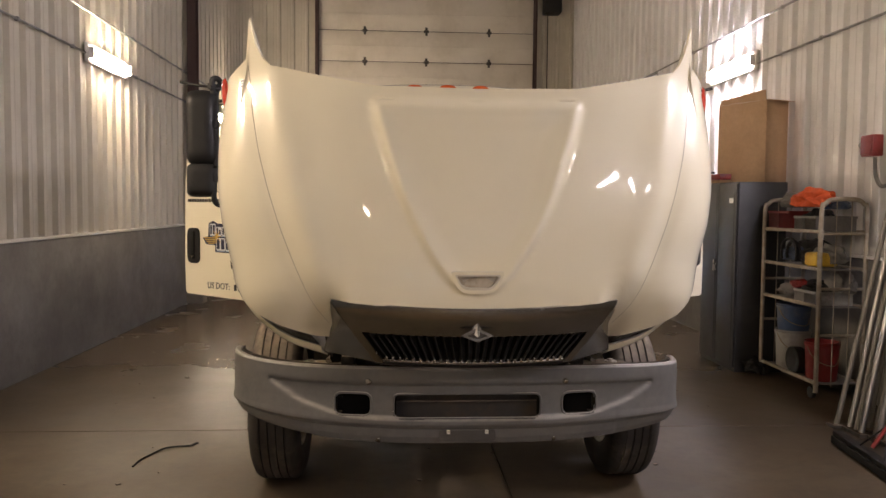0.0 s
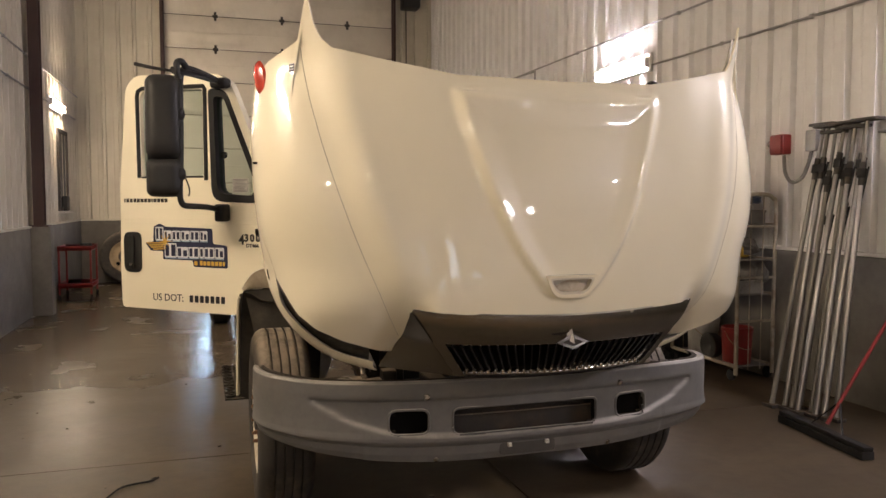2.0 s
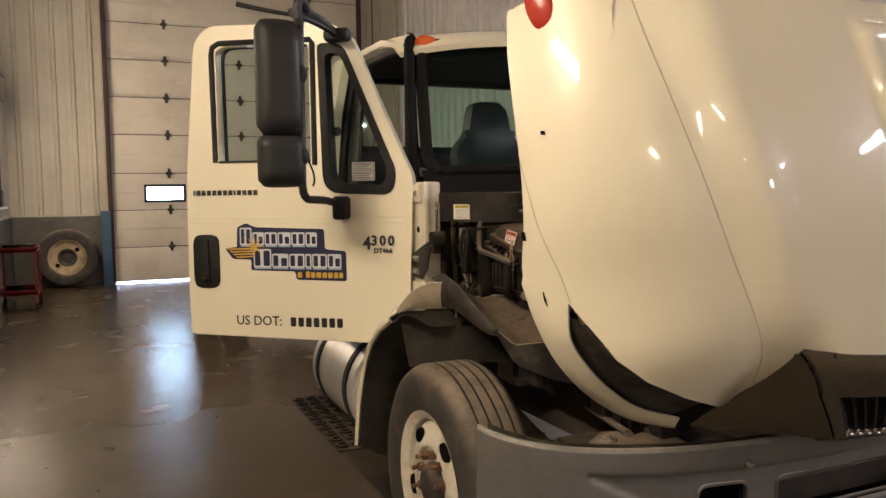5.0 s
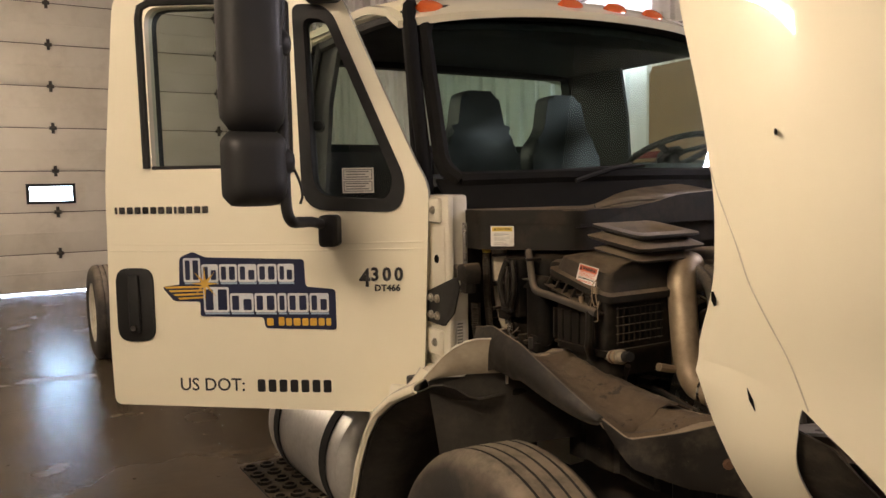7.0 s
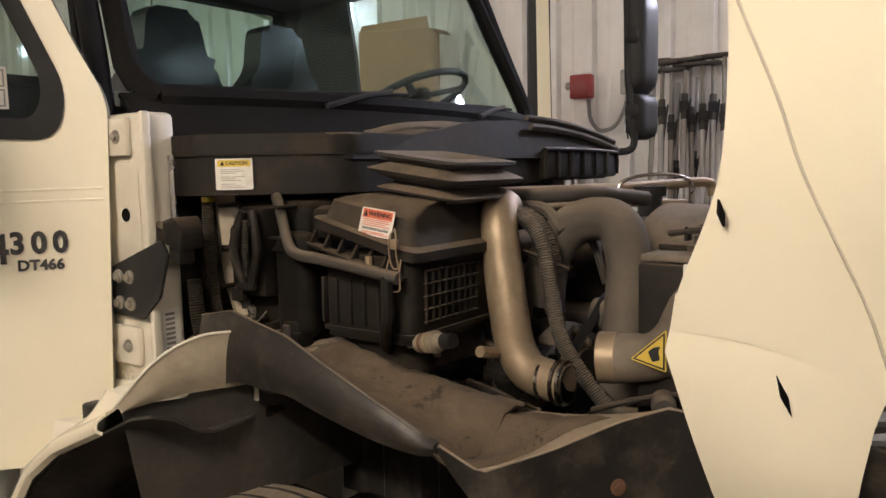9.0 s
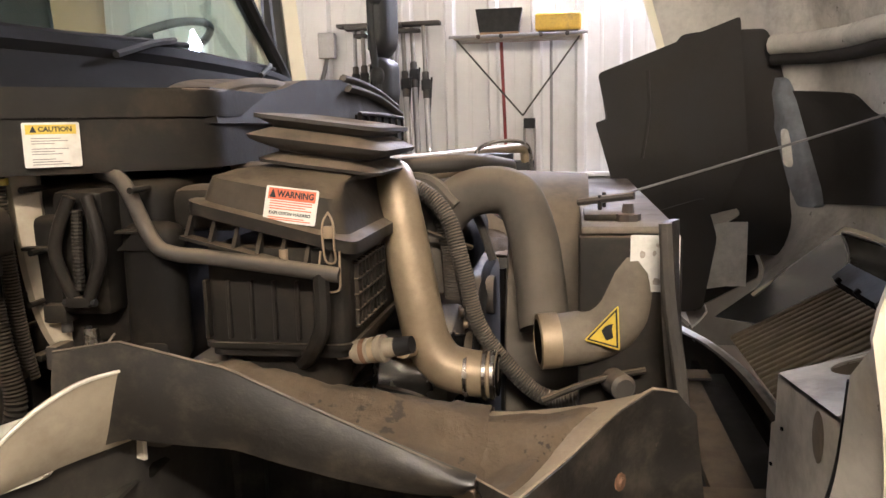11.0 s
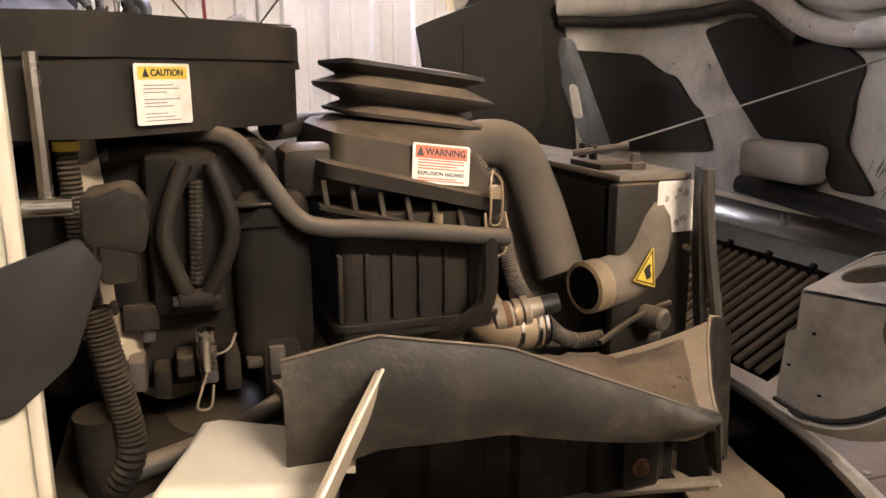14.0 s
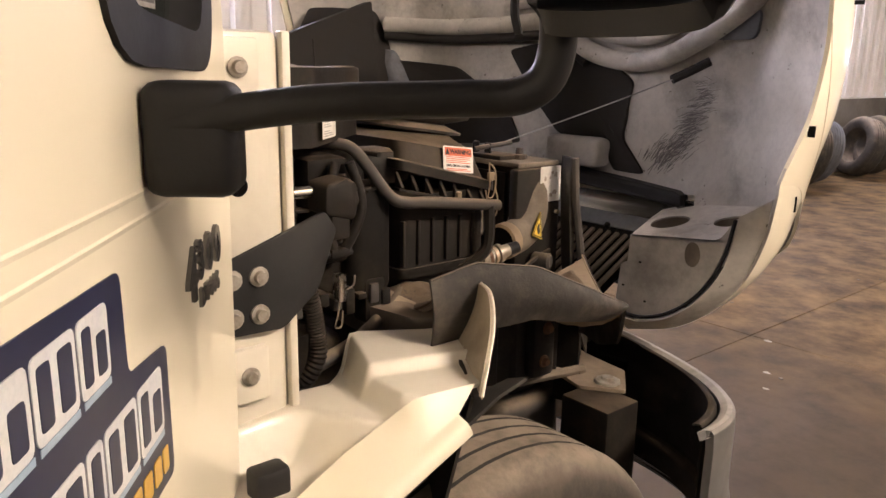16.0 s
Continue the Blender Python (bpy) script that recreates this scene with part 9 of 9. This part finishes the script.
def lump(name, c, r, material, label, category, seed, squash=(1, 1, 1)):
    bm = B()
    bmesh.ops.create_icosphere(bm, subdivisions=4, radius=1.0)
    for v in bm.verts:
        n = noise.noise(v.co * 1.7 + Vector((seed, 0, 0))) * 0.35 + noise.noise(v.co * 4.2 + Vector((0, seed, 0))) * 0.16 + noise.noise(v.co * 9.0) * 0.05
        p = v.co * (1 + n)
        p = Vector((p.x * squash[0], p.y * squash[1], max(p.z, -0.55) * squash[2])) * r
        v.co = p + Vector(c)
    return single(name, bm, material, label, category)


def pail(x, y, z, r, h, material, label, name="pail"):
    t = thing(name, (x, y, z), label, "pail")
    part("body", lathe(B(), [(0, 0.0), (r * 0.86, 0), (r * 0.9, 0.01), (r, h), (r * 1.04, h), (r * 1.04, h - 0.03), (r * 1.0, h - 0.03)][:5] + [(r * 0.96, h), (r * 0.85, 0.012), (0, 0.012)], Matrix.Translation((x, y, z)), 28), material, t)
    part("rim", lathe(B(), [(r, h - 0.05), (r * 1.05, h - 0.022), (r * 1.05, h - 0.02), (r, h - 0.015)], Matrix.Translation((x, y, z)), 28, True), material, t)
    part("bail", tube(B(), [(x - r, y, z + h - 0.03), (x - r * 0.9, y - r * 0.5, z + h - 0.12), (x - r * 0.4, y - r, z + h - 0.18), (x + r * 0.4, y - r, z + h - 0.18), (x + r, y, z + h - 0.03)], 0.004, 6, 4), M_STEEL, t)


crate(3.06, 3.22, 1.436, 0.36, 0.38, 0.17, M_REDPAINT, "red plastic tool crate on the cart")
crate(3.06, 2.76, 1.436, 0.36, 0.36, 0.13, M_GREYCLOTH, "grey open parts bin on the cart", "parts_bin")
lump("safety_vest", (3.16, 2.98, 1.705), 0.17, M_HIVIS, "crumpled orange hi-vis vest on the cart", "vest", 1.3, (0.8, 1.35, 0.62))
lump("work_rag", (3.2, 3.33, 1.69), 0.15, M_GREYCLOTH, "crumpled grey cloth on the cart", "cloth", 5.1, (0.9, 1.2, 0.6))
lump("blue_rag", (3.28, 2.83, 1.66), 0.10, M_BUCKET, "crumpled blue cloth on the cart", "cloth", 8.2, (0.9, 1.3, 0.6))
t = thing("cordless_tool", (3.2, 2.95, 1.14), "yellow power tool lying on the cart", "power tool")
part("body", box(B(), (3.08, 2.80, 1.125), (3.30, 2.98, 1.25), None, 0.03, 3), M_TOOLYELLOW, t)
part("grip", box(B(), (3.12, 2.98, 1.125), (3.22, 3.10, 1.17), None, 0.02, 2), M_BLACK, t)
lump("cable_coil", (3.22, 3.35, 1.20), 0.14, M_BUCKET, "tangled blue cable on the cart", "cable", 11.0, (0.9, 1.3, 0.6))
for k, (y, z, r) in enumerate(((3.2, 1.22, 0.14), (3.16, 1.22, 0.115))):
    single("air_hose", tube(B(), [(3.06 + 0.02 * k, y + r * math.cos(a), z + r * math.sin(a)) for a in steps(-0.4, 3.6, 12)], 0.014, 8, 2), M_RUBBER, "black looped air hose on the cart", "hose")
lump("glove_pile", (3.2, 3.35, 0.86), 0.13, M_GREYCLOTH, "pile of dark gloves on the cart", "gloves", 14.0, (0.9, 1.4, 0.55))
crate(3.06, 2.74, 0.794, 0.34, 0.34, 0.12, M_PAIL, "pale dented parts box on the cart", "parts_bin")
pail(3.22, 3.38, 0.134, 0.155, 0.36, M_PAIL, "white plastic pail on the cart's lower shelf")
pail(3.22, 3.38, 0.47, 0.15, 0.27, M_BUCKET, "blue plastic pail stacked in a white one")
pail(3.2, 2.84, 0.134, 0.14, 0.34, M_REDPAINT, "dark red plastic pail on the cart")
t = thing("round_speaker", (3.06, 3.12, 0.34), "black round speaker-like drum on the cart", "drum")
part("drum", lathe(B(), [(0, -0.06), (0.1, -0.06), (0.12, -0.03), (0.12, 0.05), (0.09, 0.05), (0.03, 0.02), (0, 0.02)], Matrix.Translation((3.12, 3.10, 0.256)) @ pose(0, 0, 0, 0, -90, 0), 24), M_BLACK, t)
lump("tool_bag", (3.27, 3.08, 1.51), 0.15, M_BLACK, "black canvas tool bag on the cart", "bag", 21.0, (0.9, 1.2, 0.75))
lump("tool_bag", (3.30, 3.18, 1.21), 0.17, M_BLACK, "slumped black tool bag on the cart", "bag", 23.0, (0.8, 1.5, 0.75))
lump("work_jacket", (3.29, 2.92, 1.21), 0.13, M_GREYCLOTH, "bundled dark work jacket on the cart", "jacket", 27.0, (0.9, 1.3, 0.8))
lump("strap_bundle", (3.28, 3.06, 0.88), 0.15, M_BLACK, "bundle of black cargo straps on the cart", "straps", 31.0, (0.9, 1.5, 0.65))
lump("red_rag", (3.2, 3.25, 0.93), 0.08, M_REDPAINT, "crumpled red rag on the cart", "cloth", 33.0, (0.9, 1.3, 0.6))
lump("moving_blanket", (3.34, 2.84, 0.98), 0.15, M_GREYCLOTH, "folded grey moving blanket on the cart", "blanket", 35.0, (0.5, 1.2, 0.95))
for ob in set(bpy.data.objects) - BEFORE_LOAD:
    if ob.parent is None:
        ob.matrix_basis = Matrix.Translation((0.19, 0.04, 0)) @ ob.matrix_basis
lump("hose_heap", (3.2, 3.76, 0.07), 0.12, M_RUBBER, "dark heap of hose on the floor by the cart", "hose", 3.3, (0.9, 1.0, 0.7))


# load bars and poles leaning on the wall
def load_bar(base, top, r, material, collar_at, tee):
    t = thing("load_bar", base, "steel telescopic load bar leaning on the wall", "load bar", "load bars")
    b, e = Vector(base), Vector(top)
    mid = b.lerp(e, collar_at)
    part("outer_tube", cyl(B(), b, mid, r, seg=12), material, t)
    part("inner_tube", cyl(B(), mid, e, r * 0.72, seg=12), M_POLE if material is M_POLEGREY else M_POLEGREY, t)
    m, _ = basis(mid, e)
    part("ratchet", box(B(), (-r * 1.45, -r * 1.2, -0.035), (r * 1.45, r * 1.2, 0.04), m, 0.008), M_BLACK, t)
    part("ratchet_collar", cyl(B(), m @ Vector((0, 0, -0.09)), m @ Vector((0, 0, 0.09)), r * 1.12, seg=12), M_FRAME, t)
    part("lever", box(B(), (-r * 2.0, -0.008, -0.24), (-r * 1.35, 0.008, 0.06), m @ pose(0, 0, 0, 0, -6, 0), 0.006), M_BLACK, t)
    part("foot", box(B(), (b.x - 0.045, b.y - 0.06, 0.0), (b.x + 0.045, b.y + 0.06, 0.03), None, 0.006), M_FRAME, t)
    if tee:
        part("pad", box(B(), (e.x - 0.05, e.y - 0.12, e.z), (e.x + 0.05, e.y + 0.12, e.z + 0.025), None, 0.006), M_FRAME, t)


random.seed(11)
for k, (by, ty, tz, mt, ca) in enumerate(((1.88, 2.02, 2.27, 0, 0.84), (1.80, 1.96, 2.25, 1, 0.85), (1.72, 1.90, 2.20, 0, 0.82), (1.66, 1.80, 2.26, 1, 0.86), (1.58, 1.77, 2.23, 0, 0.83), (1.52, 1.67, 2.22, 1, 0.84), (1.46, 1.62, 2.27, 1, 0.85), (1.40, 1.52, 2.26, 1, 0.82), (1.69, 1.73, 2.15, 0, 0.72), (1.76, 1.85, 2.12, 0, 0.7))):
    bx = 2.93 + 0.16 * (1.88 - by) / 0.48 + random.uniform(-0.015, 0.05)
    load_bar((bx + (0.12 if k > 7 else 0), by, 0.015), (3.50 + random.uniform(-0.05, 0.07), ty, tz), 0.021 if mt else 0.019, (M_POLEGREY, M_POLE)[mt], ca, k not in (8, 9))


def push_broom():
    a, b = Vector((2.74, 1.52, 0)), Vector((2.62, 0.62, 0))
    t = thing("floor_squeegee", (2.68, 1.07, 0), "wide black floor broom with a red handle", "broom")
    d = (b - a).normalized()
    n = Vector((-d.y, d.x, 0))
    m = Matrix(((d.x, n.x, 0, a.x), (d.y, n.y, 0, a.y), (0, 0, 1, 0), (0, 0, 0, 1)))
    L = (b - a).length
    part("head", box(B(), (0, -0.035, 0.055), (L, 0.035, 0.085), m, 0.008), M_BLACK, t)
    part("blade", box(B(), (0.005, -0.045, 0.0), (L - 0.005, 0.045, 0.054), m, 0.004), M_BRISTLE, t)
    foot, end = m @ Vector((L * 0.55, 0, 0.12)), Vector((3.56, 1.02, 1.35))
    part("handle", cyl(B(), foot, end, 0.0135, seg=10), M_REDPAINT, t, "red handle")
    for dx in (-0.16, 0.16):
        part("brace", cyl(B(), m @ Vector((L * 0.55 + dx, 0, 0.085)), foot.lerp(end, 0.12), 0.006, seg=6), M_BLACK, t)


push_broom()

# red switch box with its conduit
t = thing("switch_box", (RIGHT_X - 0.06, 2.8, 2.17), "red electrical switch box on the wall", "switch box")
part("housing", box(B(), (RIGHT_X - 0.13, 2.71, 2.08), (RIGHT_X - 0.035, 2.88, 2.26), None, 0.012), M_REDPAINT, t)
part("cover", box(B(), (RIGHT_X - 0.142, 2.725, 2.095), (RIGHT_X - 0.132, 2.865, 2.245), None, 0.004), M_REDPAINT, t)
part("knob", cyl(B(), (RIGHT_X - 0.1, 2.88, 2.18), (RIGHT_X - 0.1, 2.92, 2.18), 0.03, seg=14, edge=0.006), M_CONDUIT, t)
part("flexible_conduit", tube(B(), [(RIGHT_X - 0.09, 2.74, 2.07), (RIGHT_X - 0.09, 2.72, 1.92), (RIGHT_X - 0.09, 2.64, 1.83), (RIGHT_X - 0.09, 2.52, 1.86), (RIGHT_X - 0.09, 2.45, 1.97), (RIGHT_X - 0.08, 2.42, 2.10)], 0.017, 8, 6, ribs=0.002), M_CONDUIT, t)
part("junction", box(B(), (RIGHT_X - 0.1, 2.36, 2.09), (RIGHT_X - 0.035, 2.48, 2.27), None, 0.008), M_CONDUIT, t)
t.matrix_basis = Matrix.Translation((0, -0.16, -0.01)) @ t.matrix_basis


# tool rack: a shelf on wire braces, with brush and sponge, handles hanging
def tool_rack():
    t = thing("wall_rack", (RIGHT_X, 0.87, 2.15), "thin wall shelf rack on diagonal braces", "rack")
    x0 = 3.36
    part("shelf_board", box(B(), (x0, 0.45, 2.145), (RIGHT_X - 0.035, 1.30, 2.165), None, 0.004), M_CARTPIPE, t)
    part("front_rail", cyl(B(), (x0, 0.42, 2.16), (x0, 1.33, 2.16), 0.010, seg=8), M_CONDUIT, t)
    for y in (0.47, 1.28):
        part("brace", cyl(B(), (x0 + 0.02, y, 2.14), (RIGHT_X - 0.05, 0.86, 1.64), 0.006, seg=6), M_FRAME, t)
    for y in (0.55, 0.72, 0.98, 1.13):
        part("hook", lathe(B(), [(0, 0), (0.014, 0.0), (0.014, 0.02), (0, 0.02)], Matrix.Translation((x0 - 0.012, y, 2.155)) @ pose(0, 0, 0, 0, -90, 0), 10), M_FRAME, t)


tool_rack()
t = thing("deck_brush", (3.45, 1.0, 2.17), "black brush block on the rack", "brush")
part("block", prism(B(), [(-0.13, 0), (0.13, 0), (0.155, 0.15), (-0.155, 0.15)], -0.05, 0.05, Matrix(((0, 0, 1, 3.45), (1, 0, 0, 1.0), (0, 1, 0, 2.19), (0, 0, 0, 1))), 0.004), M_BRISTLE, t)
part("stock", box(B(), (3.41, 0.87, 2.166), (3.49, 1.13, 2.19), None, 0.004), M_WOOD, t)
t = thing("yellow_sponge", (3.45, 0.6, 2.17), "yellow worn brush block on the rack", "brush")
part("block", box(B(), (3.39, 0.46, 2.185), (3.51, 0.76, 2.30), None, 0.02, 3), M_TOOLYELLOW, t)
part("stock", box(B(), (3.40, 0.48, 2.166), (3.50, 0.74, 2.184), None, 0.003), M_FRAME, t)
single("broom_stick", cyl(B(), (3.58, 1.0, 2.14), (3.6, 0.97, 1.22), 0.012, seg=8), M_REDPAINT, "dark red broom stick hanging on the rack", "stick")
single("broom_stick", cyl(B(), (3.6, 0.66, 2.14), (3.6, 0.66, 1.22), 0.010, seg=8), M_CONDUIT, "grey broom stick hanging on the rack", "stick")
t = thing("hanging_broom", (3.6, 0.81, 1.4), "black forked tool standing against the wall", "tool")
part("fork", box(B(), (3.56, 0.77, 1.55), (3.62, 0.85, 1.62), None, 0.006), M_BLACK, t)
for y in (0.775, 0.845):
    part("tine", cyl(B(), (3.59, y, 1.56), (3.6, y + (0.015 if y > 0.8 else -0.015), 0.2), 0.009, seg=8), M_POLEGREY, t)
for y, h in ((1.10, 1.46), (1.06, 1.38)):
    single("wooden_stake", box(B(), (3.58, y - 0.02, 0.4), (3.62, y + 0.02, h), None, 0.012), M_WOOD, "worn wooden stake leaning on the wall", "stake")
single("dark_case", box(B(), (3.44, 0.78, 1.21), (3.62, 1.05, 1.33), None, 0.012), M_BLACK, "black case on the wall ledge", "case")
single("wall_bracket", box(B(), (RIGHT_X - 0.2, 0.7, 1.17), (RIGHT_X - 0.066, 1.2, 1.208), None, 0.004), M_FRAME, "dark steel bracket shelf on the wall", "bracket")


# tyres leaning along the right wall
def loose_tyre(x, y, lean, turn, material, label):
    t = thing("spare_truck_wheel", (x, y, 0), label, "tyre", "tyres along the wall")
    m = Matrix.Translation((x, y, 0.497)) @ pose(0, 0, 0, 0, 0, turn) @ pose(0, 0, 0, 0, 90 - lean, 0)
    part("casing", lathe(B(), [(r * 0.97, h) for r, h in TYRE], m, 48, True), material, t)


M_TYREGREY = mat("grey_dusty_tyre", (0.15, 0.155, 0.17), (0.11, 0.112, 0.12), 5.0, 0.85, 0.08, bump=0.2, bscale=90)
for y, mt in ((-8.55, 0), (-9.15, 0), (-9.75, 1), (-11.0, 0), (-11.6, 0)):
    loose_tyre(3.15 + 0.1 * mt, y, 14, 58, (M_TYRE, M_TYREGREY)[mt], ("black worn truck tyre leaning on the wall", "grey dusty truck tyre leaning on the wall")[mt])

# ---- things at the back ----
sp = thing("leaning_tyre", (-2.86, 13.6, 0), "truck tyre on a cream rim leaning on the wall", "wheel")
_m = Matrix.Translation((-2.86, 13.62, 0.54)) @ pose(0, 0, 0, 84, 0, 0)
part("casing", lathe(B(), [(r * 1.07, h) for r, h in TYRE], _m, 56, True), M_TYRE, sp)
M_OLDRIM = mat("stained_cream_rim", (0.44, 0.34, 0.2), (0.34, 0.25, 0.14), 6.0, 0.6, 0.1, dirt=(0.14, 0.09, 0.05), dscale=6, damt=0.6)
part("rim", lathe(B(), [(0.305, 0.12), (0.318, 0.13), (0.315, 0.11), (0.28, 0.09), (0.26, 0.05), (0.18, 0.03), (0.16, 0.03), (0.155, 0.0), (0.26, 0.0), (0.30, 0.0)], _m, 40, True), M_OLDRIM, sp)
part("hub", lathe(B(), [(0, -0.02), (0.10, -0.02), (0.125, 0.03), (0.16, 0.034), (0.165, 0.02), (0.16, -0.03), (0, -0.03)], _m, 30), M_FRAME, sp)
for k in range(2):
    # no hole is cut: a black disc paints its shade on the rim
    part("hand_hole", lathe(B(), [(0, 0.0), (0.035, 0.002), (0.04, -0.01)], _m @ pose(0, 0, 0, 0, 0, 40 + 180 * k) @ Matrix.Translation((0.215, 0, 0.047)), 14), M_VOID, sp)


def tool_trolley():
    t = thing("tool_trolley", (-3.4, 11.2, 0), "red steel tool trolley with two shelves", "trolley")
    X0, X1, Y0, Y1 = -3.68, -3.16, 10.8, 11.6
    for z in (0.22, 0.84):
        bm = B()
        box(bm, (X0, Y0, z), (X1, Y1, z + 0.012))
        for lo, hi in (((X0, Y0), (X1, Y0 + 0.012)), ((X0, Y1 - 0.012), (X1, Y1)), ((X0, Y0 + 0.012), (X0 + 0.012, Y1 - 0.012)), ((X1 - 0.012, Y0 + 0.012), (X1, Y1 - 0.012))):
            box(bm, (*lo, z + 0.012), (*hi, z + 0.075))
        part("shelf", bm, M_REDPAINT, t)
    for x in (X0 + 0.02, X1 - 0.02):
        for y in (Y0 + 0.02, Y1 - 0.02):
            part("leg", box(B(), (x - 0.016, y - 0.016, 0.11), (x + 0.016, y + 0.016, 0.88), None, 0.004), M_REDPAINT, t)
            part("castor", lathe(B(), [(0, -0.014), (0.048, -0.014), (0.05, 0), (0.048, 0.014), (0, 0.014)], Matrix.Translation((x, y, 0.05)) @ pose(0, 0, 0, 0, 90, 20), 16), M_RUBBER, t)
            part("fork", box(B(), (x - 0.02, y - 0.01, 0.05), (x + 0.02, y + 0.01, 0.112)), M_FRAME, t)


tool_trolley()
single("battery_box", box(B(), (-3.36, 11.0, 0.854), (-3.2, 11.2, 0.95), None, 0.01), M_BLACK, "small black box on the trolley", "box")
for k in range(5):
    single("hand_tool", tube(B(), [(-3.5 + 0.07 * k, 10.95 + 0.02 * k, 0.245), (-3.47 + 0.07 * k, 11.1, 0.25), (-3.5 + 0.07 * k, 11.3, 0.245)], 0.013, 8, 3), (M_CLAMP, M_FRAME)[k % 2], "steel hand tool lying on the trolley", "tool", "hand tools")
single("sill_item", box(B(), (LEFT_X + 0.05, 11.8, 1.488), (LEFT_X + 0.14, 12.1, 1.75), None, 0.02), M_BLACK, "dark bottle-like pack on the window sill", "pack")

# ---- on the floor ----
single("loose_strap", tube(B(), [(-1.96, 1.17, 0.006), (-1.955, 1.28, 0.006), (-1.92, 1.40, 0.006), (-1.87, 1.50, 0.012), (-1.80, 1.555, 0.008), (-1.72, 1.58, 0.006), (-1.67, 1.60, 0.018)], 0.006, 6, 6), M_RUBBER, "black bent wire lying on the floor", "wire")
single("loose_strap", tube(B(), [(-1.70, 1.585, 0.005), (-1.71, 1.61, 0.006), (-1.69, 1.64, 0.005)], 0.005, 6, 4), M_RUBBER, "short black wire end lying on the floor", "wire")
random.seed(23)
bm = B()
for k in range(150):
    x, y = random.uniform(-3.5, 3.4), random.uniform(-9, 9)
    r = random.uniform(0.006, 0.02)
    n = random.randint(4, 6)
    prism(bm, [(x + r * random.uniform(0.5, 1.2) * math.cos(2 * math.pi * i / n), y + r * random.uniform(0.5, 1.2) * math.sin(2 * math.pi * i / n)) for i in range(n)], 0.0005, random.uniform(0.003, 0.008))
tagged(part("floor_litter", bm, M_FRAME), "small dark crumbs scattered on the floor", "litter", "", "stuff")
for x, y, r in ((1.05, -3.2, 0.03), (1.25, -3.0, 0.022), (0.75, -2.75, 0.04), (0.9, -2.45, 0.05), (1.6, -5.2, 0.05)):
    single("paper_scrap", prism(B(), [(x - r, y - 0.4 * r), (x + 0.8 * r, y - 0.6 * r), (x + r, y + 0.3 * r), (x - 0.5 * r, y + 0.6 * r)], 0.0006, 0.004), M_LABEL, "pale paper scrap on the floor", "scrap", "paper scraps")


# scraps of white paper on the floor before the truck
random.seed(23)
for x, y, r in ((0.18, -2.56, 0.028), (-0.07, -2.06, 0.022), (-0.18, -1.84, 0.02)):
    t = thing("paper_scrap", (x, y, 0), "small torn scrap of white paper on the floor", "paper", "paper scraps")
    rim = [(x + r * random.uniform(0.6, 1.3) * math.cos(a), y + 0.7 * r * random.uniform(0.6, 1.3) * math.sin(a)) for a in steps(0, 2 * math.pi * 8 / 9, 8)]
    part("sheet", prism(B(), rim, 0.001, 0.003), M_CARTPIPE, t)

# ---- floor slabs, cut by saw joints ----
floor = tagged(part("floor", box(B(), (LEFT_X - 0.2, FRONT_Y - 0.2, -0.2), (RIGHT_X + 0.2, BACK_Y + 1.2, -0.012)), M_FRAME), "stained, partly damp concrete floor with saw joints", "", "", "structure")
_xs = [LEFT_X - 0.2, 0.31, RIGHT_X + 0.2]
_ys = [FRONT_Y - 0.2, -9.0, -6.2, -2.58, 1.95, 6.1, 9.9, BACK_Y + 1.2]
for x0, x1 in zip(_xs, _xs[1:]):
    for y0, y1 in zip(_ys, _ys[1:]):
        part("slab", box(B(), (x0 + 0.003, y0 + 0.003, -0.1), (x1 - 0.003, y1 - 0.003, 0.0), None, 0.003, 1), M_FLOOR, floor)
